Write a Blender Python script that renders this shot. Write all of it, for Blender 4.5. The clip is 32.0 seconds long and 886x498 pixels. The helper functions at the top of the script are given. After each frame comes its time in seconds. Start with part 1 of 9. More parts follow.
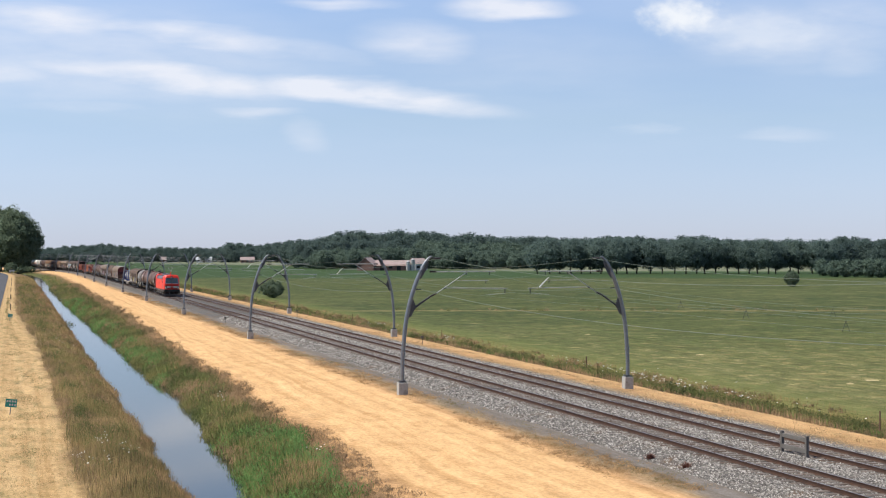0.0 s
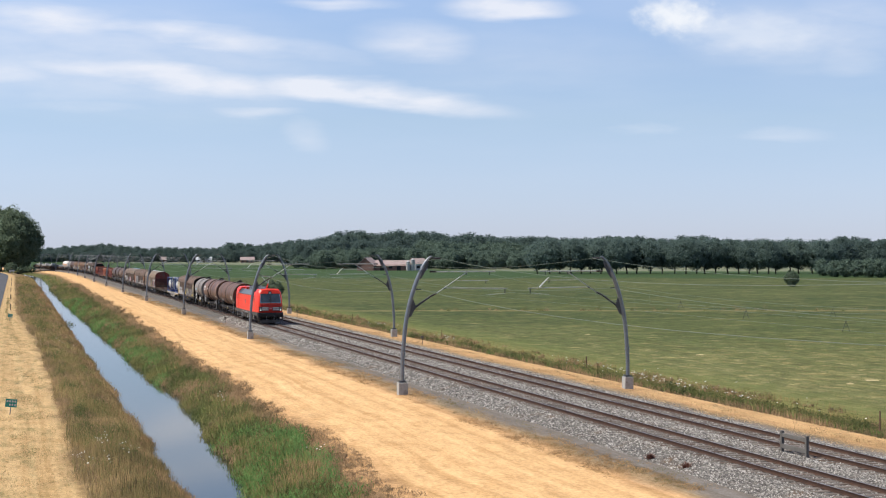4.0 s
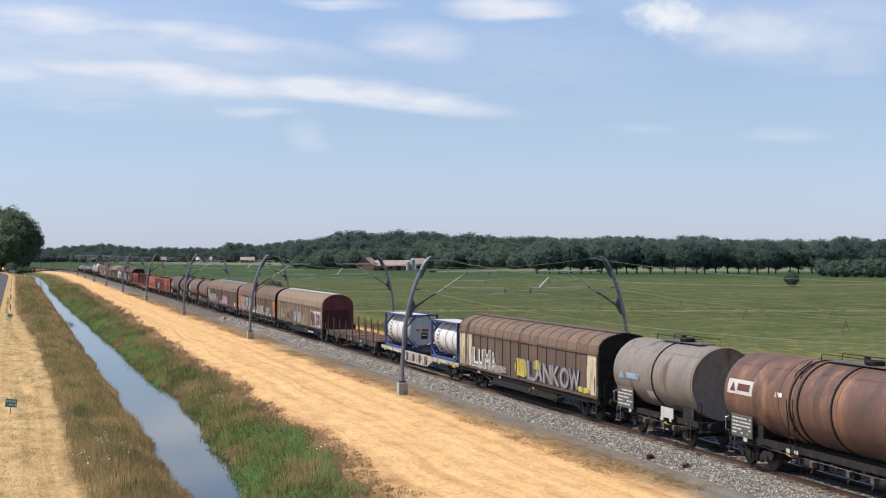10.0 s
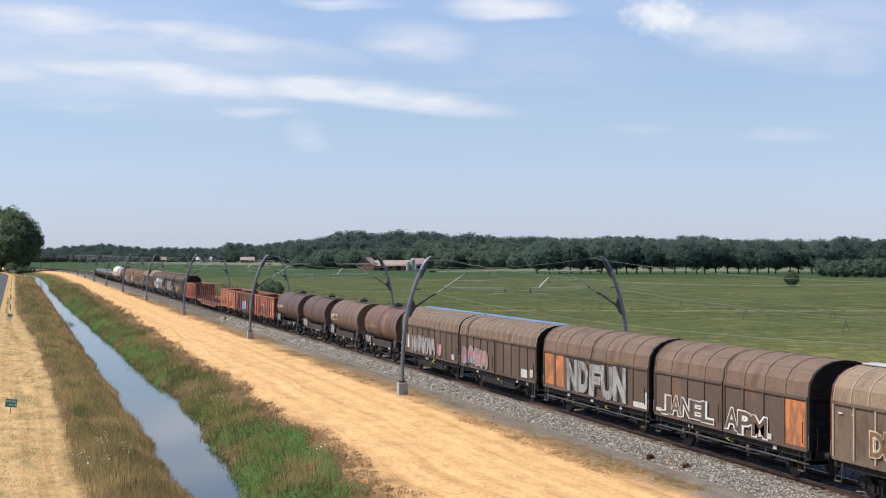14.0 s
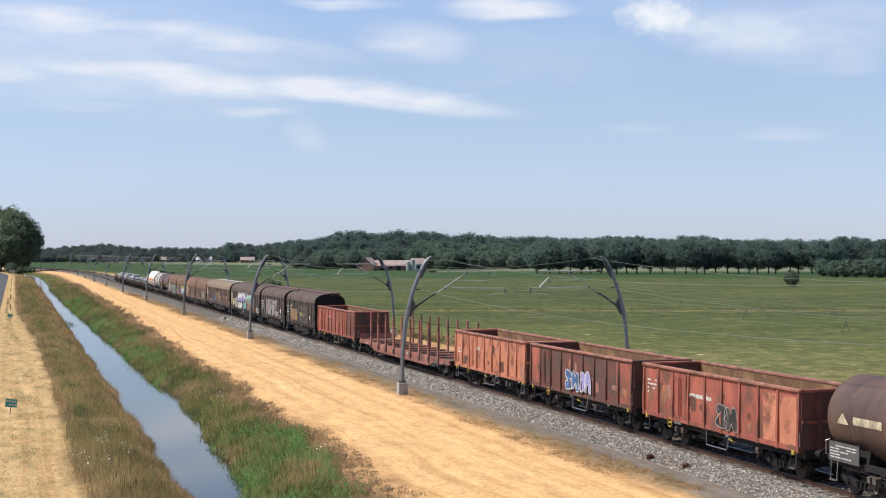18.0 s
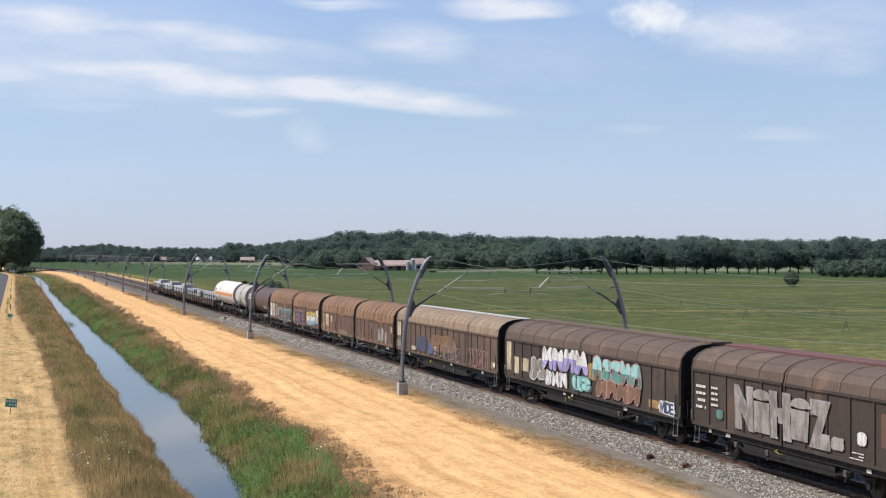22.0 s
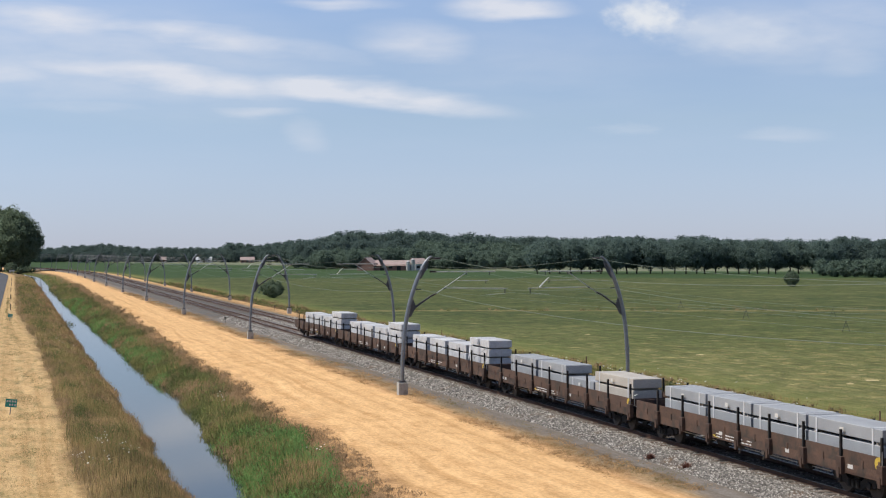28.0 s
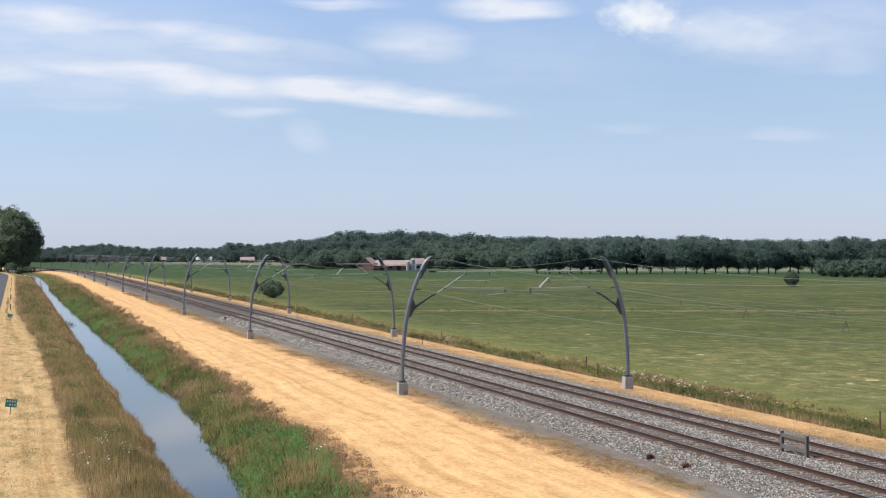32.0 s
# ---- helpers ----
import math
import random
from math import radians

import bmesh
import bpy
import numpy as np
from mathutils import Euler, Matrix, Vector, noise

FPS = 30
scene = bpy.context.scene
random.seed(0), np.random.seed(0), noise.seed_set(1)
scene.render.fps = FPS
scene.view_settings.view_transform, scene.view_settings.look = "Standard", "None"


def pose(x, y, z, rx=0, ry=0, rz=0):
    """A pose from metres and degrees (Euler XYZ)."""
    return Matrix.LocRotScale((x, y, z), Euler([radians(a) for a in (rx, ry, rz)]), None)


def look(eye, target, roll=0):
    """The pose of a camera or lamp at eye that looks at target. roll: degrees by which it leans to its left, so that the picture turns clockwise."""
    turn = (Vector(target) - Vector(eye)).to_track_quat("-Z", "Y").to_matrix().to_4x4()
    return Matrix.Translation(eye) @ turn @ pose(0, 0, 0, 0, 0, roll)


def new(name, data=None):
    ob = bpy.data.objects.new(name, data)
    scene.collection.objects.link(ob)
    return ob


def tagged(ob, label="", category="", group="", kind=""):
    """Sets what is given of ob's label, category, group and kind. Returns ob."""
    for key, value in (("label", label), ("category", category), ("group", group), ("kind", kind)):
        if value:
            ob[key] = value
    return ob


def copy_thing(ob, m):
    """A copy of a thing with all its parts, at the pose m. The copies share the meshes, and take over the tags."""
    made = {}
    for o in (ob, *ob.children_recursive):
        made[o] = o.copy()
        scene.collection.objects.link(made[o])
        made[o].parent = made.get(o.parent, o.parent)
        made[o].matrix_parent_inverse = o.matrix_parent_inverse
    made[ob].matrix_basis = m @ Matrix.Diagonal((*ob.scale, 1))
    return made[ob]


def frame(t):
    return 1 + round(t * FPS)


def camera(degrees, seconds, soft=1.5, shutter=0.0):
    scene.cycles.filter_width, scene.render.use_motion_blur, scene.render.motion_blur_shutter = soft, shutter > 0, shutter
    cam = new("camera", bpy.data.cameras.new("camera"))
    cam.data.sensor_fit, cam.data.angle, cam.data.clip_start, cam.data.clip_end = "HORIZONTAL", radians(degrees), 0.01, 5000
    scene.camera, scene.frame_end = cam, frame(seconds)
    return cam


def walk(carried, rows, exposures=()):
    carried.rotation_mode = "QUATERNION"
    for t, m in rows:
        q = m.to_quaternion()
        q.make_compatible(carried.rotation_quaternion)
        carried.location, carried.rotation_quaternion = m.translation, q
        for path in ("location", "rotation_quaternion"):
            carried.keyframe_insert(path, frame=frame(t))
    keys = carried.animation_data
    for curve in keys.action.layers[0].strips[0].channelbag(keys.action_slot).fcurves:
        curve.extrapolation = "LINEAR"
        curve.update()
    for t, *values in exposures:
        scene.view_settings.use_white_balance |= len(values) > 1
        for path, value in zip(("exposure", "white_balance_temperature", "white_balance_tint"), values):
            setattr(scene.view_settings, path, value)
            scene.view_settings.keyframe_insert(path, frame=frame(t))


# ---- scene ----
cam = camera(33.99, 32.0, soft=1.15)
EYE = (-28.107, 0.0, 8.169)
walk(cam, [(0.0, pose(*EYE, 90.137, 0, -16.467)), (32.0, pose(*EYE, 90.137, 0, -16.467))],
     exposures=[(0.0, 0.06), (6.0, 0.05), (7.0, 0.02), (8.0, 0.0), (9.0, -0.10), (10.0, 0.0), (11.4, 0.0), (12.0, -0.08), (12.6, -0.02), (13.0, 0.0), (14.0, 0.03), (19.0, 0.05), (21.0, 0.02), (22.4, 0.02), (23.0, -0.02), (25.0, 0.0), (26.5, -0.06), (28.0, -0.15), (29.0, 0.0), (30.0, 0.02), (32.0, 0.05)])

# ---- light: clear summer noon, sun high over the canal side ----
SUN_EL, SUN_AZ = radians(56.5), radians(-74)       # azimuth from +Y towards +X
sun_dir = Vector((math.sin(SUN_AZ) * math.cos(SUN_EL), math.cos(SUN_AZ) * math.cos(SUN_EL), math.sin(SUN_EL)))
sun = new("sun", bpy.data.lights.new("sun", "SUN"))
sun.data.energy, sun.data.angle, sun.data.color = 5.3, radians(0.6), (1.0, 0.95, 0.87)
sun.matrix_world = look(sun_dir * 100, (0, 0, 0))


def build_world():
    w = bpy.data.worlds.new("world")
    scene.world = w
    w.use_nodes = True
    nt = w.node_tree
    nt.nodes.clear()
    N, L = nt.nodes.new, nt.links.new
    out, bg, sky = N("ShaderNodeOutputWorld"), N("ShaderNodeBackground"), N("ShaderNodeTexSky")
    sky.sky_type, sky.sun_disc = "NISHITA", False
    sky.sun_elevation, sky.sun_rotation = SUN_EL, SUN_AZ % (2 * math.pi)
    sky.altitude, sky.air_density, sky.dust_density, sky.ozone_density = 0, 1.0, 0.0, 3.0
    tc = N("ShaderNodeTexCoord")
    # thin high cirrus: stretched noise over the dome, stronger in long streaks
    rot = N("ShaderNodeMapping")
    rot.vector_type = "TEXTURE"
    rot.inputs["Rotation"].default_value = (0, 0, radians(-16.467))
    L(tc.outputs["Generated"], rot.inputs["Vector"])
    mp = N("ShaderNodeMapping")
    mp.inputs["Scale"].default_value = (7.0, 2.0, 38.0)
    mp.inputs["Rotation"].default_value = (0, radians(4.5), 0)
    L(rot.outputs[0], mp.inputs["Vector"])
    n1 = N("ShaderNodeTexNoise")
    n1.inputs["Scale"].default_value, n1.inputs["Detail"].default_value, n1.inputs["Roughness"].default_value = 1.0, 7, 0.5
    L(mp.outputs[0], n1.inputs["Vector"])
    return w, nt, N, L, out, bg, sky, tc, rot, n1


def finish_world():
    w, nt, N, L, out, bg, sky, tc, rot, n1 = build_world()
    sep = N("ShaderNodeSeparateXYZ")
    L(rot.outputs[0], sep.inputs[0])

    def math2(op, a, b=None, c=None, clamp=False):
        m = N("ShaderNodeMath")
        m.operation, m.use_clamp = op, clamp
        for i, v in enumerate((a, b, c)):
            if v is None:
                continue
            if isinstance(v, (int, float)):
                m.inputs[i].default_value = v
            else:
                L(v, m.inputs[i])
        return m.outputs[0]

    az = math2("DIVIDE", sep.outputs[0], math2("MAXIMUM", sep.outputs[1], 0.05))   # tangent of azimuth
    el = math2("DIVIDE", sep.outputs[2], math2("MAXIMUM", sep.outputs[1], 0.05))   # tangent of elevation
    warp = math2("MULTIPLY", math2("SUBTRACT", n1.outputs["Fac"], 0.5), 0.034)
    fine = N("ShaderNodeTexNoise")
    fmap = N("ShaderNodeMapping")
    fmap.inputs["Scale"].default_value = (26.0, 6.0, 90.0)
    fmap.inputs["Rotation"].default_value = (0, radians(5), 0)
    L(rot.outputs[0], fmap.inputs["Vector"])
    L(fmap.outputs[0], fine.inputs["Vector"])
    fine.inputs["Scale"].default_value, fine.inputs["Detail"].default_value = 1.0, 5
    total = None
    # streaks: centre, half length, half height, tilt, weight (tangents)
    for cx, cz, hx, hz, tilt, wgt in STREAKS:
        dx = math2("SUBTRACT", az, cx)
        dz = math2("SUBTRACT", math2("ADD", math2("SUBTRACT", el, cz), warp), math2("MULTIPLY", dx, tilt))
        q = math2("ADD", math2("POWER", math2("ABSOLUTE", math2("DIVIDE", dx, hx)), 2.0), math2("POWER", math2("ABSOLUTE", math2("DIVIDE", dz, hz)), 2.0))
        m = math2("MULTIPLY", math2("POWER", math2("SUBTRACT", 1.0, q, clamp=True), 1.7), wgt * 0.84)
        total = m if total is None else math2("MAXIMUM", total, m)
    veil = math2("MULTIPLY", math2("SUBTRACT", n1.outputs["Fac"], 0.42, clamp=True), 0.9)
    texture = math2("MULTIPLY_ADD", fine.outputs["Fac"], 2.0, 0.1)
    fac = math2("ADD", math2("MULTIPLY", total, texture), math2("MULTIPLY", veil, math2("MULTIPLY", el, 2.2, clamp=True)), clamp=True)
    fac = math2("MINIMUM", fac, 0.80)
    mix = N("ShaderNodeMix")
    mix.data_type = "RGBA"
    L(fac, mix.inputs["Factor"])
    tint = N("ShaderNodeMix")
    tint.data_type, tint.blend_type = "RGBA", "MULTIPLY"
    tint.inputs["Factor"].default_value = 1.0
    tr_ = N("ShaderNodeValToRGB")
    els = tr_.color_ramp.elements
    for p, c in SKY_TINT:
        e = els[0] if p == 0.0 else els[len(els) - 1] if p == 1.0 else els.new(p)
        e.color = (*c, 1)
    L(sep.outputs[2], tr_.inputs["Fac"])
    L(tr_.outputs["Color"], tint.inputs["B"])
    L(sky.outputs[0], tint.inputs["A"])
    L(tint.outputs["Result"], mix.inputs["A"])
    mix.inputs["B"].default_value = CLOUD_WHITE
    L(mix.outputs["Result"], bg.inputs["Color"])
    bg.inputs["Strength"].default_value = 0.1
    L(bg.outputs[0], out.inputs["Surface"])


SKY_TINT = ((0.0, (0.645, 0.765, 1.31)), (0.05, (0.93, 0.94, 1.25)), (0.09, (1.10, 1.05, 1.19)), (0.13, (1.25, 1.15, 1.24)), (0.17, (1.42, 1.29, 1.36)), (0.5, (1.1, 1.05, 1.15)), (1.0, (1.0, 1.0, 1.1)))
CLOUD_WHITE = (8.7, 8.8, 9.4, 1)
STREAKS = [(-0.24, 0.135, 0.22, 0.055, -0.08, 0.34), (0.235, 0.152, 0.11, 0.030, -0.05, 0.36), (0.05, 0.135, 0.13, 0.03, 0.0, 0.12), (-0.19, 0.152, 0.17, 0.012, -0.125, 0.6), (-0.27, 0.160, 0.075, 0.018, -0.05, 0.75), (-0.19, 0.123, 0.16, 0.014, -0.12, 0.75), (-0.055, 0.109, 0.125, 0.014, -0.11, 1.0),
           (-0.30, 0.128, 0.06, 0.015, -0.05, 0.5), (-0.017, 0.143, 0.055, 0.020, -0.08, 0.5), (0.045, 0.169, 0.055, 0.012, 0.0, 0.95), (-0.13, 0.096, 0.045, 0.007, -0.05, 0.4), (-0.095, 0.080, 0.02, 0.012, -0.2, 0.25),
           (-0.247, 0.098, 0.07, 0.008, -0.04, 0.28), (-0.07, 0.171, 0.05, 0.006, 0.0, 0.5), (0.28, 0.135, 0.035, 0.015, 0.0, 0.3), (0.235, 0.082, 0.04, 0.005, 0.0, 0.22), (0.28, 0.165, 0.06, 0.02, 0.0, 0.3)]
finish_world()

# ---- materials ----
def mat(name, col, col2=None, rough=0.7, scale=3.0, fine=40.0, metal=0.0, bump=0.2, mixing=0.5, dirt=None, streak=None, spec=0.4, random_amount=0.0):
    """Two scales of procedural variation between col and col2, dirt in patches, bump from the fine grain.
    streak: stretches the pattern along an axis (object space)."""
    m = bpy.data.materials.new(name)
    m.use_nodes = True
    nt = m.node_tree
    N, L = nt.nodes.new, nt.links.new
    b = nt.nodes["Principled BSDF"]
    b.inputs["Roughness"].default_value, b.inputs["Metallic"].default_value = rough, metal
    b.inputs["Specular IOR Level"].default_value = spec
    col2 = col2 or tuple(c * 0.7 for c in col)
    tc, mp = N("ShaderNodeTexCoord"), N("ShaderNodeMapping")
    L(tc.outputs["Object"], mp.inputs["Vector"])
    mp.inputs["Scale"].default_value = streak or (1, 1, 1)
    if random_amount:
        oi = N("ShaderNodeObjectInfo")
        sh = N("ShaderNodeVectorMath")
        sh.operation = "MULTIPLY_ADD"
        sh.inputs[1].default_value = (37.0, 19.0, 11.0)
        cmb = N("ShaderNodeCombineXYZ")
        for i in range(3):
            L(oi.outputs["Random"], cmb.inputs[i])
        L(cmb.outputs[0], sh.inputs[0])
        L(mp.outputs[0], sh.inputs[2])
        vec = sh.outputs[0]
    else:
        vec = mp.outputs[0]
    a, f = N("ShaderNodeTexNoise"), N("ShaderNodeTexNoise")
    for n, s, d in ((a, scale, 6), (f, fine, 3)):
        L(vec, n.inputs["Vector"])
        n.inputs["Scale"].default_value, n.inputs["Detail"].default_value = s, d
    r = N("ShaderNodeValToRGB")
    r.color_ramp.elements[0].position, r.color_ramp.elements[1].position = 0.5 - mixing / 2, 0.5 + mixing / 2
    r.color_ramp.elements[0].color, r.color_ramp.elements[1].color = (*col2, 1), (*col, 1)
    L(a.outputs["Fac"], r.inputs["Fac"])
    g = N("ShaderNodeMix")
    g.data_type, g.blend_type = "RGBA", "MULTIPLY"
    g.inputs["Factor"].default_value = 1.0
    fr = N("ShaderNodeValToRGB")
    fr.color_ramp.elements[0].position, fr.color_ramp.elements[1].position = 0.3, 0.7
    fr.color_ramp.elements[0].color, fr.color_ramp.elements[1].color = (0.78, 0.78, 0.78, 1), (1.08, 1.08, 1.08, 1)
    L(f.outputs["Fac"], fr.inputs["Fac"])
    L(r.outputs["Color"], g.inputs["A"])
    L(fr.outputs["Color"], g.inputs["B"])
    last = g.outputs["Result"]
    if dirt:
        dcol, amount, dscale = dirt
        dn, dr, dm = N("ShaderNodeTexNoise"), N("ShaderNodeValToRGB"), N("ShaderNodeMix")
        L(vec, dn.inputs["Vector"])
        dn.inputs["Scale"].default_value, dn.inputs["Detail"].default_value, dn.inputs["Roughness"].default_value = dscale, 8, 0.65
        dr.color_ramp.elements[0].position, dr.color_ramp.elements[1].position = 0.62 - amount * 0.4, 0.72 - amount * 0.3
        L(dn.outputs["Fac"], dr.inputs["Fac"])
        dm.data_type = "RGBA"
        L(dr.outputs["Color"], dm.inputs["Factor"])
        L(last, dm.inputs["A"])
        dm.inputs["B"].default_value = (*dcol, 1)
        last = dm.outputs["Result"]
    if random_amount:
        hsv, mm = N("ShaderNodeHueSaturation"), N("ShaderNodeMath")
        mm.operation = "MULTIPLY_ADD"
        mm.inputs[1].default_value, mm.inputs[2].default_value = 2 * random_amount, 1 - random_amount
        L(oi.outputs["Random"], mm.inputs[0])
        L(mm.outputs[0], hsv.inputs["Value"])
        L(last, hsv.inputs["Color"])
        last = hsv.outputs["Color"]
    L(last, b.inputs["Base Color"])
    if bump:
        bp = N("ShaderNodeBump")
        bp.inputs["Strength"].default_value, bp.inputs["Distance"].default_value = bump, 0.02
        L(f.outputs["Fac"], bp.inputs["Height"])
        L(bp.outputs[0], b.inputs["Normal"])
    return m


def island_mat(name, ramp, rough=0.85, spec=0.2, through_light=0.0, patch=None):
    """Leaves, blades and stones: each loose piece takes its own colour from the ramp."""
    m = bpy.data.materials.new(name)
    m.use_nodes = True
    nt = m.node_tree
    N, L = nt.nodes.new, nt.links.new
    b = nt.nodes["Principled BSDF"]
    b.inputs["Roughness"].default_value, b.inputs["Specular IOR Level"].default_value = rough, spec
    g, r = N("ShaderNodeNewGeometry"), N("ShaderNodeValToRGB")
    els = r.color_ramp.elements
    for i, c in enumerate(ramp):
        e = els[i] if i < 2 else els.new(1.0)
        e.color = (*c, 1)
    for i in range(len(ramp)):
        els[i].position = i / (len(ramp) - 1)
    for e, c in zip(els, ramp):
        e.color = (*c, 1)
    src = g.outputs["Random Per Island"]
    if patch:
        tc, n = N("ShaderNodeTexCoord"), N("ShaderNodeTexNoise")
        L(tc.outputs["Object"], n.inputs["Vector"])
        n.inputs["Scale"].default_value, n.inputs["Detail"].default_value = patch, 3
        mr, mx = N("ShaderNodeMapRange"), N("ShaderNodeMath")
        mr.inputs["From Min"].default_value, mr.inputs["From Max"].default_value = 0.37, 0.63
        L(n.outputs["Fac"], mr.inputs["Value"])
        mx.operation = "MULTIPLY_ADD"
        mx.inputs[1].default_value = 0.25
        sc = N("ShaderNodeMath")
        sc.operation = "MULTIPLY"
        sc.inputs[1].default_value = 0.55
        L(mr.outputs[0], sc.inputs[0])
        L(src, mx.inputs[0])
        L(sc.outputs[0], mx.inputs[2])
        src = mx.outputs[0]
    L(src, r.inputs["Fac"])
    L(r.outputs["Color"], b.inputs["Base Color"])
    if through_light:
        t, mixs = N("ShaderNodeBsdfTranslucent"), N("ShaderNodeMixShader")
        L(r.outputs["Color"], t.inputs["Color"])
        mixs.inputs[0].default_value = through_light
        L(b.outputs[0], mixs.inputs[1])
        L(t.outputs[0], mixs.inputs[2])
        L(mixs.outputs[0], nt.nodes["Material Output"].inputs["Surface"])
    return m

# ---- mesh helpers ----
class Shape:
    """Collects faces for one mesh."""

    def __init__(self):
        self.v, self.f = [], []

    def quad(self, *p):
        n = len(self.v)
        self.v += [tuple(q) for q in p]
        self.f.append(tuple(range(n, n + len(p))))
        return self

    def box(self, x0, x1, y0, y1, z0, z1, chamfer=0.0):
        n, c = len(self.v), chamfer
        if not c:
            self.v += [(x0, y0, z0), (x1, y0, z0), (x1, y1, z0), (x0, y1, z0), (x0, y0, z1), (x1, y0, z1), (x1, y1, z1), (x0, y1, z1)]
            self.f += [tuple(n + i for i in q) for q in ((3, 2, 1, 0), (4, 5, 6, 7), (0, 1, 5, 4), (1, 2, 6, 5), (2, 3, 7, 6), (3, 0, 4, 7))]
            return self
        ring = lambda a, z: [(x0 + a, y0 + a, z), (x1 - a, y0 + a, z), (x1 - a, y1 - a, z), (x0 + a, y1 - a, z)]
        self.v += ring(c, z0) + ring(0, z0 + c) + ring(0, z1 - c) + ring(c, z1)
        self.f += [(n + 3, n + 2, n + 1, n), (n + 12, n + 13, n + 14, n + 15)]
        for k in range(3):
            for i in range(4):
                a, b = n + 4 * k + i, n + 4 * k + (i + 1) % 4
                self.f.append((a, b, b + 4, a + 4))
        return self

    def prism(self, outline, axis, a, b):
        """outline: 2D points; axis 'x' or 'y' is the way of the extrusion; the other coordinates are (other, z)."""
        n, k = len(self.v), len(outline)
        for d in (a, b):
            self.v += [(d, p, q) if axis == "x" else (p, d, q) for p, q in outline]
        self.f += [tuple(range(n, n + k)), tuple(range(n + 2 * k - 1, n + k - 1, -1))]
        self.f += [(n + i, n + k + i, n + k + (i + 1) % k, n + (i + 1) % k) for i in range(k)]
        return self

    def tube(self, pts, r, seg=8, cap=True):
        """A round bar along pts; r is one radius or one for each point."""
        pts = [Vector(p) for p in pts]
        rs = r if isinstance(r, (list, tuple)) else [r] * len(pts)
        n = len(self.v)
        for i, p in enumerate(pts):
            d = (pts[min(i + 1, len(pts) - 1)] - pts[max(i - 1, 0)]).normalized()
            up = Vector((0, 0, 1)) if abs(d.z) < 0.9 else Vector((0, 1, 0))
            u = d.cross(up).normalized()
            w = u.cross(d)
            for k in range(seg):
                a = 2 * math.pi * k / seg
                self.v.append(tuple(p + u * (rs[i] * math.cos(a)) + w * (rs[i] * math.sin(a))))
        for i in range(len(pts) - 1):
            for k in range(seg):
                a, b = n + i * seg + k, n + i * seg + (k + 1) % seg
                self.f.append((a, b, b + seg, a + seg))
        if cap:
            self.f.append(tuple(n + k for k in range(seg - 1, -1, -1)))
            self.f.append(tuple(n + (len(pts) - 1) * seg + k for k in range(seg)))
        return self

    def bar(self, p, q, w, h):
        """A square bar from p to q."""
        p, q = Vector(p), Vector(q)
        d = (q - p).normalized()
        up = Vector((0, 0, 1)) if abs(d.z) < 0.9 else Vector((1, 0, 0))
        u = d.cross(up).normalized() * (w / 2)
        t = u.cross(d).normalized() * (h / 2)
        n = len(self.v)
        for c in (p, q):
            self.v += [tuple(c - u - t), tuple(c + u - t), tuple(c + u + t), tuple(c - u + t)]
        self.f += [tuple(n + i for i in k) for k in ((0, 1, 2, 3), (7, 6, 5, 4), (0, 4, 5, 1), (1, 5, 6, 2), (2, 6, 7, 3), (3, 7, 4, 0))]
        return self

    def loft(self, rings, cap=True, closed=True):
        n, k = len(self.v), len(rings[0])
        for r in rings:
            self.v += [tuple(p) for p in r]
        for i in range(len(rings) - 1):
            for j in range(k if closed else k - 1):
                a, b = n + i * k + j, n + i * k + (j + 1) % k
                self.f.append((a, b, b + k, a + k))
        if cap:
            self.f.append(tuple(range(n + k - 1, n - 1, -1)))
            self.f.append(tuple(range(n + (len(rings) - 1) * k, n + len(rings) * k)))
        return self

    def mesh(self, name, smooth=False):
        me = bpy.data.meshes.new(name)
        me.from_pydata(self.v, [], self.f)
        bm = bmesh.new()
        bm.from_mesh(me)
        bmesh.ops.recalc_face_normals(bm, faces=bm.faces[:])
        bm.to_mesh(me)
        bm.free()
        if smooth:
            me.shade_smooth()
            me.set_sharp_from_angle(angle=radians(38))
        return me


def part(name, shape, material, parent, label="", smooth=False, at=None, kind=""):
    me = shape if isinstance(shape, bpy.types.Mesh) else shape.mesh(name, smooth)
    if material and not me.materials:
        me.materials.append(material)
    ob = new(name, me)
    ob.parent = parent
    if at is not None:
        ob.matrix_basis = at
    return tagged(ob, label, kind=kind)


def thing(name, label, category, group="", kind="", at=None):
    return tagged(new(name), label, category, group, kind) if at is None else place(tagged(new(name), label, category, group, kind), at)


def place(ob, m):
    ob.matrix_basis = m
    return ob


def solo(name, shape, material, label, category="", group="", kind="", smooth=False):
    me = shape if isinstance(shape, bpy.types.Mesh) else shape.mesh(name, smooth)
    me.materials.append(material)
    return tagged(new(name, me), label, category, group, kind)


def quick_mesh(name, verts, faces, material, normals=None):
    """From numpy arrays, for many small pieces of one kind of face; normals soften the shading."""
    n, k = faces.shape
    me = bpy.data.meshes.new(name)
    me.vertices.add(len(verts))
    me.vertices.foreach_set("co", np.asarray(verts, np.float32).ravel())
    me.loops.add(n * k)
    me.loops.foreach_set("vertex_index", faces.astype(np.int32).ravel())
    me.polygons.add(n)
    me.polygons.foreach_set("loop_start", np.arange(0, n * k, k, dtype=np.int32))
    me.update(calc_edges=True)
    if normals is not None:
        layer = me.attributes.new("custom_normal", "FLOAT_VECTOR", "POINT")
        layer.data.foreach_set("vector", np.asarray(normals, np.float32).ravel())
    me.materials.append(material)
    return me


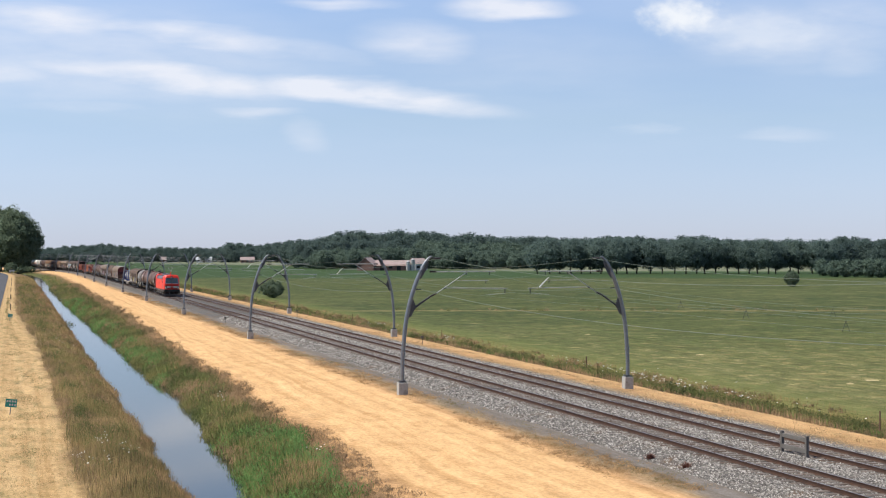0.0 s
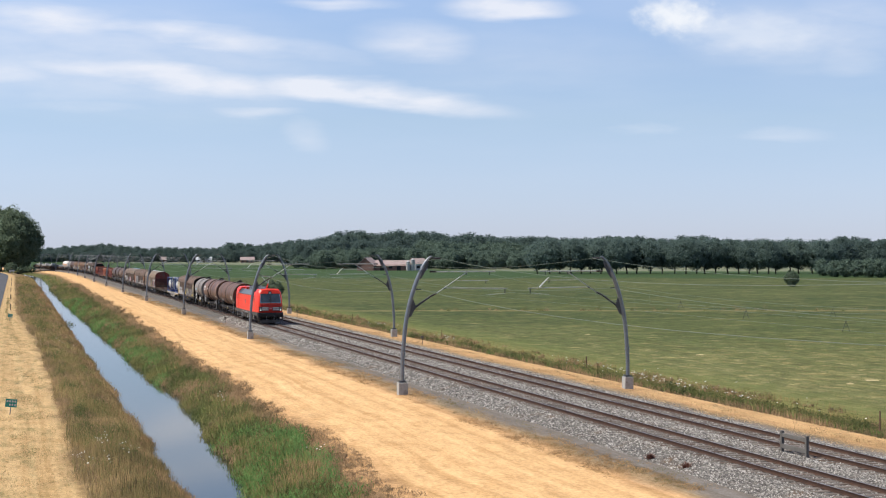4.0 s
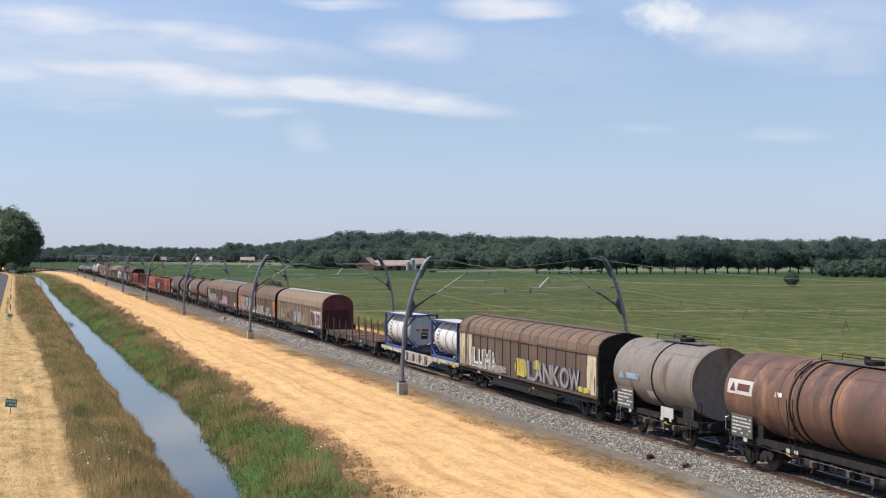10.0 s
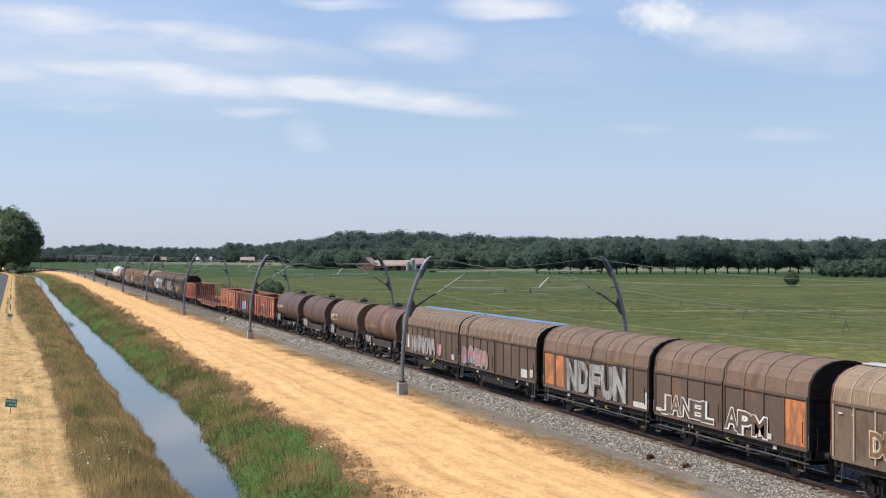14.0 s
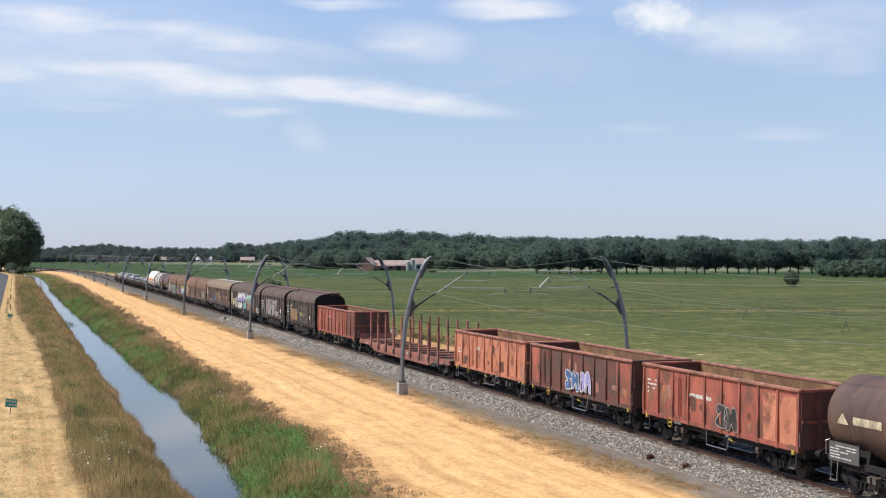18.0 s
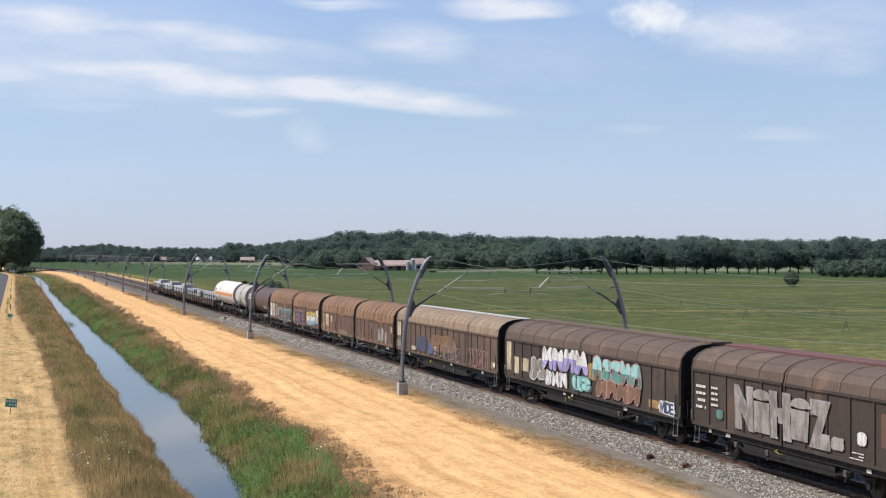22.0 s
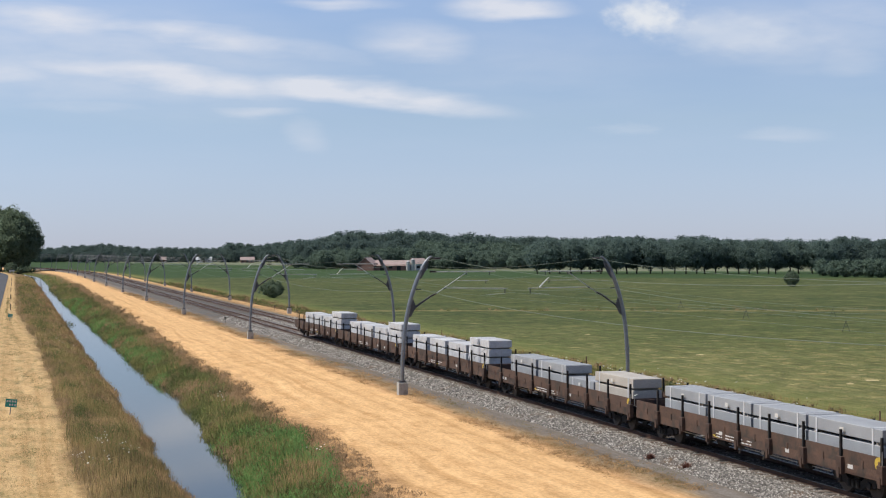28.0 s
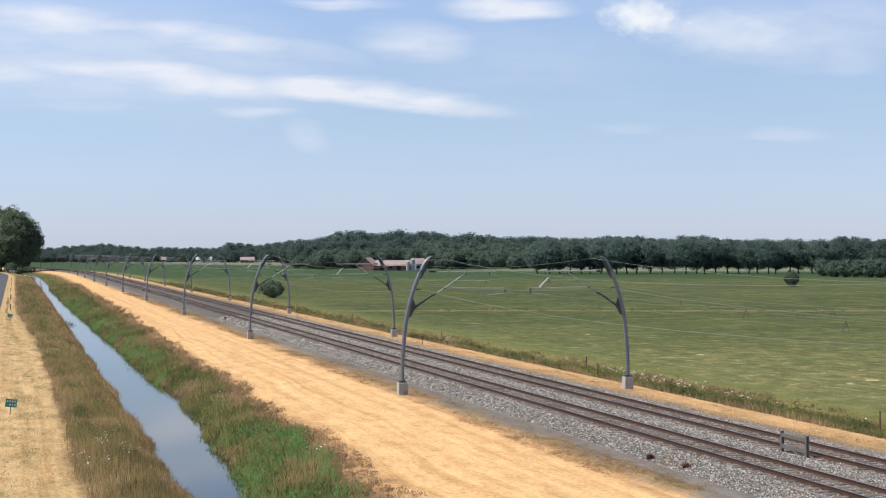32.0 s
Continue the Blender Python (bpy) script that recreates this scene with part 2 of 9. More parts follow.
# the line: straight, then a long bend to the left
BEND, RADIUS = 560.0, 1550.0


def shift(y):
    """Sideways shift of the railway, canal and strips at y metres along."""
    if y < BEND:
        return 0.0
    if y < 1000:
        return -(y - BEND) ** 2 / (2 * RADIUS)
    return -(1000 - BEND) ** 2 / (2 * RADIUS) - (y - 1000) * (1000 - BEND) / RADIUS


def heading(y):
    """Degrees by which the line has turned to the left."""
    return math.degrees(math.atan((min(max(y, BEND), 1000) - BEND) / RADIUS))

# ---- ground: one sheet, shaped across the line and carried along it ----
PROFILE = [(-3000, -1.0), (-600, -1.0), (-120, -1.0), (-60, -1.0), (-45, -0.9), (-33.5, -0.8), (-33.4, -0.72), (-30.4, -0.72), (-30.1, -0.8),
           (-27.5, -0.85), (-26, -0.9), (-24.5, -1.0), (-23, -1.2), (-22.2, -1.5), (-21.4, -2.1), (-20.6, -2.7), (-19, -2.7), (-18.1, -2.15),
           (-17.4, -1.65), (-16.2, -1.35), (-14.4, -1.05), (-12.2, -0.8), (-10.5, -0.68), (-8.5, -0.6), (-7, -0.55), (-5.4, -0.5), (-4.2, -0.48),
           (-2.2, -0.46), (2, -0.5), (6.6, -0.48), (8, -0.5), (9.5, -0.55), (11.5, -0.7), (12.6, -1.0), (13.4, -1.35), (14.4, -1.35), (15.4, -1.05), (17, -1.0), (20, -1.0),
           (25, -1.0), (32, -1.0), (40, -1.0), (60, -1.0), (90, -1.0), (150, -1.0), (300, -1.0), (700, -1.0), (1500, -1.0), (4500, -1.0)]


WANDER_Y = (50, 60, 66, 75, 85, 93, 102, 110, 120, 150, 229, 305, 430, 600)
WANDER_D = (-0.6, -0.5, -0.3, 0.0, 0.45, 0.9, 1.0, 0.7, 0.5, 0.5, 0.3, -0.1, -0.2, 0.0)


def wander(l, y):
    """Sideways drift of the canal's banks and of the straw's edge, which are not ruler-straight."""
    far_bank = np.interp(l, (-20.4, -18.6, -16.0, -12.5), (0, 1, 1, 0)) * (np.interp(y, WANDER_Y, WANDER_D) + 0.14 * np.sin(y * 0.31) + 0.1 * np.sin(y * 0.83))
    near_bank = np.interp(l, (-27.0, -24.5, -21.4, -20.4), (0, 0.8, 1, 0)) * (0.16 * np.sin(y * 0.24 + 1.0) + 0.12 * np.sin(y * 0.67))
    straw_edge = np.interp(l, (-17.2, -14.6, -12.5, -6.5), (0, 1, 1, 0)) * (np.interp(y, (100, 156, 212, 418, 560), (0, 0.5, 1.5, 3.0, 3.0)) + 0.35 * np.sin(y * 0.19 + 0.5) + 0.2 * np.sin(y * 0.53))
    verge_edge = np.interp(l, (-29.3, -26.8, -24.5, -22.2), (0, 1, 0.75, 0)) * np.interp(y, (110, 155, 190, 228, 400), (0, -0.5, -1.4, -2.4, -2.5))
    return far_bank + near_bank + straw_edge + verge_edge


def ground_z(l):
    for (a, za), (b, zb) in zip(PROFILE, PROFILE[1:]):
        if a <= l <= b:
            return za + (zb - za) * (l - a) / (b - a)
    return -1.0


def ground_material():
    m = bpy.data.materials.new("ground_cover")
    m.use_nodes = True
    nt = m.node_tree
    N, L = nt.nodes.new, nt.links.new
    b = nt.nodes["Principled BSDF"]
    b.inputs["Roughness"].default_value, b.inputs["Specular IOR Level"].default_value = 0.95, 0.1
    uv, sep = N("ShaderNodeUVMap"), N("ShaderNodeSeparateXYZ")
    L(uv.outputs[0], sep.inputs[0])

    def noise_at(scale, detail=4, stretch=(1, 1, 1), rough=0.55):
        mp, n = N("ShaderNodeMapping"), N("ShaderNodeTexNoise")
        mp.inputs["Scale"].default_value = stretch
        L(uv.outputs[0], mp.inputs["Vector"])
        L(mp.outputs[0], n.inputs["Vector"])
        n.inputs["Scale"].default_value, n.inputs["Detail"].default_value, n.inputs["Roughness"].default_value = scale, detail, rough
        return n.outputs["Fac"]

    def calc(op, a, b2, c=None, clamp=False):
        k = N("ShaderNodeMath")
        k.operation, k.use_clamp = op, clamp
        for i, v in enumerate((a, b2, c)):
            if isinstance(v, (int, float)):
                k.inputs[i].default_value = v
            elif v is not None:
                L(v, k.inputs[i])
        return k.outputs[0]

    def blend(f, a, b2, kind="MIX"):
        k = N("ShaderNodeMix")
        k.data_type, k.blend_type = "RGBA", kind
        for i, v in (("Factor", f), ("A", a), ("B", b2)):
            if isinstance(v, tuple):
                k.inputs[i].default_value = (*v, 1)
            elif isinstance(v, (int, float)):
                k.inputs[i].default_value = v
            else:
                L(v, k.inputs[i])
        return k.outputs["Result"]

    def ramp(f, stops):
        k = N("ShaderNodeValToRGB")
        els = k.color_ramp.elements
        while len(els) < len(stops):
            els.new(0.5)
        for e, (p, c) in zip(els, stops):
            e.position = p
        for e, (p, c) in zip(els, stops):
            e.color = (*c, 1)
        L(f, k.inputs["Fac"])
        return k.outputs["Color"]

    edge = calc("ADD", calc("MULTIPLY", calc("SUBTRACT", noise_at(0.35, 5, (1, 0.5, 1)), 0.5), 2.2), calc("MULTIPLY", calc("SUBTRACT", noise_at(2.5, 3), 0.5), 0.7))
    lat = calc("ADD", sep.outputs[0], edge)
    f = calc("DIVIDE", calc("ADD", lat, 40.0), 70.0, clamp=True)
    at = lambda l: (l + 40.0) / 70.0
    bands = ramp(f, [(at(-36), FIELD_L), (at(-30.2), STRAW2), (at(-26.2), STRAW2), (at(-25.4), DRY), (at(-22.2), DRY), (at(-21.6), MUD), (at(-18.2), MUD), (at(-17.6), BANK), (at(-16.2), BANK),
                     (at(-15.4), DRY), (at(-14.7), DRY), (at(-13.9), SCORCH), (at(-12.6), STRAW), (at(-6.2), STRAW), (at(-5.6), SCORCH), (at(-4.7), DRY2), (at(-3.8), PATH), (at(-2.6), PATH), (at(-2.0), GRIT), (at(7.5), GRIT), (at(8.2), DRY2), (at(8.8), SCORCH), (at(9.6), STRAW),
                     (at(11.6), STRAW), (at(12.4), BANK), (at(15.2), BANK), (at(16.2), FIELD2), (at(22), FIELD)])
    # the meadow: mown swathes along the field, pale dry patches, darker far strip
    tuft0 = noise_at(0.45, 6, (0.8, 0.5, 1), 0.72)
    swathe = noise_at(0.05, 6, (0.35, 1.0, 1), 0.62)
    patch = noise_at(0.30, 7, (0.5, 0.8, 1), 0.7)
    grain = noise_at(1.6, 5, (1, 0.28, 1), 0.72)
    meadow = ramp(swathe, [(0.34, MEADOW_D), (0.52, MEADOW), (0.68, MEADOW_L)])
    meadow = blend(calc("MULTIPLY", calc("SUBTRACT", patch, 0.51), 4.2, clamp=True), meadow, MEADOW_Y)
    in_field = calc("MULTIPLY", calc("SUBTRACT", lat, 17.0), 0.14, clamp=True)
    base = blend(in_field, bands, meadow)
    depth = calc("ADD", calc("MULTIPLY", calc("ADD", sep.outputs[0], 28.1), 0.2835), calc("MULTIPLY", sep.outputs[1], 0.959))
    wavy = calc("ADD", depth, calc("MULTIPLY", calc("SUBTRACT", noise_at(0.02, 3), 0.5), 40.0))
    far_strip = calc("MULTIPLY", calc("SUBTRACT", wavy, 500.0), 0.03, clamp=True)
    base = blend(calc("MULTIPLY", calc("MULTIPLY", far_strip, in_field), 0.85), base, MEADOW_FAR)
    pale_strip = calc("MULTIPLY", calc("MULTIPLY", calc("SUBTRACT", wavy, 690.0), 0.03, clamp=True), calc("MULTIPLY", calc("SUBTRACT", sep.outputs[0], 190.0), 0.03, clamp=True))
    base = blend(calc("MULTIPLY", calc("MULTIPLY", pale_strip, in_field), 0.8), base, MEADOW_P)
    wavy_line = calc("ADD", depth, calc("MULTIPLY", calc("SUBTRACT", noise_at(0.05, 3), 0.5), 6.0))
    near_line = calc("SUBTRACT", 1.0, calc("MULTIPLY", calc("ABSOLUTE", calc("SUBTRACT", wavy_line, 228.0), 0.0), 0.3), clamp=True)
    base = blend(calc("MULTIPLY", calc("MULTIPLY", near_line, in_field), calc("MULTIPLY_ADD", patch, 0.9, 0.25)), base, (0.30, 0.245, 0.115))
    near_green = calc("MULTIPLY", calc("SUBTRACT", 215.0, wavy), 0.009, clamp=True)
    base = blend(calc("MULTIPLY", calc("MULTIPLY", near_green, in_field), calc("MULTIPLY_ADD", tuft0, 1.2, -0.2, clamp=True)), base, (0.165, 0.178, 0.062))
    near_dry = calc("MULTIPLY", calc("SUBTRACT", 150.0, wavy), 0.012, clamp=True)
    base = blend(calc("MULTIPLY", calc("MULTIPLY", near_dry, in_field), calc("MULTIPLY", patch, 0.9)), base, MEADOW_Y)
    dash = calc("MULTIPLY", calc("SUBTRACT", noise_at(0.9, 6, (0.55, 0.6, 1), 0.75), 0.53), 7.0, clamp=True)
    reach = calc("MULTIPLY", calc("SUBTRACT", 190.0, wavy), 0.014, clamp=True)
    base = blend(calc("MULTIPLY", calc("MULTIPLY", reach, in_field), calc("MULTIPLY", dash, 0.9)), base, (0.40, 0.33, 0.16))
    tuft = noise_at(0.9, 6, (0.9, 0.35, 1), 0.78)
    base = blend(calc("MULTIPLY", in_field, 1.0), base, blend(1.0, base, ramp(tuft, [(0.30, (0.50, 0.56, 0.52)), (0.5, (1, 1, 1)), (0.70, (1.6, 1.48, 1.42))]), "MULTIPLY"))
    # the mown verge by the lane: olive regrowth in patches
    verge = calc("MULTIPLY", calc("SUBTRACT", -25.6, lat), 2.0, clamp=True)
    regrowth = calc("MULTIPLY", calc("SUBTRACT", noise_at(0.8, 5, (1.2, 0.35, 1), 0.7), 0.49), 5.0, clamp=True)
    base = blend(calc("MULTIPLY", calc("MULTIPLY", verge, regrowth), 0.9), base, (0.235, 0.20, 0.088))
    # straw: brown scuffs, then combed streaks along the strip
    strawy = calc("MULTIPLY", calc("SUBTRACT", lat, -14.2), calc("SUBTRACT", -5.2, lat), clamp=True)
    scuff = calc("MULTIPLY", calc("SUBTRACT", noise_at(0.55, 6, (1.3, 0.25, 1), 0.78), 0.54), 6.0, clamp=True)
    base = blend(calc("MULTIPLY", calc("MULTIPLY", strawy, scuff), 0.5), base, (0.44, 0.26, 0.115))
    littered = calc("MULTIPLY", calc("MULTIPLY", calc("ADD", lat, 15.2), 1.0, clamp=True), calc("MULTIPLY", calc("SUBTRACT", -10.6, lat), 0.32, clamp=True))
    litter = calc("MULTIPLY", calc("SUBTRACT", noise_at(0.8, 7, (1.0, 0.25, 1), 0.78), 0.50), 6.0, clamp=True)
    base = blend(calc("MULTIPLY", calc("MULTIPLY", littered, litter), 0.8), base, (0.27, 0.165, 0.085))
    streak = noise_at(1.0, 6, (1.5, 0.035, 1), 0.68)
    tracks = noise_at(1.0, 3, (1.7, 0.012, 1), 0.6)
    base = blend(1.0, base, ramp(tracks, [(0.34, (0.84, 0.81, 0.76)), (0.5, (1.0, 1.0, 1.0)), (0.66, (1.05, 1.06, 1.07))]), "MULTIPLY")
    base = blend(1.0, base, ramp(streak, [(0.28, (0.84, 0.82, 0.78)), (0.44, (0.97, 0.96, 0.95)), (0.56, (1.01, 1.01, 1.01)), (0.72, (1.08, 1.09, 1.12))]), "MULTIPLY")
    base = blend(1.0, base, ramp(grain, [(0.28, (0.80, 0.79, 0.76)), (0.5, (0.99, 0.99, 0.99)), (0.72, (1.12, 1.12, 1.12))]), "MULTIPLY")
    blot = noise_at(0.9, 6, (1.0, 0.45, 1), 0.72)
    base = blend(1.0, base, ramp(blot, [(0.33, (0.84, 0.80, 0.74)), (0.5, (1.0, 1.0, 1.0)), (0.68, (1.08, 1.08, 1.08))]), "MULTIPLY")
    tiny = noise_at(6.0, 4, (1, 0.6, 1), 0.7)
    base = blend(1.0, base, ramp(tiny, [(0.3, (0.74, 0.72, 0.68)), (0.7, (1.18, 1.18, 1.18))]), "MULTIPLY")
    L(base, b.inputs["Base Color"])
    bp = N("ShaderNodeBump")
    bp.inputs["Strength"].default_value, bp.inputs["Distance"].default_value = 0.3, 0.08
    L(calc("ADD", grain, calc("MULTIPLY", streak, 0.7)), bp.inputs["Height"])
    L(bp.outputs[0], b.inputs["Normal"])
    return m


STRAW, STRAW2, DRY, DRY2 = (0.66, 0.415, 0.20), (0.55, 0.375, 0.185), (0.21, 0.145, 0.072), (0.30, 0.22, 0.13)
SCORCH = (0.50, 0.30, 0.145)
BANK, MUD, PATH, GRIT = (0.10, 0.105, 0.038), (0.05, 0.045, 0.025), (0.185, 0.163, 0.142), (0.19, 0.168, 0.148)
FIELD, FIELD2, FIELD_L = (0.14, 0.17, 0.048), (0.20, 0.19, 0.068), (0.12, 0.15, 0.045)
MEADOW_P = (0.20, 0.215, 0.145)
MEADOW, MEADOW_D, MEADOW_L, MEADOW_Y, MEADOW_FAR = (0.070, 0.090, 0.031), (0.046, 0.069, 0.025), (0.099, 0.115, 0.043), (0.24, 0.21, 0.095), (0.040, 0.078, 0.030)


def build_ground():
    ys = [-1500, -900, -600, -300, -100, -40, 0] + list(range(20, 130, 3)) + list(range(130, 300, 10)) + list(range(300, 1010, 20)) + [1060, 1150, 1300, 1600, 2000, 2600, 3300, 4300]
    ls = [p[0] for p in PROFILE]
    v, f, uv = [], [], []
    for y in ys:
        for l, z in PROFILE:
            bumpy = 0.0
            if -28 < l < 30 and 20 < y < 400 and not (-3 < l < 7):
                bumpy = 0.03 * noise.noise(Vector((l * 0.35, y * 0.22, 3.0)))
            fade = 1.0 if abs(l) < 200 else max(0.0, 1 - (abs(l) - 200) / 600)
            v.append((l + float(wander(l, y)) + shift(y) * fade, y, z + bumpy))
            uv.append((l, y))
    k = len(ls)
    for j in range(len(ys) - 1):
        for i in range(k - 1):
            a = j * k + i
            f.append((a, a + 1, a + k + 1, a + k))
    me = bpy.data.meshes.new("ground")
    me.from_pydata(v, [], f)
    lay = me.uv_layers.new(name="plan")
    for lp in me.loops:
        lay.data[lp.index].uv = uv[lp.vertex_index]
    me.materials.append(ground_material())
    me.shade_smooth()
    tagged(new("ground", me), "flat polder land with dry straw verges, grassy banks and green meadow", "ground", kind="structure")


def strip(name, ls, ys, z, material, label, category, kind="structure"):
    """A sheet between two lateral edges along the line, bent with it; z is one height or one for each edge point."""
    s, zs = Shape(), z if isinstance(z, (list, tuple)) else [z] * len(ls)
    s.loft([[(l + shift(y), y, q) for l, q in zip(ls, zs)] for y in ys], cap=False, closed=False)
    me = s.mesh(name)
    me.materials.append(material)
    return tagged(new(name, me), label, category, kind=kind)


build_ground()

water_mat = bpy.data.materials.new("canal_water")
water_mat.use_nodes = True
_b = water_mat.node_tree.nodes["Principled BSDF"]
_b.inputs["Base Color"].default_value = (0.018, 0.024, 0.020, 1)
_b.inputs["Roughness"].default_value, _b.inputs["IOR"].default_value = 0.06, 1.33
_n, _bp, _tc = (water_mat.node_tree.nodes.new(k) for k in ("ShaderNodeTexNoise", "ShaderNodeBump", "ShaderNodeTexCoord"))
_n.inputs["Scale"].default_value, _n.inputs["Detail"].default_value = 1.4, 3
water_mat.node_tree.links.new(_tc.outputs["Object"], _n.inputs["Vector"])
_bp.inputs["Strength"].default_value, _bp.inputs["Distance"].default_value = 0.05, 0.02
water_mat.node_tree.links.new(_n.outputs["Fac"], _bp.inputs["Height"])
water_mat.node_tree.links.new(_bp.outputs[0], _b.inputs["Normal"])
STATIONS = [-900, -300, 0] + list(range(40, 560, 40)) + list(range(560, 1001, 20)) + [1200, 1600]
strip("water", [-22.4, -15.9], [-400, 0, 300, 560, 600, 640, 690], -1.95, water_mat, "still narrow canal water reflecting the sky", "water")
road_mat = mat("asphalt", (0.10, 0.10, 0.105), (0.075, 0.075, 0.08), 0.9, 0.8, 30, bump=0.3, spec=0.2)
strip("road", [-33.35, -30.3], STATIONS, -0.70, road_mat, "narrow grey asphalt lane beside the canal verge", "road")

# ---- the railway: ballast, sleepers, rails ----
TRACK_B = 4.13
# Bed darker than its loose stones: shade in the gaps is put into the colour.
ballast_mat = mat("ballast_stone", (0.20, 0.187, 0.17), (0.045, 0.041, 0.037), 0.95, 9.0, 26.0, bump=1.0, mixing=0.28, dirt=((0.13, 0.09, 0.06), 0.25, 0.5), spec=0.15)
rail_side = mat("rusty_rail", (0.115, 0.062, 0.040), (0.070, 0.040, 0.028), 0.75, 4, 50, metal=0.2, spec=0.3)
rail_top = mat("polished_rail_head", (0.40, 0.37, 0.34), (0.28, 0.25, 0.23), 0.35, 4, 60, metal=0.9, bump=0.05)
sleeper_mat = mat("weathered_sleeper", (0.21, 0.175, 0.145), (0.13, 0.105, 0.088), 0.9, 3, 25, random_amount=0.2, dirt=((0.09, 0.055, 0.035), 0.3, 2.0))
Y_RAIL = [-900, -300, 0] + list(range(30, 560, 30)) + list(range(560, 1001, 20)) + [1150]
strip("ballast_bed", [-3.1, -1.7, -1.45, 1.45, 1.75, 2.4, 2.7, 5.6, 5.85, 7.3], Y_RAIL, [-0.52, -0.17, -0.19, -0.19, -0.15, -0.15, -0.19, -0.19, -0.17, -0.52], ballast_mat,
      "pale grey crushed stone ballast under two tracks", "ballast")
RAIL_OUTLINE = [(-0.07, -0.165), (0.07, -0.165), (0.07, -0.15), (0.012, -0.135), (0.012, -0.04), (0.036, -0.03), (0.036, -0.004), (-0.036, -0.004), (-0.036, -0.03), (-0.012, -0.04), (-0.012, -0.135), (-0.07, -0.15)]


def build_track(cx, name):
    t = thing(name, "straight railway track with rusty rails on weathered sleepers", "railway track", "tracks of the line", "structure")
    for side in (-0.75, 0.75):
        s = Shape().loft([[(cx + side + a + shift(y), y, z) for a, z in RAIL_OUTLINE] for y in Y_RAIL])
        rail = part("rail", s, rail_side, t, "rust-brown steel rail")
        h = Shape().loft([[(cx + side - 0.030 + shift(y), y, 0.0), (cx + side + 0.030 + shift(y), y, 0.0)] for y in Y_RAIL], cap=False, closed=False)
        part("rail_head", h, rail_top, rail, "bright worn running surface")
    one = Shape().box(-1.3, 1.3, -0.13, 0.13, -0.33, -0.155, 0.02).mesh("sleeper")
    one.materials.append(sleeper_mat)
    for i in range(145):
        sl = new("sleeper", one)
        sl.parent = t
        sl.matrix_basis = pose(cx + random.uniform(-0.02, 0.02), 43 + i * 0.6, 0, 0, 0, random.uniform(-0.5, 0.5))
    far = Shape()
    for i in list(range(-150, 0)) + list(range(145, 1000)):
        y = 43 + i * 0.6
        far.box(cx - 1.3 + shift(y), cx + 1.3 + shift(y), y - 0.13, y + 0.13, -0.3, -0.155)
    part("sleeper_row", far, sleeper_mat, t, "distant weathered sleepers", kind="stuff")
    return t


build_track(0.0, "track_1")
build_track(TRACK_B, "track_2")

# ---- masts with cantilevers and wires ----
galv = mat("galvanised_steel", (0.255, 0.275, 0.30), (0.185, 0.20, 0.22), 0.42, 2.5, 30, metal=0.5, bump=0.08)
galv_dark = mat("dark_steel", (0.10, 0.105, 0.115), (0.07, 0.075, 0.08), 0.6, 3, 30, metal=0.4, bump=0.1)
concrete = mat("mast_concrete", (0.46, 0.45, 0.42), (0.36, 0.35, 0.32), 0.9, 2, 30, bump=0.3, dirt=((0.25, 0.22, 0.18), 0.2, 2))
insul_mat = mat("brown_insulator", (0.05, 0.04, 0.04), (0.03, 0.025, 0.025), 0.3, 5, 40, bump=0)
alu_dull = mat("dull_aluminium_tube", (0.50, 0.52, 0.49), (0.38, 0.40, 0.38), 0.5, 3, 40, metal=0.2, bump=0.05)
# Bright tube: the metal's glint is put into the base colour.
alu = mat("aluminium_tube", (0.80, 0.81, 0.78), (0.68, 0.68, 0.66), 0.4, 3, 40, metal=0.15, bump=0.05)
wire_mat = mat("weathered_wire", (0.22, 0.26, 0.20), (0.17, 0.20, 0.16), 0.6, 2, 20, metal=0.2, bump=0)
MAST_Y0, MAST_STEP, MAST_L, MAST_R = 85.61, 59.57, -5.39, 9.52
CURVE = [(0.0, 0.76), (0.0, 1.64), (0.04, 2.5), (0.11, 3.36), (0.20, 4.22), (0.36, 5.09), (0.58, 5.95), (0.87, 6.81), (1.24, 7.67), (1.58, 8.19), (1.84, 8.40)]


def insulator(a, b, parent):
    a, b = Vector(a), Vector(b)
    s = Shape().tube([a, b], 0.035, 6)
    for i in range(5):
        c = a.lerp(b, (i + 0.5) / 5)
        d = (b - a).normalized() * 0.018
        s.tube([c - d, c + d], 0.075, 8)
    part("insulator", s, insul_mat, parent, "dark ribbed insulator")


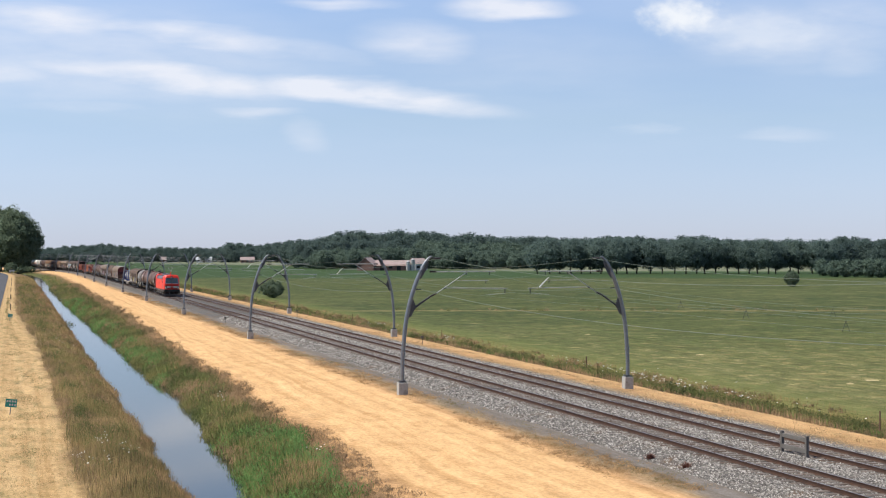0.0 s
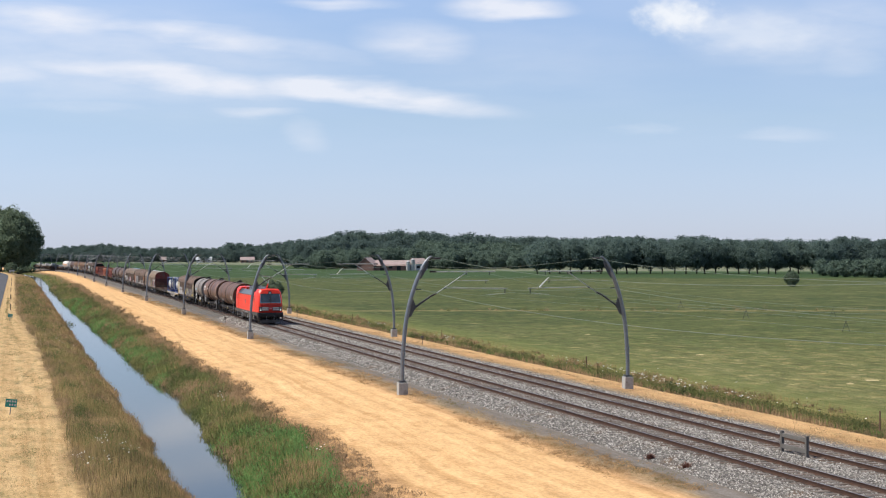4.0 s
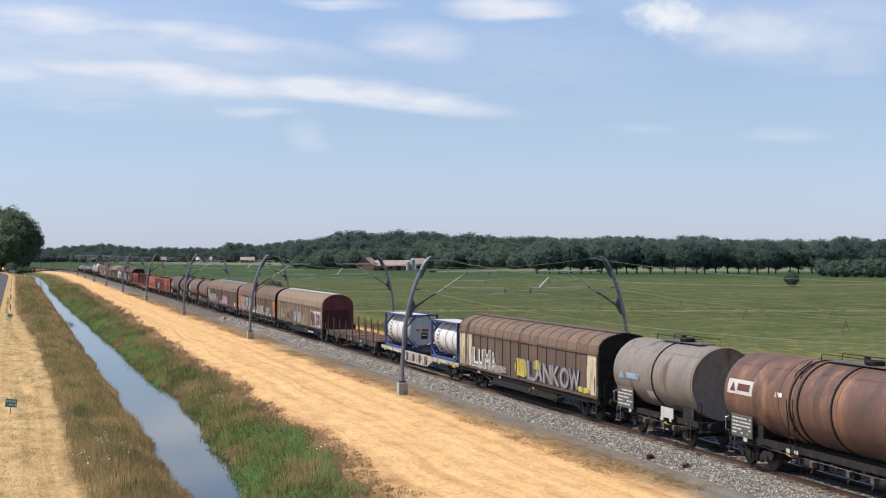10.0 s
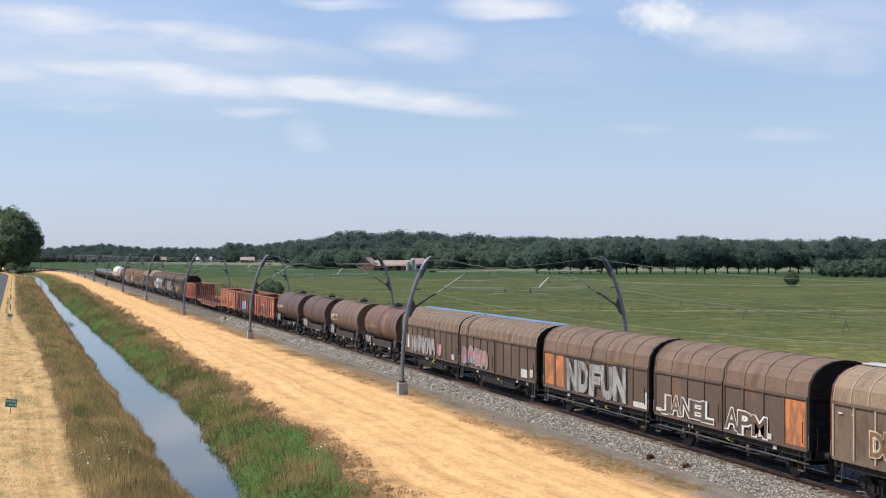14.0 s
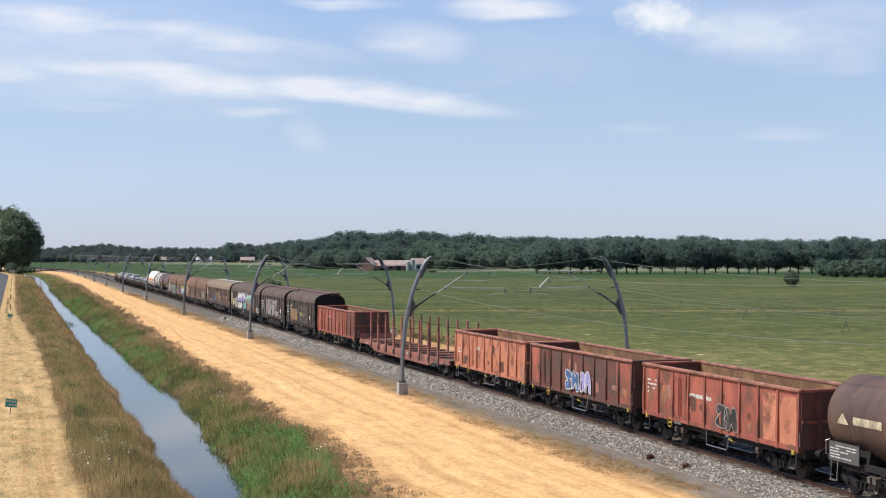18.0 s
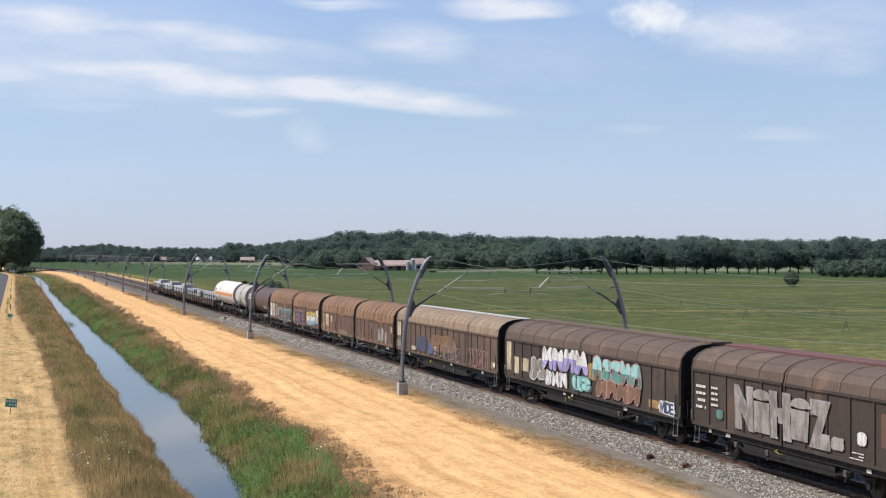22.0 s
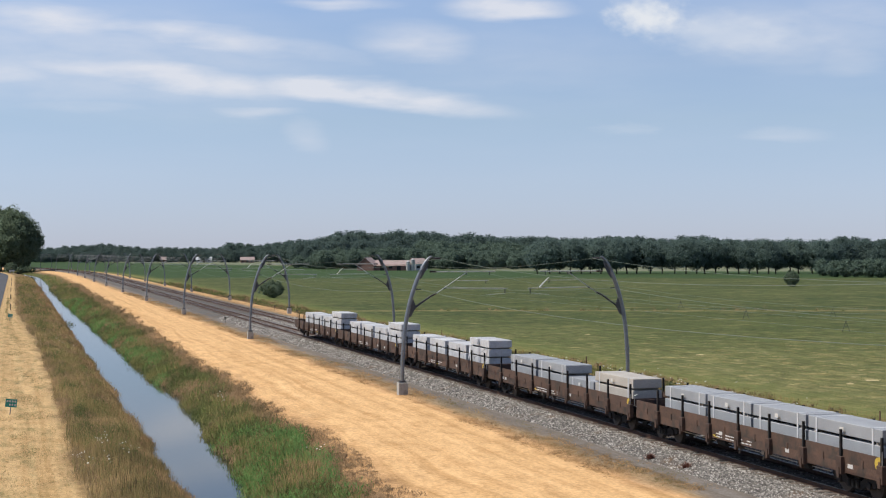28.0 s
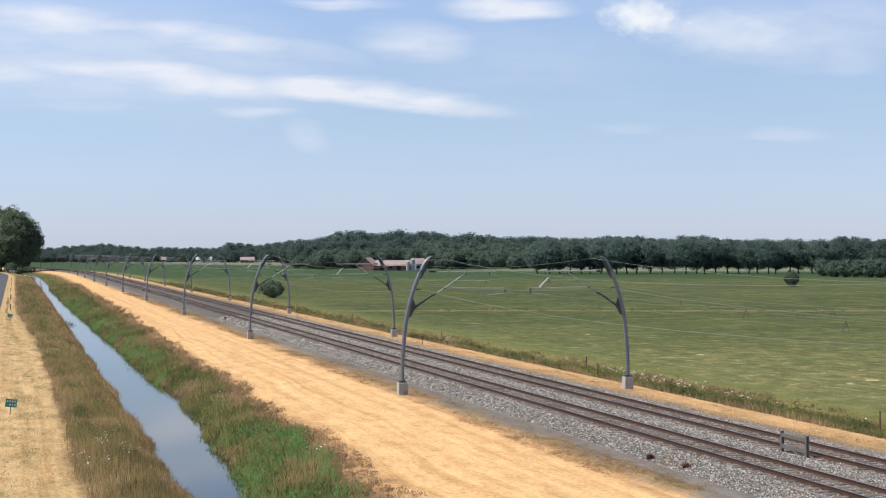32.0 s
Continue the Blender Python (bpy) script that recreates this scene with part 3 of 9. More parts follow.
def build_mast(stayed):
    """Origin at the ground, leaning towards +x; stayed: with a slanting tube at the end of the arms."""
    m = thing("catenary_mast", "tall slender curved galvanised mast on a concrete foot with wire arms", "catenary mast", "masts along the railway")
    part("foundation", Shape().box(-0.28, 0.28, -0.28, 0.28, -0.6, 0.70, 0.025), concrete, m, "square pale concrete block")
    part("base_flange", Shape().box(-0.22, 0.22, -0.22, 0.22, 0.70, 0.74).tube([(0, 0, 0.74), (0, 0, 0.80)], 0.19, 12), galv_dark, m)
    bolt = Shape().tube([(0, 0, 0.74), (0, 0, 0.84)], 0.028, 6).mesh("anchor_bolt")
    bolt.materials.append(galv_dark)
    for bx, by in ((-0.17, -0.17), (0.17, -0.17), (-0.17, 0.17), (0.17, 0.17)):
        part("anchor_bolt", bolt, None, m, at=pose(bx, by, 0))
    fine = []
    for i in range(len(CURVE) - 1):
        for k in range(3):
            t = k / 3
            p = [CURVE[max(i - 1, 0)], CURVE[i], CURVE[i + 1], CURVE[min(i + 2, len(CURVE) - 1)]]
            q = [0.5 * (2 * p[1][c] + (p[2][c] - p[0][c]) * t + (2 * p[0][c] - 5 * p[1][c] + 4 * p[2][c] - p[3][c]) * t * t + (3 * p[1][c] - p[0][c] - 3 * p[2][c] + p[3][c]) * t ** 3) for c in (0, 1)]
            fine.append((q[0], 0, q[1]))
    fine.append((CURVE[-1][0], 0, CURVE[-1][1]))
    n = len(fine) - 1
    rs = [0.120 + 0.014 * min(1.0, i / (0.45 * n)) if i < 0.72 * n else 0.134 - 0.084 * (i / n - 0.72) / 0.28 for i in range(n + 1)]
    part("column", Shape().tube(fine, rs, 12), galv, m, smooth=True)
    part("joint_ring", Shape().tube([(0.035, 0, 2.44), (0.045, 0, 2.54)], 0.165, 12), galv, m)
    part("bracket_plate", Shape().prism([(1.05, 7.1), (1.18, 7.02), (1.42, 7.40), (1.60, 7.75), (1.68, 8.12), (1.52, 8.10)], "y", -0.02, 0.02), galv_dark, m, "flat dark gusset plate")
    part("lower_bracket", Shape().prism([(0.30, 4.60), (0.56, 4.72), (0.72, 5.05), (0.90, 5.30), (0.82, 5.42), (0.70, 5.75), (0.58, 5.75)], "y", -0.025, 0.025), galv_dark, m, "flat dark gusset plate")
    arm = part("top_tube", Shape().tube([(2.16, 0, 7.46), (5.98, 0, 7.46)], 0.036, 8), alu_dull, m, "straight pale tube")
    insulator((1.72, 0, 7.46), (2.16, 0, 7.46), arm)
    strut = part("strut", Shape().tube([(2.16, 0, 6.12), (4.12, 0, 7.42)], 0.032, 8), alu_dull, m, "slanting pale tube")
    insulator((1.72, 0, 5.91), (2.16, 0, 6.12), strut)
    part("strut_foot", Shape().tube([(0.78, 0, 5.26), (1.72, 0, 5.91)], 0.062, 8), galv_dark, m)
    part("registration_tube", Shape().tube([(2.74, 0, 6.45), (6.77, 0, 6.40)], 0.029, 8), alu_dull, m)
    part("middle_tube", Shape().tube([(3.5, 0, 6.91), (5.54, 0, 6.89)], 0.020, 6), alu_dull, m)
    part("stirrup", Shape().tube([(2.74, 0, 6.45), (2.62, 0, 6.43)], 0.055, 6), galv_dark, m)
    part("steady_arm", Shape().tube([(6.62, 0, 6.38), (6.62, 0, 6.1), (5.4, 0, 6.0)], 0.016, 6), alu_dull, m)
    for x in (4.12, 5.6):
        part("clamp", Shape().tube([(x, 0, 7.5), (x, 0, 7.24)], 0.03, 6), galv_dark, m)
    part("clamp", Shape().tube([(5.36, 0, 6.92), (5.36, 0, 6.74)], 0.03, 6), galv_dark, m)
    part("clamp", Shape().tube([(6.62, 0, 6.1), (6.62, 0, 6.42)], 0.032, 6), galv_dark, m)
    if stayed:
        part("end_stay", Shape().tube([(6.0, 0, 6.45), (5.72, 0, 6.76), (5.38, 0, 7.08)], [0.05, 0.045, 0.018], 6), alu, m, "slanting end tube with its glint in the colour")
    feeder = part("feeder_arm", Shape().tube([(1.80, 0, 8.36), (2.0, 0, 8.28)], 0.035, 6), galv_dark, m)
    insulator((2.0, 0, 8.27), (2.42, 0, 8.27), feeder)
    part("earth_clip", Shape().box(0.68, 1.18, -0.03, 0.03, 6.34, 6.41), galv_dark, m)
    return m


mast, mast_stayed = build_mast(False), build_mast(True)
for k in range(-2, 16):
    y = MAST_Y0 + k * MAST_STEP
    for side, x, model in ((0, MAST_L, mast), (180, MAST_R, mast_stayed)):
        at = pose(x + shift(y), y, -0.47, 0, 0, side + heading(y))
        if k == -2:
            place(model, at)
        else:
            copy_thing(model, at)


def wire(name, l, z_ends, sag, label, r=0.012, kinked=0.0):
    """One wire along the line, hanging between the masts, slightly zigzag if kinked."""
    pts = []
    for k in range(-2, 15):
        for i in range(10):
            t = i / 10
            y = MAST_Y0 + (k + t) * MAST_STEP
            side = kinked * ((1 - 2 * (k % 2)) * (1 - t) + (1 - 2 * ((k + 1) % 2)) * t)
            pts.append((l + side + shift(y), y, z_ends - 4 * sag * t * (1 - t)))
    solo(name, Shape().tube(pts, r, 5), wire_mat, label, "overhead wire", "overhead wires of the railway")


for cx in (0.0, TRACK_B):
    wire("contact_wire", cx, 5.45, 0.02, "thin taut contact wire above the rails", 0.0045, 0.2)
    wire("messenger_wire", cx, 6.85, 0.95, "thin sagging carrier wire above the contact wire", 0.0045, 0.2)
wire("feeder_wire", MAST_L + 2.42, 7.80, 0.9, "thin sagging feeder cable at the mast tops", 0.0095)
wire("feeder_wire", MAST_R - 2.42, 7.80, 0.9, "thin sagging feeder cable at the mast tops", 0.0095)
wire("earth_wire", MAST_L + 1.15, 5.90, 0.7, "thin sagging earth wire beside the masts", 0.0105)
wire("earth_wire", MAST_R - 1.15, 5.90, 0.7, "thin sagging earth wire beside the masts", 0.0105)
drops = Shape()
for cx in (0.0, TRACK_B):
    for k in range(-2, 8):
        for i in range(1, 8):
            t = i / 8
            y = MAST_Y0 + (k + t) * MAST_STEP
            side = 0.2 * ((1 - 2 * (k % 2)) * (1 - t) + (1 - 2 * ((k + 1) % 2)) * t)
            drops.tube([(cx + side, y, 5.45), (cx + side, y, 6.85 - 3.8 * t * (1 - t))], 0.003, 4)
solo("dropper_wires", drops, wire_mat, "thin vertical droppers between the carrier and contact wires", "overhead wire", kind="stuff")

# ---- grasses, weeds and stones beside the line ----
rng = np.random.default_rng(7)
PL, PZ = np.array([p[0] for p in PROFILE]), np.array([p[1] for p in PROFILE])
SHIFT = np.vectorize(shift)


def sample_y(n, y0, y1, power):
    """Places along the line, denser close by."""
    u = rng.random(n)
    if abs(power - 1) < 1e-6:
        return y0 * (y1 / y0) ** u
    e = 1 - power
    return (y0 ** e + u * (y1 ** e - y0 ** e)) ** (1 / e)


# Direction from the plants towards the camera; winding is fitted to its view.
VIEW_SIDE = np.array([-0.25, -0.95, 0.14])


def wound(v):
    """Faces of loose leaves, each wound to face the camera's side."""
    out = np.cross(v[:, 1] - v[:, 0], v[:, 2] - v[:, 0]) @ VIEW_SIDE
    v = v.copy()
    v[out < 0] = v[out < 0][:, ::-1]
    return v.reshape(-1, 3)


def blades(name, n, l0, l1, y0, y1, h0, h1, w, material, label, category="grass", power=1.6, lean=0.35, patchy=0.0, edge=0.4, leafy=False, tilt=0.8):
    l = rng.uniform(l0 - edge, l1 + edge, n) * 0.5 + rng.uniform(l0, l1, n) * 0.5
    y = sample_y(n, y0, y1, power)
    keep = np.ones(n, bool)
    if patchy:
        wave = np.sin(l * 1.9 + 0.31 * y) + np.sin(0.73 * y - l * 0.8) + np.sin(0.19 * y + 1.7 * l)
        keep = wave + rng.normal(0, 0.7, n) > patchy * 3 - 1.5
    l, y = l[keep], y[keep]
    n = len(l)
    mod = 0.78 + 0.22 * np.sin(y * 0.45 + l) * np.sin(y * 0.17 - 1.3 * l)
    z = np.interp(l, PL, PZ) - 0.02
    x = l + SHIFT(y) + wander(l, y)
    a, t = rng.uniform(0, 2 * np.pi, n), rng.uniform(0, 2 * np.pi, n)
    h = rng.uniform(h0, h1, n) * mod
    ww = w * rng.uniform(0.6, 1.3, n) * (0.7 + y / 110)
    dx, dy = np.cos(a) * ww / 2, np.sin(a) * ww / 2
    k = rng.uniform(0.1, 1, n) * lean * h
    tip = np.stack([x + np.cos(t) * k, y + np.sin(t) * k, z + h], 1)
    p0, p1 = np.stack([x - dx, y - dy, z], 1), np.stack([x + dx, y + dy, z], 1)
    if leafy:
        m0 = np.stack([x - dx * 1.9 + np.cos(t) * k * 0.5, y - dy * 1.9 + np.sin(t) * k * 0.5, z + h * 0.6], 1)
        m1 = np.stack([x + dx * 1.9 + np.cos(t) * k * 0.5, y + dy * 1.9 + np.sin(t) * k * 0.5, z + h * 0.6], 1)
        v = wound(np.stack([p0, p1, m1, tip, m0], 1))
        f = np.arange(5 * n).reshape(n, 5)
    else:
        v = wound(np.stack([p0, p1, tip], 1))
        f = np.arange(3 * n).reshape(n, 3)
    k = f.shape[1]
    soft = np.stack([np.cos(t) * tilt, np.sin(t) * tilt, np.ones(n)], 1)
    soft /= np.linalg.norm(soft, axis=1)[:, None]
    me = quick_mesh(name, v, f, material, np.repeat(soft, k, 0))
    return tagged(new(name, me), label, category, kind="stuff")


dry_mat = island_mat("dry_grass", [(0.16, 0.125, 0.05), (0.27, 0.19, 0.085), (0.38, 0.27, 0.13), (0.48, 0.35, 0.18)], through_light=0.15, patch=0.25)
dry_dark = island_mat("brown_weeds", [(0.17, 0.115, 0.062), (0.28, 0.18, 0.098), (0.40, 0.26, 0.14)], through_light=0.15, patch=0.4)
mixed_mat = island_mat("mixed_bank_grass", [(0.085, 0.088, 0.031), (0.165, 0.135, 0.052), (0.30, 0.205, 0.095), (0.43, 0.29, 0.145)], through_light=0.15, patch=0.22)
green_mat = island_mat("lush_weeds", [(0.05, 0.085, 0.022), (0.09, 0.13, 0.036), (0.14, 0.165, 0.05), (0.21, 0.19, 0.075), (0.27, 0.19, 0.09)], through_light=0.2, patch=0.3)
straw_mat = island_mat("straw_stubble", [(0.50, 0.33, 0.165), (0.62, 0.42, 0.21), (0.74, 0.53, 0.29)], through_light=0.2, patch=0.3)
verge_mat = island_mat("verge_weeds", [(0.17, 0.17, 0.07), (0.28, 0.24, 0.11), (0.40, 0.31, 0.15)], through_light=0.2, patch=0.3)
meadow_mat = island_mat("meadow_grass", [(0.070, 0.100, 0.036), (0.090, 0.122, 0.042), (0.13, 0.15, 0.055), (0.25, 0.22, 0.10)], through_light=0.1, patch=0.12)
flower_mat = island_mat("white_flowers", [(0.62, 0.62, 0.54), (0.78, 0.78, 0.70)], through_light=0.2)

path_blade = island_mat("path_blades", [(0.26, 0.18, 0.09), (0.36, 0.25, 0.13)], through_light=0.2)
blades("tall_bank_grass", 52000, -25.6, -21.5, 50, 560, 0.30, 0.95, 0.022, mixed_mat, "tall dry and green grass on the canal bank", patchy=0.12)
blades("dry_bank_grass", 36000, -25.4, -22.0, 50, 560, 0.3, 0.9, 0.02, dry_mat, "tall straw-coloured grass on the canal bank", patchy=0.35)
blades("dark_bank_grass", 21000, -25.2, -22.0, 50, 300, 0.3, 0.9, 0.02, green_mat, "greener grass clumps on the canal bank", patchy=0.6)
blades("verge_stubble", 34000, -29.4, -25.4, 48, 400, 0.02, 0.08, 0.032, straw_mat, "short mown straw on the verge", lean=1.2, tilt=0.4)
blades("verge_weeds", 17000, -29.2, -25.6, 48, 300, 0.03, 0.12, 0.026, verge_mat, "low dry weeds in the mown verge", lean=1.0, patchy=0.55, tilt=0.5)
blades("reed_fringe", 21000, -22.3, -21.2, 50, 560, 0.3, 0.8, 0.022, dry_mat, "pale grass fringe at the water's edge", lean=0.5)
blades("bank_weeds", 5000, -18.2, -15.2, 48, 620, 0.35, 0.85, 0.022, green_mat, "green and yellowing weeds on the canal bank", leafy=True, lean=0.5, tilt=0.6)
blades("bank_weeds", 3000, -18.5, -16.2, 48, 90, 0.4, 0.9, 0.016, green_mat, "lush green weeds overhanging the water", leafy=True, lean=0.6, power=1.2, tilt=0.6, patchy=0.3)
blades("bank_grass", 20000, -17.6, -14.8, 48, 620, 0.35, 0.9, 0.022, mixed_mat, "mixed tall grass at the top of the bank", patchy=0.2)
blades("brown_weeds", 12000, -15.6, -13.4, 48, 560, 0.12, 0.42, 0.022, dry_dark, "brown dried weeds along the bank top", patchy=0.3)
blades("straw_stubble", 60000, -14.2, -5.2, 48, 420, 0.015, 0.05, 0.032, straw_mat, "short pale straw covering the railway strip", lean=1.8, tilt=0.3)
blades("dry_tufts", 4000, -5.6, -3.7, 48, 300, 0.06, 0.2, 0.02, path_blade, "brown tufts beside the gravel path", patchy=0.5)
blades("straw_stubble", 54000, 7.2, 11.9, 55, 420, 0.02, 0.12, 0.032, straw_mat, "short pale straw beyond the tracks", lean=1.5, tilt=0.3)
blades("dry_tufts", 900, 6.8, 11.8, 55, 260, 0.08, 0.3, 0.022, mixed_mat, "scattered dry tufts beyond the tracks", patchy=0.5)
blades("ditch_weeds", 4500, 12.0, 14.6, 55, 420, 0.35, 0.9, 0.03, green_mat, "uneven green weeds along the ditch", leafy=True, lean=0.6, power=1.4, patchy=0.42, tilt=0.6)
blades("ditch_grass", 33000, 11.4, 18.5, 55, 420, 0.08, 0.5, 0.022, mixed_mat, "tall mixed grass along the ditch", patchy=0.52)
blades("ditch_grass", 13500, 11.6, 13.2, 55, 300, 0.3, 0.9, 0.022, dry_dark, "brown dried stalks along the ditch", patchy=0.6)
blades("meadow_grass", 105000, 15.6, 110, 70, 420, 0.02, 0.14, 0.05, meadow_mat, "short mown meadow grass", power=1.5, lean=0.9, tilt=0.3)


def mounds(name, n, l0, l1, y0, y1, r0, r1, leaves, size, material, label, category="weeds", patchy=0.0, phase=0.0, slim=0.5, tall=1.0, line=None, upright=0.3):
    """Bushy weeds: low domes of small loose leaves, crowded and uneven."""
    l, y = rng.uniform(l0, l1, n), sample_y(n, y0, y1, 1.5)
    if patchy:
        wave = np.sin(l * 1.3 + 0.21 * y + phase) + np.sin(0.47 * y - l * 0.8 + 2 * phase) + np.sin(0.13 * y + 0.9 * l - phase)
        keep = wave + rng.normal(0, 0.5, n) > patchy * 3 - 1.5
        l, y = l[keep], y[keep]
    if line:
        y = (line - (l + 28.1) * 0.2835) / 0.959 + rng.normal(0, 1.2, len(l))
    n = len(l)
    r = rng.uniform(r0, r1, n) * (0.8 + y / 400)
    hgt = r * rng.uniform(0.8, 1.5, n) * tall
    cen = np.repeat(np.stack([l + SHIFT(y) + wander(l, y), y, np.interp(l, PL, PZ) - 0.05], 1), leaves, 0)
    m = n * leaves
    d = rng.normal(0, 1, (m, 3))
    d[:, 2] = np.abs(d[:, 2])
    d /= np.linalg.norm(d, axis=1)[:, None]
    k = rng.uniform(0.6, 1.1, m)[:, None]
    rr, hh = np.repeat(r, leaves), np.repeat(hgt, leaves)
    pos = cen + d * k * np.stack([rr, rr, hh], 1)
    nrm = d + rng.normal(0, 0.6, (m, 3))
    nrm /= np.linalg.norm(nrm, axis=1)[:, None]
    u = np.cross(nrm, rng.normal(0, 1, (m, 3)) + np.array([0, 0, 0.01]))
    u[:, 2] = np.abs(u[:, 2]) + upright
    u /= np.linalg.norm(u, axis=1)[:, None]
    t = np.cross(nrm, u)
    sz = (size * rng.uniform(0.5, 1.3, m) * (0.65 + cen[:, 1] / 170))[:, None]
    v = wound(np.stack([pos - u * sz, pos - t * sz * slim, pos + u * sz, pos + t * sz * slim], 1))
    soft = d + np.array([0, 0, 0.5]) + rng.normal(0, 0.2, (m, 3))
    soft /= np.linalg.norm(soft, axis=1)[:, None]
    me = quick_mesh(name, v, np.arange(4 * m).reshape(m, 4), material, np.repeat(soft, 4, 0))
    return tagged(new(name, me), label, category, kind="stuff")


russet_mat = island_mat("russet_weeds", [(0.16, 0.09, 0.05), (0.27, 0.15, 0.08), (0.38, 0.225, 0.12), (0.46, 0.30, 0.16)], through_light=0.2, patch=0.5)
stalk_mat = island_mat("dark_dock_stalks", [(0.055, 0.045, 0.022), (0.09, 0.065, 0.032), (0.12, 0.095, 0.045)], through_light=0.15)
blades("dock_stalks", 2600, -24.9, -22.0, 48, 66, 0.5, 1.15, 0.03, stalk_mat, "dark brown dock stalks on the grassy bank", lean=0.2, patchy=0.35, power=1.2)
nettle_mat = island_mat("nettle_leaves", [(0.048, 0.066, 0.022), (0.095, 0.11, 0.036), (0.16, 0.15, 0.054), (0.25, 0.19, 0.085)], through_light=0.25, patch=0.22)
fresh_mat = island_mat("fresh_green_leaves", [(0.055, 0.13, 0.032), (0.11, 0.205, 0.058), (0.19, 0.27, 0.095)], through_light=0.25, patch=0.8)
seedy_mat = island_mat("faded_seed_heads", [(0.10, 0.083, 0.04), (0.185, 0.132, 0.07), (0.29, 0.188, 0.105), (0.40, 0.26, 0.15)], through_light=0.2, patch=0.5)
mounds("bank_nettles", 4300, -18.3, -15.4, 48, 420, 0.25, 0.6, 60, 0.085, nettle_mat, "bushy dark green weeds along the canal bank", patchy=0.36, slim=0.2, upright=1.0)
mounds("bank_greens", 800, -18.3, -16.4, 112, 300, 0.3, 0.65, 70, 0.09, fresh_mat, "fresh green leafy clumps by the water", patchy=0.6, phase=1.6, slim=0.2, upright=1.0)
mounds("bank_greens", 560, -18.3, -14.8, 53, 75, 0.35, 0.75, 90, 0.085, fresh_mat, "lush bright green clumps overhanging the water", patchy=0.25, phase=0.8, slim=0.22, upright=0.8)
mounds("seeded_weeds", 3800, -18.0, -14.2, 48, 420, 0.2, 0.5, 55, 0.075, seedy_mat, "olive and brown seeding weeds on the bank", patchy=0.3, phase=2.4, slim=0.18, upright=1.2)
mounds("brown_bank_weeds", 2400, -15.9, -13.2, 48, 420, 0.12, 0.36, 44, 0.05, dry_dark, "dried brown weeds at the edge of the straw", patchy=0.38, phase=0.7, slim=0.3, tall=0.7)
mounds("bank_clumps", 3400, -25.5, -21.7, 50, 420, 0.22, 0.5, 55, 0.075, seedy_mat, "olive and brown seeding weeds on the grassy bank", patchy=0.42, phase=4.0, slim=0.18, upright=1.2)
mounds("bank_clumps", 1500, -23.2, -21.5, 50, 420, 0.2, 0.45, 50, 0.07, russet_mat, "russet dried weeds above the water", patchy=0.36, phase=6.1, slim=0.18, upright=1.2)
mounds("bank_clumps", 2300, -25.0, -22.7, 50, 420, 0.25, 0.55, 55, 0.075, nettle_mat, "dull green weeds on the grassy bank", patchy=0.46, phase=5.3, slim=0.2, upright=1.0)
path_weed = island_mat("parched_weeds", [(0.20, 0.14, 0.066), (0.32, 0.195, 0.095), (0.42, 0.26, 0.12), (0.50, 0.34, 0.17)], through_light=0.2, patch=0.8)
mounds("path_weeds", 2600, -6.0, -3.9, 48, 320, 0.12, 0.42, 44, 0.034, path_weed, "parched brown weeds between straw and gravel", patchy=0.40, phase=1.1, slim=0.35, tall=0.4)
mounds("path_weeds", 500, -5.4, -3.4, 48, 260, 0.15, 0.4, 40, 0.036, mixed_mat, "olive weeds spreading over the gravel path", patchy=0.6, phase=2.9, slim=0.3, tall=0.5)
mounds("path_weeds", 700, -4.6, -3.0, 48, 220, 0.08, 0.26, 26, 0.032, path_weed, "parched weeds in the gravel path", patchy=0.6, phase=2.1, slim=0.35, tall=0.3)
mounds("path_weeds", 1400, 6.9, 11.5, 55, 320, 0.07, 0.22, 24, 0.04, path_weed, "parched weeds in the straw beyond the tracks", patchy=0.5, phase=0.3, slim=0.35, tall=0.4)
mounds("verge_tufts", 1700, -29.6, -25.7, 48, 300, 0.08, 0.28, 26, 0.035, verge_mat, "low tufts in the mown verge", patchy=0.45, phase=1.9, slim=0.3, tall=0.35)
mounds("meadow_weeds", 70, 30, 150, 60, 300, 0.15, 0.5, 40, 0.06, seedy_mat, "tall weeds along a shallow meadow drain", slim=0.3, line=229.0)
mounds("meadow_weeds", 30, 30, 150, 60, 300, 0.15, 0.45, 40, 0.06, nettle_mat, "green weeds along a shallow meadow drain", line=228.0)
mounds("ditch_clumps", 420, 12.7, 14.9, 66, 112, 0.3, 0.7, 80, 0.055, nettle_mat, "dense dark green weeds with white flowers along the ditch", tall=1.15)
mounds("ditch_clumps", 2200, 12.4, 15.2, 60, 420, 0.25, 0.6, 60, 0.06, nettle_mat, "uneven green clumps along the ditch", patchy=0.56, phase=3.1, tall=1.0)
mounds("ditch_clumps", 70, 12.6, 15.0, 56, 63, 0.35, 0.75, 90, 0.07, seedy_mat, "tall dried brown bushy weeds along the ditch", slim=0.2, tall=1.3, upright=1.0)
mounds("ditch_clumps", 1900, 11.8, 17.4, 60, 420, 0.15, 0.5, 50, 0.06, seedy_mat, "brown and olive clumps along the ditch", patchy=0.42, phase=0.4, slim=0.3, tall=0.9)


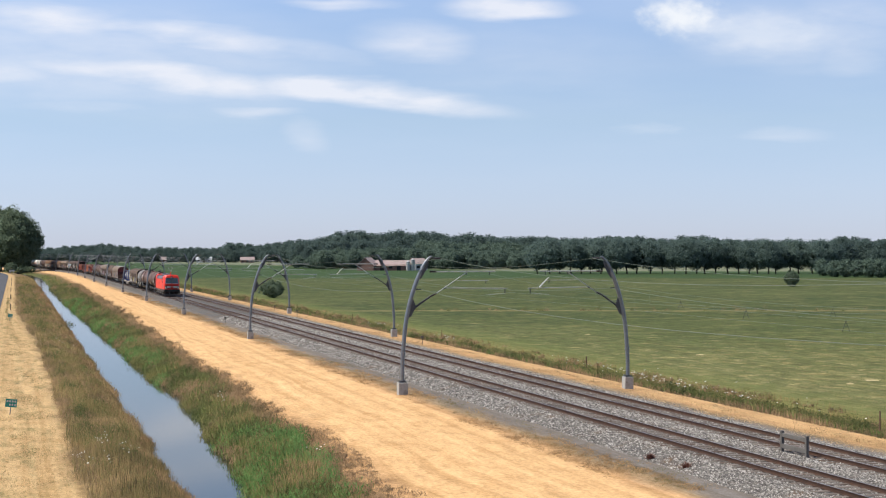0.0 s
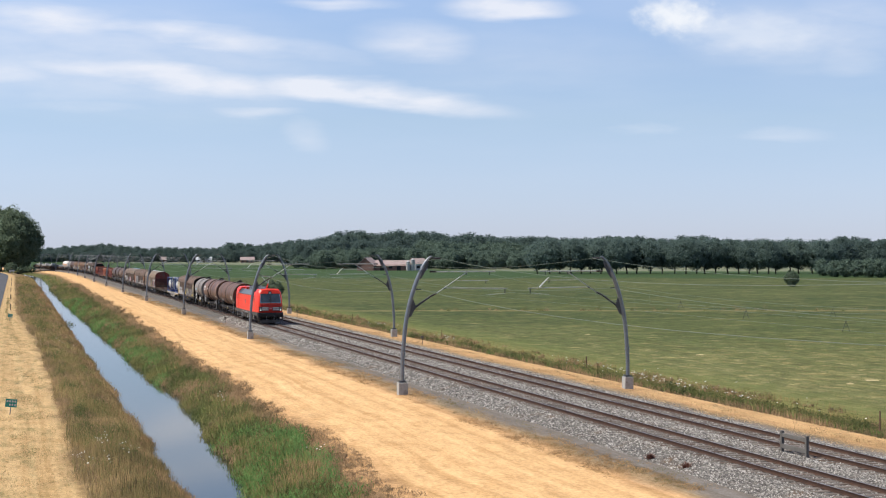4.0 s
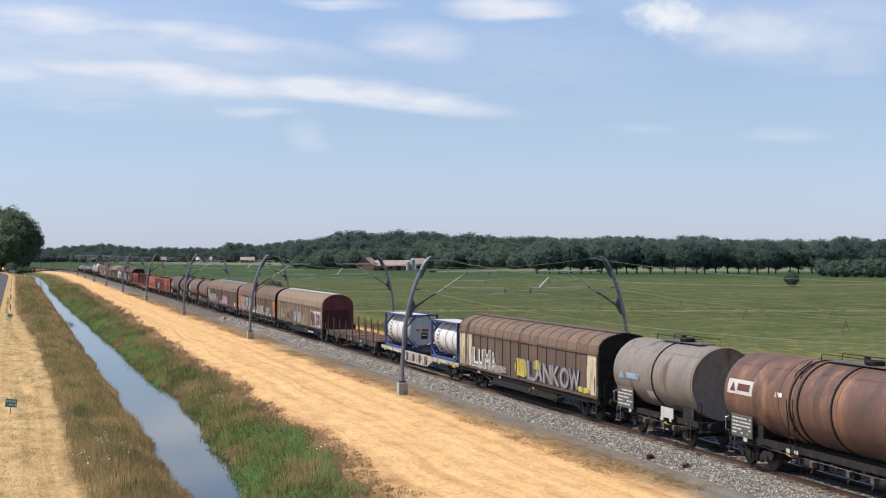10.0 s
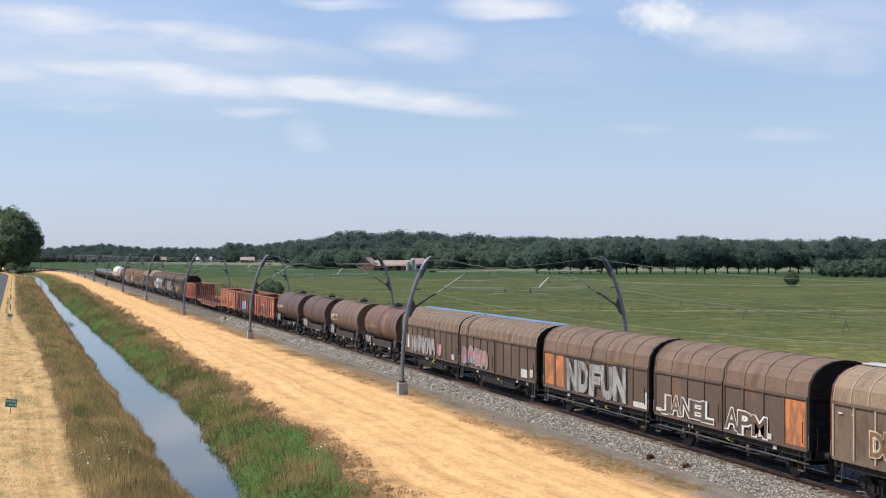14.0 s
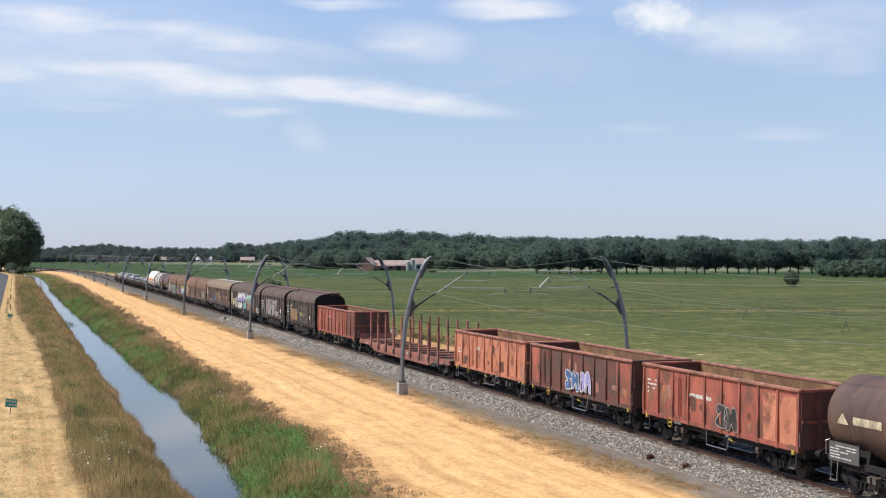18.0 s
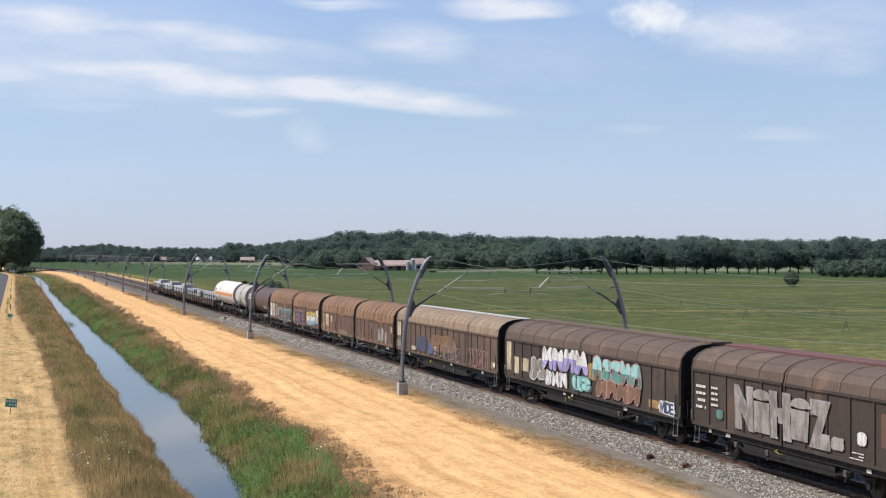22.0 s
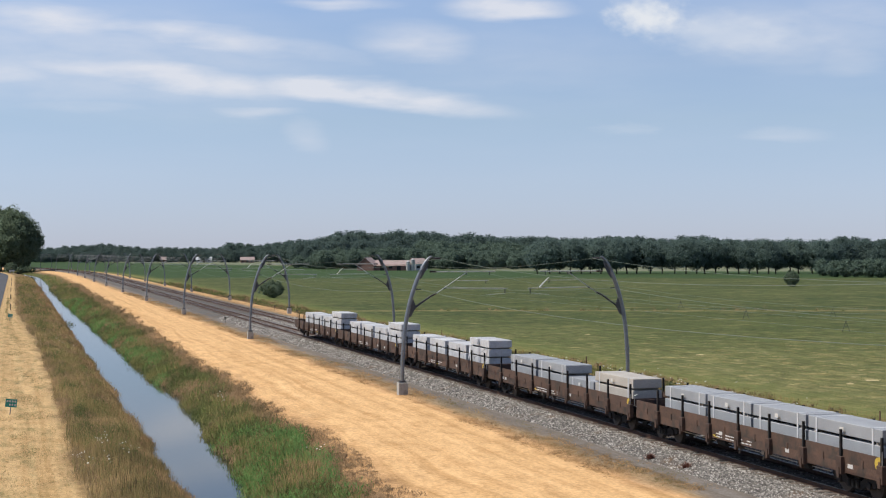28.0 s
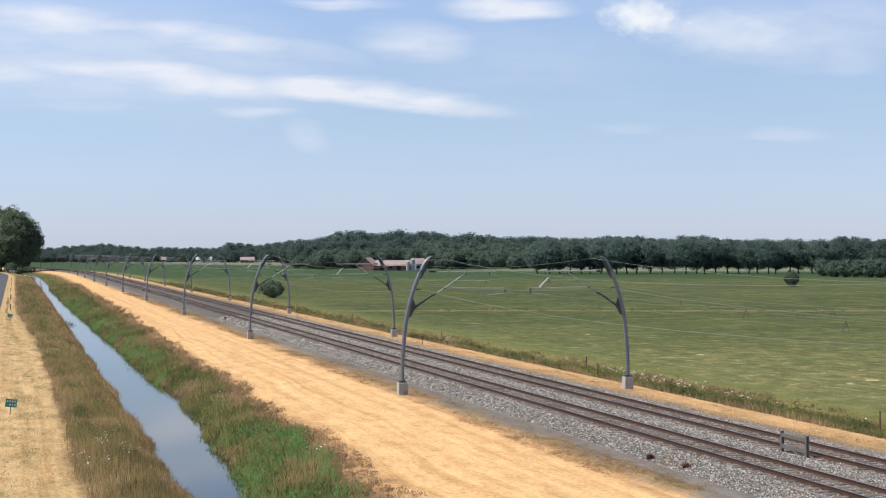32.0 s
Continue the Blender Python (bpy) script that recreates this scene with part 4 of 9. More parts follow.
def umbels(spots, name, label, big=1.0):
    """Flat white flower heads on stalks: lateral, along, spread, count."""
    s, st = Shape(), random.Random(5)
    for l, y, spread, n in spots:
        for _ in range(n):
            a, b = l + st.gauss(0, spread * 0.35), y + st.gauss(0, spread)
            z = float(np.interp(a, PL, PZ)) + st.uniform(0.75, 1.15)
            r = st.uniform(0.035, 0.085) * big
            s.quad(*[(a + r * math.cos(q * math.pi / 3), b + r * math.sin(q * math.pi / 3), z + st.uniform(-0.03, 0.03)) for q in range(6)])
    me = s.mesh(name)
    me.materials.append(flower_mat)
    tagged(new(name, me), label, "wildflowers", kind="stuff")


mounds("water_edge_bush", 4, -21.3, -20.8, 206, 210, 0.5, 0.85, 130, 0.06, nettle_mat, "small dark bush leaning over the canal water", category="bush", slim=0.3)

umbels([(13.4, 96, 2.5, 26), (13.6, 90, 2.5, 40), (13.8, 84, 2.5, 36), (13.4, 104, 2, 12), (13.2, 77, 1.2, 8), (12.8, 138, 1.5, 16), (13.2, 165, 3, 16), (13.5, 70, 4, 6)], "wildflowers", "flat white umbel flowers among the ditch weeds")
umbels([(-16.3, 87, 0.5, 9), (-24.4, 66, 0.6, 14), (-23.4, 64, 0.5, 9), (-25.4, 60, 0.6, 12), (-15.4, 62, 0.5, 6), (-24.5, 60, 0.6, 8), (-24, 140, 2, 8)], "wildflowers", "small white flowers in the canal bank grass", 0.55)


def scatter_stones(n, name):
    stone_mat = island_mat("ballast_stones", [(0.045, 0.04, 0.035), (0.15, 0.135, 0.117), (0.27, 0.247, 0.22), (0.47, 0.44, 0.395)], rough=0.95)
    bl = np.array([-3.1, -1.7, -1.45, 1.45, 1.75, 2.4, 2.7, 5.6, 5.85, 7.3])
    bz = np.array([-0.52, -0.17, -0.19, -0.19, -0.15, -0.15, -0.19, -0.19, -0.17, -0.52])
    l = rng.uniform(-3.25, 7.9, n)
    y = sample_y(n, 42, 190, 1.5)
    rails = np.array([-0.75, 0.75, TRACK_B - 0.75, TRACK_B + 0.75])
    keep = np.abs(l[:, None] - rails[None]).min(1) > 0.11
    on_sleeper = (np.minimum(np.abs(l), np.abs(l - TRACK_B)) < 1.3) & (np.abs((y - 43) / 0.6 - np.round((y - 43) / 0.6)) < 0.27)
    keep &= ~on_sleeper
    l, y = l[keep], y[keep]
    n = len(l)
    z = np.interp(l, bl, bz)
    r = rng.uniform(0.022, 0.054, n) * (0.7 + y / 130)
    base = np.array([(1, 0, 0), (-1, 0, 0), (0, 1, 0), (0, -1, 0), (0, 0, 0.8), (0, 0, -0.8)])
    v = np.stack([l, y, z], 1)[:, None] + base[None] * r[:, None, None] * rng.uniform(0.6, 1.3, (n, 6, 1))
    f = np.array([(0, 2, 4), (2, 1, 4), (1, 3, 4), (3, 0, 4)])
    faces = (f[None] + (np.arange(n) * 6)[:, None, None]).reshape(-1, 3)
    tagged(new(name, quick_mesh(name, v.reshape(-1, 3), faces, stone_mat)), "loose grey crushed stones on the track bed", "ballast", kind="stuff")


scatter_stones(105000, "ballast_stones")
blades("path_tufts", 4000, -5.4, -2.9, 48, 260, 0.03, 0.12, 0.022, path_blade, "small dry weeds in the gravel path", patchy=0.72, lean=0.9)

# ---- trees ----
# Distant leaves: the bluish haze of the distance is put into their base colour.
leaf_haze = island_mat("hazed_leaves", [(0.128, 0.180, 0.160), (0.135, 0.189, 0.165), (0.142, 0.198, 0.170), (0.150, 0.208, 0.174)], rough=0.85, spec=0.05, through_light=0.5, patch=0.9)
leaf_wood = island_mat("hazed_wood_leaves", [(0.098, 0.139, 0.125), (0.104, 0.147, 0.130), (0.112, 0.157, 0.136)], rough=0.85, spec=0.05, through_light=0.5, patch=0.9)
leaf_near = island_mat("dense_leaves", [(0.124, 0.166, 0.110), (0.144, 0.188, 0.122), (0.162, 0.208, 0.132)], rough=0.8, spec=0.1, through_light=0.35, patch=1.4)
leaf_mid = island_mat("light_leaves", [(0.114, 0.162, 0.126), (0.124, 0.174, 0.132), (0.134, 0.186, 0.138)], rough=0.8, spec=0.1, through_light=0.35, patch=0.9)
bark = mat("bark", (0.085, 0.07, 0.055), (0.05, 0.042, 0.035), 0.9, 3, 20, bump=0.5)


def crown_mesh(seed, w, h, base, clumps=70, leaves=34, size=0.6, material=None, puff=1.0):
    """A crown of loose clumps of leaves: width, height, height of its lower edge."""
    r = np.random.default_rng(seed)
    cen = []
    while len(cen) < clumps:
        p = r.uniform(-1, 1, 3)
        q = np.linalg.norm(p)
        if 0.35 < q < 1.0 and r.random() < q ** 1.5:
            taper = 1.0 - 0.38 * max(0, p[2]) ** 1.5 - 0.25 * max(0, -p[2]) ** 2
            cen.append((p[0] * w / 2 * taper * r.uniform(0.8, 1.1), p[1] * w / 2 * taper, base + (p[2] * 0.5 + 0.5) * (h - base) * r.uniform(0.93, 1.02)))
    cen = np.array(cen)
    n = clumps * leaves
    c = np.repeat(cen, leaves, 0)
    d = r.normal(0, 1, (n, 3))
    d /= np.linalg.norm(d, axis=1)[:, None]
    rad = np.repeat(r.uniform(0.045, 0.10, clumps) * w * puff, leaves) * r.uniform(0.55, 1.05, n)
    pos = c + d * rad[:, None] * np.array([1, 1, 0.8])
    mid = np.array([0, 0, base + (h - base) * 0.45])
    away = pos - mid
    away /= np.linalg.norm(away, axis=1)[:, None]
    soft = d * 0.10 + away * 0.5 + np.array([0, 0, 0.4]) + r.normal(0, 0.45, (n, 3))
    soft /= np.linalg.norm(soft, axis=1)[:, None]
    nrm = soft * np.array([1.0, 1.0, 0.45]) + r.normal(0, 0.28, (n, 3))
    nrm /= np.linalg.norm(nrm, axis=1)[:, None]
    u = np.cross(nrm, r.normal(0, 1, (n, 3)))
    u /= np.linalg.norm(u, axis=1)[:, None]
    t = np.cross(nrm, u)
    s = (size * r.uniform(0.5, 1.2, n))[:, None]
    v = np.stack([pos - u * s, pos - t * s * 0.55, pos + u * s, pos + t * s * 0.55], 1).reshape(-1, 3)
    return quick_mesh("crown", v, np.arange(4 * n).reshape(n, 4), material or leaf_haze, np.repeat(soft, 4, 0))


def trunk_mesh(seed, w, h, base):
    r, s = random.Random(seed), Shape()
    k = 0.018 * h
    s.tube([(0, 0, -0.3), (0.1 * r.uniform(-1, 1), 0, base * 0.6), (0.2 * r.uniform(-1, 1), 0.1, h * 0.55), (0.2, 0, h * 0.8)], [k * 1.3, k, k * 0.6, k * 0.15], 7)
    for i in range(6):
        a, z = r.uniform(0, 6.28), base * 0.85 + i * (h - base) * 0.09
        s.tube([(0, 0, z), (math.cos(a) * w * 0.2, math.sin(a) * w * 0.2, z + h * 0.12), (math.cos(a) * w * 0.38, math.sin(a) * w * 0.38, z + h * 0.2)], [k * 0.5, k * 0.3, k * 0.1], 5)
    me = s.mesh("trunk")
    me.materials.append(bark)
    return me


KINDS = {}
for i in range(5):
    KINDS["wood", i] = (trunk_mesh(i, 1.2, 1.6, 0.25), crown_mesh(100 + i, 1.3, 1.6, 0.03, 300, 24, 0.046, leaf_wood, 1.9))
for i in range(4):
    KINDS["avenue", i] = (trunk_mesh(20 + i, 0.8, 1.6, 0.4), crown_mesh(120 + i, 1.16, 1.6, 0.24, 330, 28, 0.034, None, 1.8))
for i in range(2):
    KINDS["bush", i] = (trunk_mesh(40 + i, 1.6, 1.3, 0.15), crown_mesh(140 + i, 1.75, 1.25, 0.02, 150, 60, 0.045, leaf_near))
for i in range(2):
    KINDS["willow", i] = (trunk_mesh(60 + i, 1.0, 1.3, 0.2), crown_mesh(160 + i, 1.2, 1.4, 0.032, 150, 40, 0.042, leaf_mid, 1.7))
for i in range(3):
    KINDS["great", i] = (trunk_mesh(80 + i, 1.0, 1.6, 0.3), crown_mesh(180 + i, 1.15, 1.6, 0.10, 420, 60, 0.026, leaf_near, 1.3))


for i in range(3):
    KINDS["copse", i] = (trunk_mesh(95 + i, 1.2, 1.6, 0.25), crown_mesh(200 + i, 1.25, 1.6, 0.03, 300, 24, 0.046, leaf_mid, 1.9))


def tree(kind, x, y, height, label, group, turn, wide=1.0, name="tree", category="tree"):
    tm, cm = KINDS[kind]
    top = 1.6 if kind[0] in ("wood", "avenue", "great", "copse") else 1.35
    s = height / top
    t = thing(name, label, category, group)
    t.matrix_basis = pose(x, y, -1.0, 0, 0, turn) @ Matrix.Diagonal((s * wide, s * wide, s, 1))
    part("trunk", tm, None, t)
    part("crown", cm, None, t)
    return t


CS, SN = math.cos(0.2874), math.sin(0.2874)


def spot(u, d):
    """Ground place at tangent u across the view and distance d."""
    return u * d * CS + d * SN + EYE[0], -u * d * SN + d * CS


SKYLINE = [(-0.285, 8), (-0.25, 12), (-0.235, 16), (-0.21, 10), (-0.17, 9), (-0.15, 13), (-0.145, 19), (-0.138, 13), (-0.11, 19), (-0.087, 24), (-0.072, 33), (-0.05, 36), (-0.01, 34), (0.006, 31), (0.037, 29), (0.06, 25), (0.084, 26),
           (0.107, 27), (0.135, 30), (0.154, 23), (0.178, 33), (0.197, 21), (0.217, 24), (0.24, 20), (0.26, 14), (0.275, 27), (0.306, 22), (0.40, 24)]


def skyline(u):
    for (a, p), (b, q) in zip(SKYLINE, SKYLINE[1:]):
        if a <= u <= b:
            return p + (q - p) * (u - a) / (b - a)
    return 20.0


tr = random.Random(11)
WOOD = "broad dark green tree in a dense wood"
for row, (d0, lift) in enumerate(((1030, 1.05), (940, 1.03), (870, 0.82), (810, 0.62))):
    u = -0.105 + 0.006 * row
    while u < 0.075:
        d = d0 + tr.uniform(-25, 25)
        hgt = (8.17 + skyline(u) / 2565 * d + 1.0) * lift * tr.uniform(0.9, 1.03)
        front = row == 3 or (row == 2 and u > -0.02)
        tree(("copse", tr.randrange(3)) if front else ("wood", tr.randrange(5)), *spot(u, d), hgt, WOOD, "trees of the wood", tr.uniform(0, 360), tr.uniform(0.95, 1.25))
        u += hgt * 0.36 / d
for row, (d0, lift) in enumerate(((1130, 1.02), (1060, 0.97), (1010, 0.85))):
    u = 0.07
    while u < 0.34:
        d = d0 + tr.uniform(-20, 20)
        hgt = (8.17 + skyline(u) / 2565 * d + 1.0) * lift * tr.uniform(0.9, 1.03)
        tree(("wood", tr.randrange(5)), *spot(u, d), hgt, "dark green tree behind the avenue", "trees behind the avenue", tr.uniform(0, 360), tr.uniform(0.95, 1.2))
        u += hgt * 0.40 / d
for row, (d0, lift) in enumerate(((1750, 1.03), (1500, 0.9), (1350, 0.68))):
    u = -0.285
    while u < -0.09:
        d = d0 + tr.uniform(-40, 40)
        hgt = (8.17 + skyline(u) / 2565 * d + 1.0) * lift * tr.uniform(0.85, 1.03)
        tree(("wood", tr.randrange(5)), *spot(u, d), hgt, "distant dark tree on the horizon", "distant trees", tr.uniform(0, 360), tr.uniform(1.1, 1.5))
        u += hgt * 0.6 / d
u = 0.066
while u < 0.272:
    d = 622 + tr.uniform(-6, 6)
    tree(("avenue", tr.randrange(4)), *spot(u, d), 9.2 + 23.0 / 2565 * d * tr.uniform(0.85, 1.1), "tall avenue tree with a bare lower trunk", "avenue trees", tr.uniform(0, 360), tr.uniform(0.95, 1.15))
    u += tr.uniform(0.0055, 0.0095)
for u, d, hgt in ((0.262, 560, 6.4), (0.27, 540, 6.2), (0.278, 537, 6.6), (0.286, 533, 6.3), (0.294, 530, 6.6), (0.302, 528, 6.8), (0.310, 526, 6.4), (0.318, 525, 6.6), (0.327, 525, 6.7), (0.336, 520, 6.7)):
    tree(("willow", tr.randrange(2)), *spot(u, d), hgt, "rounded grey-green bush at the field's edge", "field edge bushes", tr.uniform(0, 360), 1.25, "bush", "bush")
for u, d, hgt in ((0.275, 640, 16), (0.29, 650, 15), (0.305, 640, 14.8), (0.318, 650, 15.6), (0.335, 640, 15.2)):
    tree(("wood", tr.randrange(5)), *spot(u, d), hgt, "dark green tree at the field's edge", "trees behind the avenue", tr.uniform(0, 360), 1.1)
for u, d, hgt in ((-0.318, 700, 30), (-0.305, 705, 31), (-0.294, 690, 30), (-0.2905, 700, 27), (-0.31, 760, 32), (-0.335, 720, 30), (-0.298, 770, 33)):
    tree(("great", tr.randrange(3)), *spot(u, d), hgt, "large dense green tree beside the lane", "great trees by the canal", tr.uniform(0, 360), 1.0)
for u, d, hgt in ((-0.291, 640, 3.5), (-0.284, 655, 3.2), (-0.287, 670, 3), (-0.298, 660, 5), (-0.31, 660, 5)):
    tree(("bush", tr.randrange(2)), *spot(u, d), hgt, "low dark bush at the canal's end", "bushes by the canal", tr.uniform(0, 360), 1.0, "bush", "bush")
tree(("bush", 0), 21.8, 291, 3.9, "round dark green bush in the meadow by the railway", "", 40, 1.1, "bush", "bush")
tree(("bush", 1), 171, 345, 4.9, "small round tree alone in the meadow", "", 10, 0.62, "bush", "bush")
for u, d, hgt in ((-0.06, 800, 6), (-0.05, 800, 7), (-0.035, 830, 9), (-0.02, 800, 8), (0.0, 790, 8), (0.012, 790, 9), (0.024, 785, 8), (0.036, 790, 9), (0.05, 780, 8), (-0.075, 810, 7), (-0.09, 820, 7), (-0.1, 830, 7)):
    tree(("willow", tr.randrange(2)), *spot(u, d), hgt, "bushy edge of the wood", "wood edge bushes", tr.uniform(0, 360), 1.4, "bush", "bush")

# ---- farm, far sheds, signs, posts and field things ----
brick_wall = mat("red_brick_wall", (0.25, 0.14, 0.11), (0.19, 0.11, 0.09), 0.9, 0.5, 8)
roof_tile = mat("weathered_tile_roof", (0.42, 0.325, 0.295), (0.33, 0.25, 0.23), 0.85, 0.4, 6)
white_sheet = mat("white_sheeting", (0.62, 0.63, 0.63), (0.50, 0.51, 0.52), 0.6, 0.3, 5)
# Near-black for solid boxes that stand in for shade inside doors and windows.
dark_open = mat("opening_shade", (0.03, 0.03, 0.03), (0.02, 0.02, 0.02), 0.8, 1, 10)
silo_mat = mat("grey_silo", (0.45, 0.45, 0.43), (0.36, 0.36, 0.35), 0.6, 0.8, 10)


def gabled(name, u, d, length, depth, eave, ridge, wall, roof, label, category, turn=0.0, doors=3):
    b = thing(name, label, category)
    x, y = spot(u, d)
    b.matrix_basis = pose(x, y, -1.0, 0, 0, -16.467 + turn)
    h, g = length / 2, depth / 2
    part("wall", Shape().prism([(-g, 0), (g, 0), (g, eave), (0, ridge - 0.15), (-g, eave)], "x", -h, h), wall, b)
    part("roof", Shape().loft([[(x2, -g - 0.4, eave - 0.2), (x2, 0, ridge), (x2, g + 0.4, eave - 0.2), (x2, g + 0.3, eave - 0.35), (x2, 0, ridge - 0.2), (x2, -g - 0.3, eave - 0.35)] for x2 in (-h - 0.4, h + 0.4)]), roof, b)
    for i in range(doors):
        c = -h + (i + 0.5) * length / doors
        part("door" if i % 2 else "window", Shape().box(c - 1.0, c + 1.0, -g - 0.06, -g + 0.02, 0.0 if i % 2 else 1.0, min(2.4, eave - 0.3)), dark_open, b)
    return b


gabled("barn", -0.0365, 742, 21, 12, 2.6, 5.2, brick_wall, roof_tile, "long brick barn with a weathered tiled roof", "barn", 4, 5)
gabled("farmhouse", -0.0515, 738, 8, 9, 2.8, 6.6, brick_wall, roof_tile, "small red brick farmhouse among trees", "house", 70, 2)
gabled("shed", -0.0175, 752, 7, 8, 3.5, 6.2, white_sheet, roof_tile, "pale farm shed beside the barn", "shed", 30, 2)
for i, u in enumerate((-0.0240, -0.0208)):
    s_ = thing("silo", "tall pale grey farm silo", "silo", "farm silos")
    s_.matrix_basis = pose(*spot(u, 736), -1.0)
    part("shell", Shape().tube([(0, 0, 0), (0, 0, 4.4 + i)], 1.1, 16), silo_mat, s_, smooth=True)
    part("cone", Shape().tube([(0, 0, 4.4 + i), (0, 0, 5.2 + i)], [1.15, 0.1], 16), silo_mat, s_)
for u, d, n, hh, lab in ((-0.069, 860, 28, 1.8, "long low white greenhouse in the distance"), (-0.10, 1150, 24, 2.0, "long low pale shed in the distance")):
    gabled("greenhouse", u, d, n, 10, hh, hh + 1.2, white_sheet, white_sheet, lab, "greenhouse", 0, 6)
for u, d, ln, m in ((-0.19, 1330, 12, roof_tile), (-0.165, 1330, 14, white_sheet), (-0.135, 1300, 12, roof_tile), (-0.247, 1340, 12, white_sheet)):
    gabled("farmhouse", u, d, ln, 8, 2.6, 5.2, brick_wall if m is roof_tile else white_sheet, m, "distant low farm building at the wood's edge", "house", 10, 3)

bar_white = mat("white_lettering", (0.68, 0.66, 0.62), (0.58, 0.56, 0.52), 0.6, 8, 50, bump=0)
post_green = mat("green_enamel", (0.03, 0.32, 0.27), (0.025, 0.26, 0.21), 0.4, 3, 30, bump=0)
post_grey = mat("grey_post_paint", (0.30, 0.30, 0.29), (0.22, 0.22, 0.21), 0.7, 3, 30)
post_wood = mat("red_brown_post_wood", (0.20, 0.11, 0.07), (0.13, 0.075, 0.05), 0.9, 3, 30, bump=0.4)
old_wood = mat("weathered_grey_wood", (0.17, 0.155, 0.135), (0.11, 0.10, 0.088), 0.9, 3, 30, bump=0.4)


def road_sign(l, y, w, h, z):
    s = thing("distance_sign", "small green enamel distance sign with white figures", "sign", "signs along the lane")
    s.matrix_basis = pose(l + shift(y), y, float(np.interp(l, PL, PZ)), 0, 6, random.uniform(-8, 8))
    part("post", Shape().tube([(0, 0, -0.1), (0, 0, z)], 0.03, 8), post_grey, s)
    p = part("panel", Shape().box(-w / 2, w / 2, -0.045, -0.03, z - 0.03, z + h, 0.004), post_green, s)
    for r in range(2):
        for i in range(4):
            if (i + r) % 5:
                part("figure_bar", Shape().box(-w / 2 + 0.06 + i * w / 4.4, -w / 2 + 0.06 + i * w / 4.4 + w / 7, -0.052, -0.046, z + 0.05 + r * h * 0.45, z + 0.05 + r * h * 0.45 + h * 0.25), bar_white, p)


road_sign(-28.35, 84.0, 0.62, 0.42, 0.45)
road_sign(-28.7, 199, 0.6, 0.42, 0.5)
for l, y in ((-28.7, 236), (-28.8, 290), (-28.9, 345), (-28.9, 410), (-29.0, 480)):
    m_ = thing("verge_post", "short dark post on the straw verge", "post", "verge posts")
    m_.matrix_basis = pose(l, y, float(np.interp(l, PL, PZ)))
    part("post", Shape().box(-0.07, 0.07, -0.07, 0.07, -0.1, 0.95, 0.02), old_wood, m_)
    part("cap", Shape().box(-0.08, 0.08, -0.08, 0.08, 0.95, 1.0), post_grey, m_)
wb = thing("lane_barrier", "white painted barrier at the far end of the lane", "barrier")
wb.matrix_basis = pose(-29.2, 640, -0.8)
for x in (-0.8, 0.8):
    part("post", Shape().box(x - 0.1, x + 0.1, -0.1, 0.1, 0, 1.6), white_sheet, wb)
part("rail", Shape().box(-1.1, 1.1, -0.13, -0.06, 0.9, 1.5), white_sheet, wb)

gt = thing("trackside_board", "weathered grey two-post board between the tracks", "trackside board")
gt.matrix_basis = pose(2.8, 53.35, -0.16, 0, 0, 1.5)
for y in (-0.95, 0.95):
    part("post", Shape().box(-0.06, 0.06, y - 0.06, y + 0.06, -0.2, 0.86, 0.015), old_wood, gt)
part("board", Shape().box(-0.05, 0.0, -0.9, 0.9, 0.60, 0.77, 0.01), old_wood, gt, "weathered upper board")
part("board", Shape().box(-0.05, 0.0, -0.9, 0.9, 0.13, 0.32, 0.01), old_wood, gt, "weathered lower board")

for l, y in ((8.7, 131.4), (9.0, 196), (9.0, 214), (8.9, 262), (-3.6, 176)):
    m_ = thing("marker_post", "small trackside marker post with a plate", "post", "trackside markers")
    m_.matrix_basis = pose(l, y, float(np.interp(l, PL, PZ)))
    part("post", Shape().tube([(0, 0, -0.1), (0, 0, 0.75)], 0.03, 6), old_wood, m_)
    part("plate", Shape().box(-0.13, 0.13, -0.03, 0.03, 0.62, 0.85), old_wood, m_)
for i in range(6):
    y = 66 + i * 41.0
    l = 15.3 + random.uniform(-0.3, 0.3)
    m_ = solo("fence_post", Shape().tube([(0, 0, -0.2), (0.03, 0, 0.5), (0.04, 0, 0.95)], [0.05, 0.045, 0.04], 7), post_wood, "weathered wooden fence post at the meadow's edge", "post", "fence posts")
    m_.matrix_basis = pose(l, y, -1.03, random.uniform(-4, 4), random.uniform(-4, 4), 0)


def a_frame(px, py):
    """A light sprinkler stand in the meadow."""
    s = thing("sprinkler_stand", "light dark A-shaped sprinkler stand in the meadow", "sprinkler stand", "sprinkler stands")
    s.matrix_basis = pose(px, py, -1.0, 0, 0, -16)
    for x in (-0.45, 0.45):
        part("leg", Shape().tube([(x, 0, -0.05), (0, 0, 1.25)], 0.028, 6), galv_dark, s)
    part("crossbar", Shape().tube([(-0.25, 0, 0.55), (0.25, 0, 0.55)], 0.02, 6), galv_dark, s)
    part("riser", Shape().tube([(0, 0, 1.2), (0, 0, 1.5)], 0.022, 6), galv_dark, s)


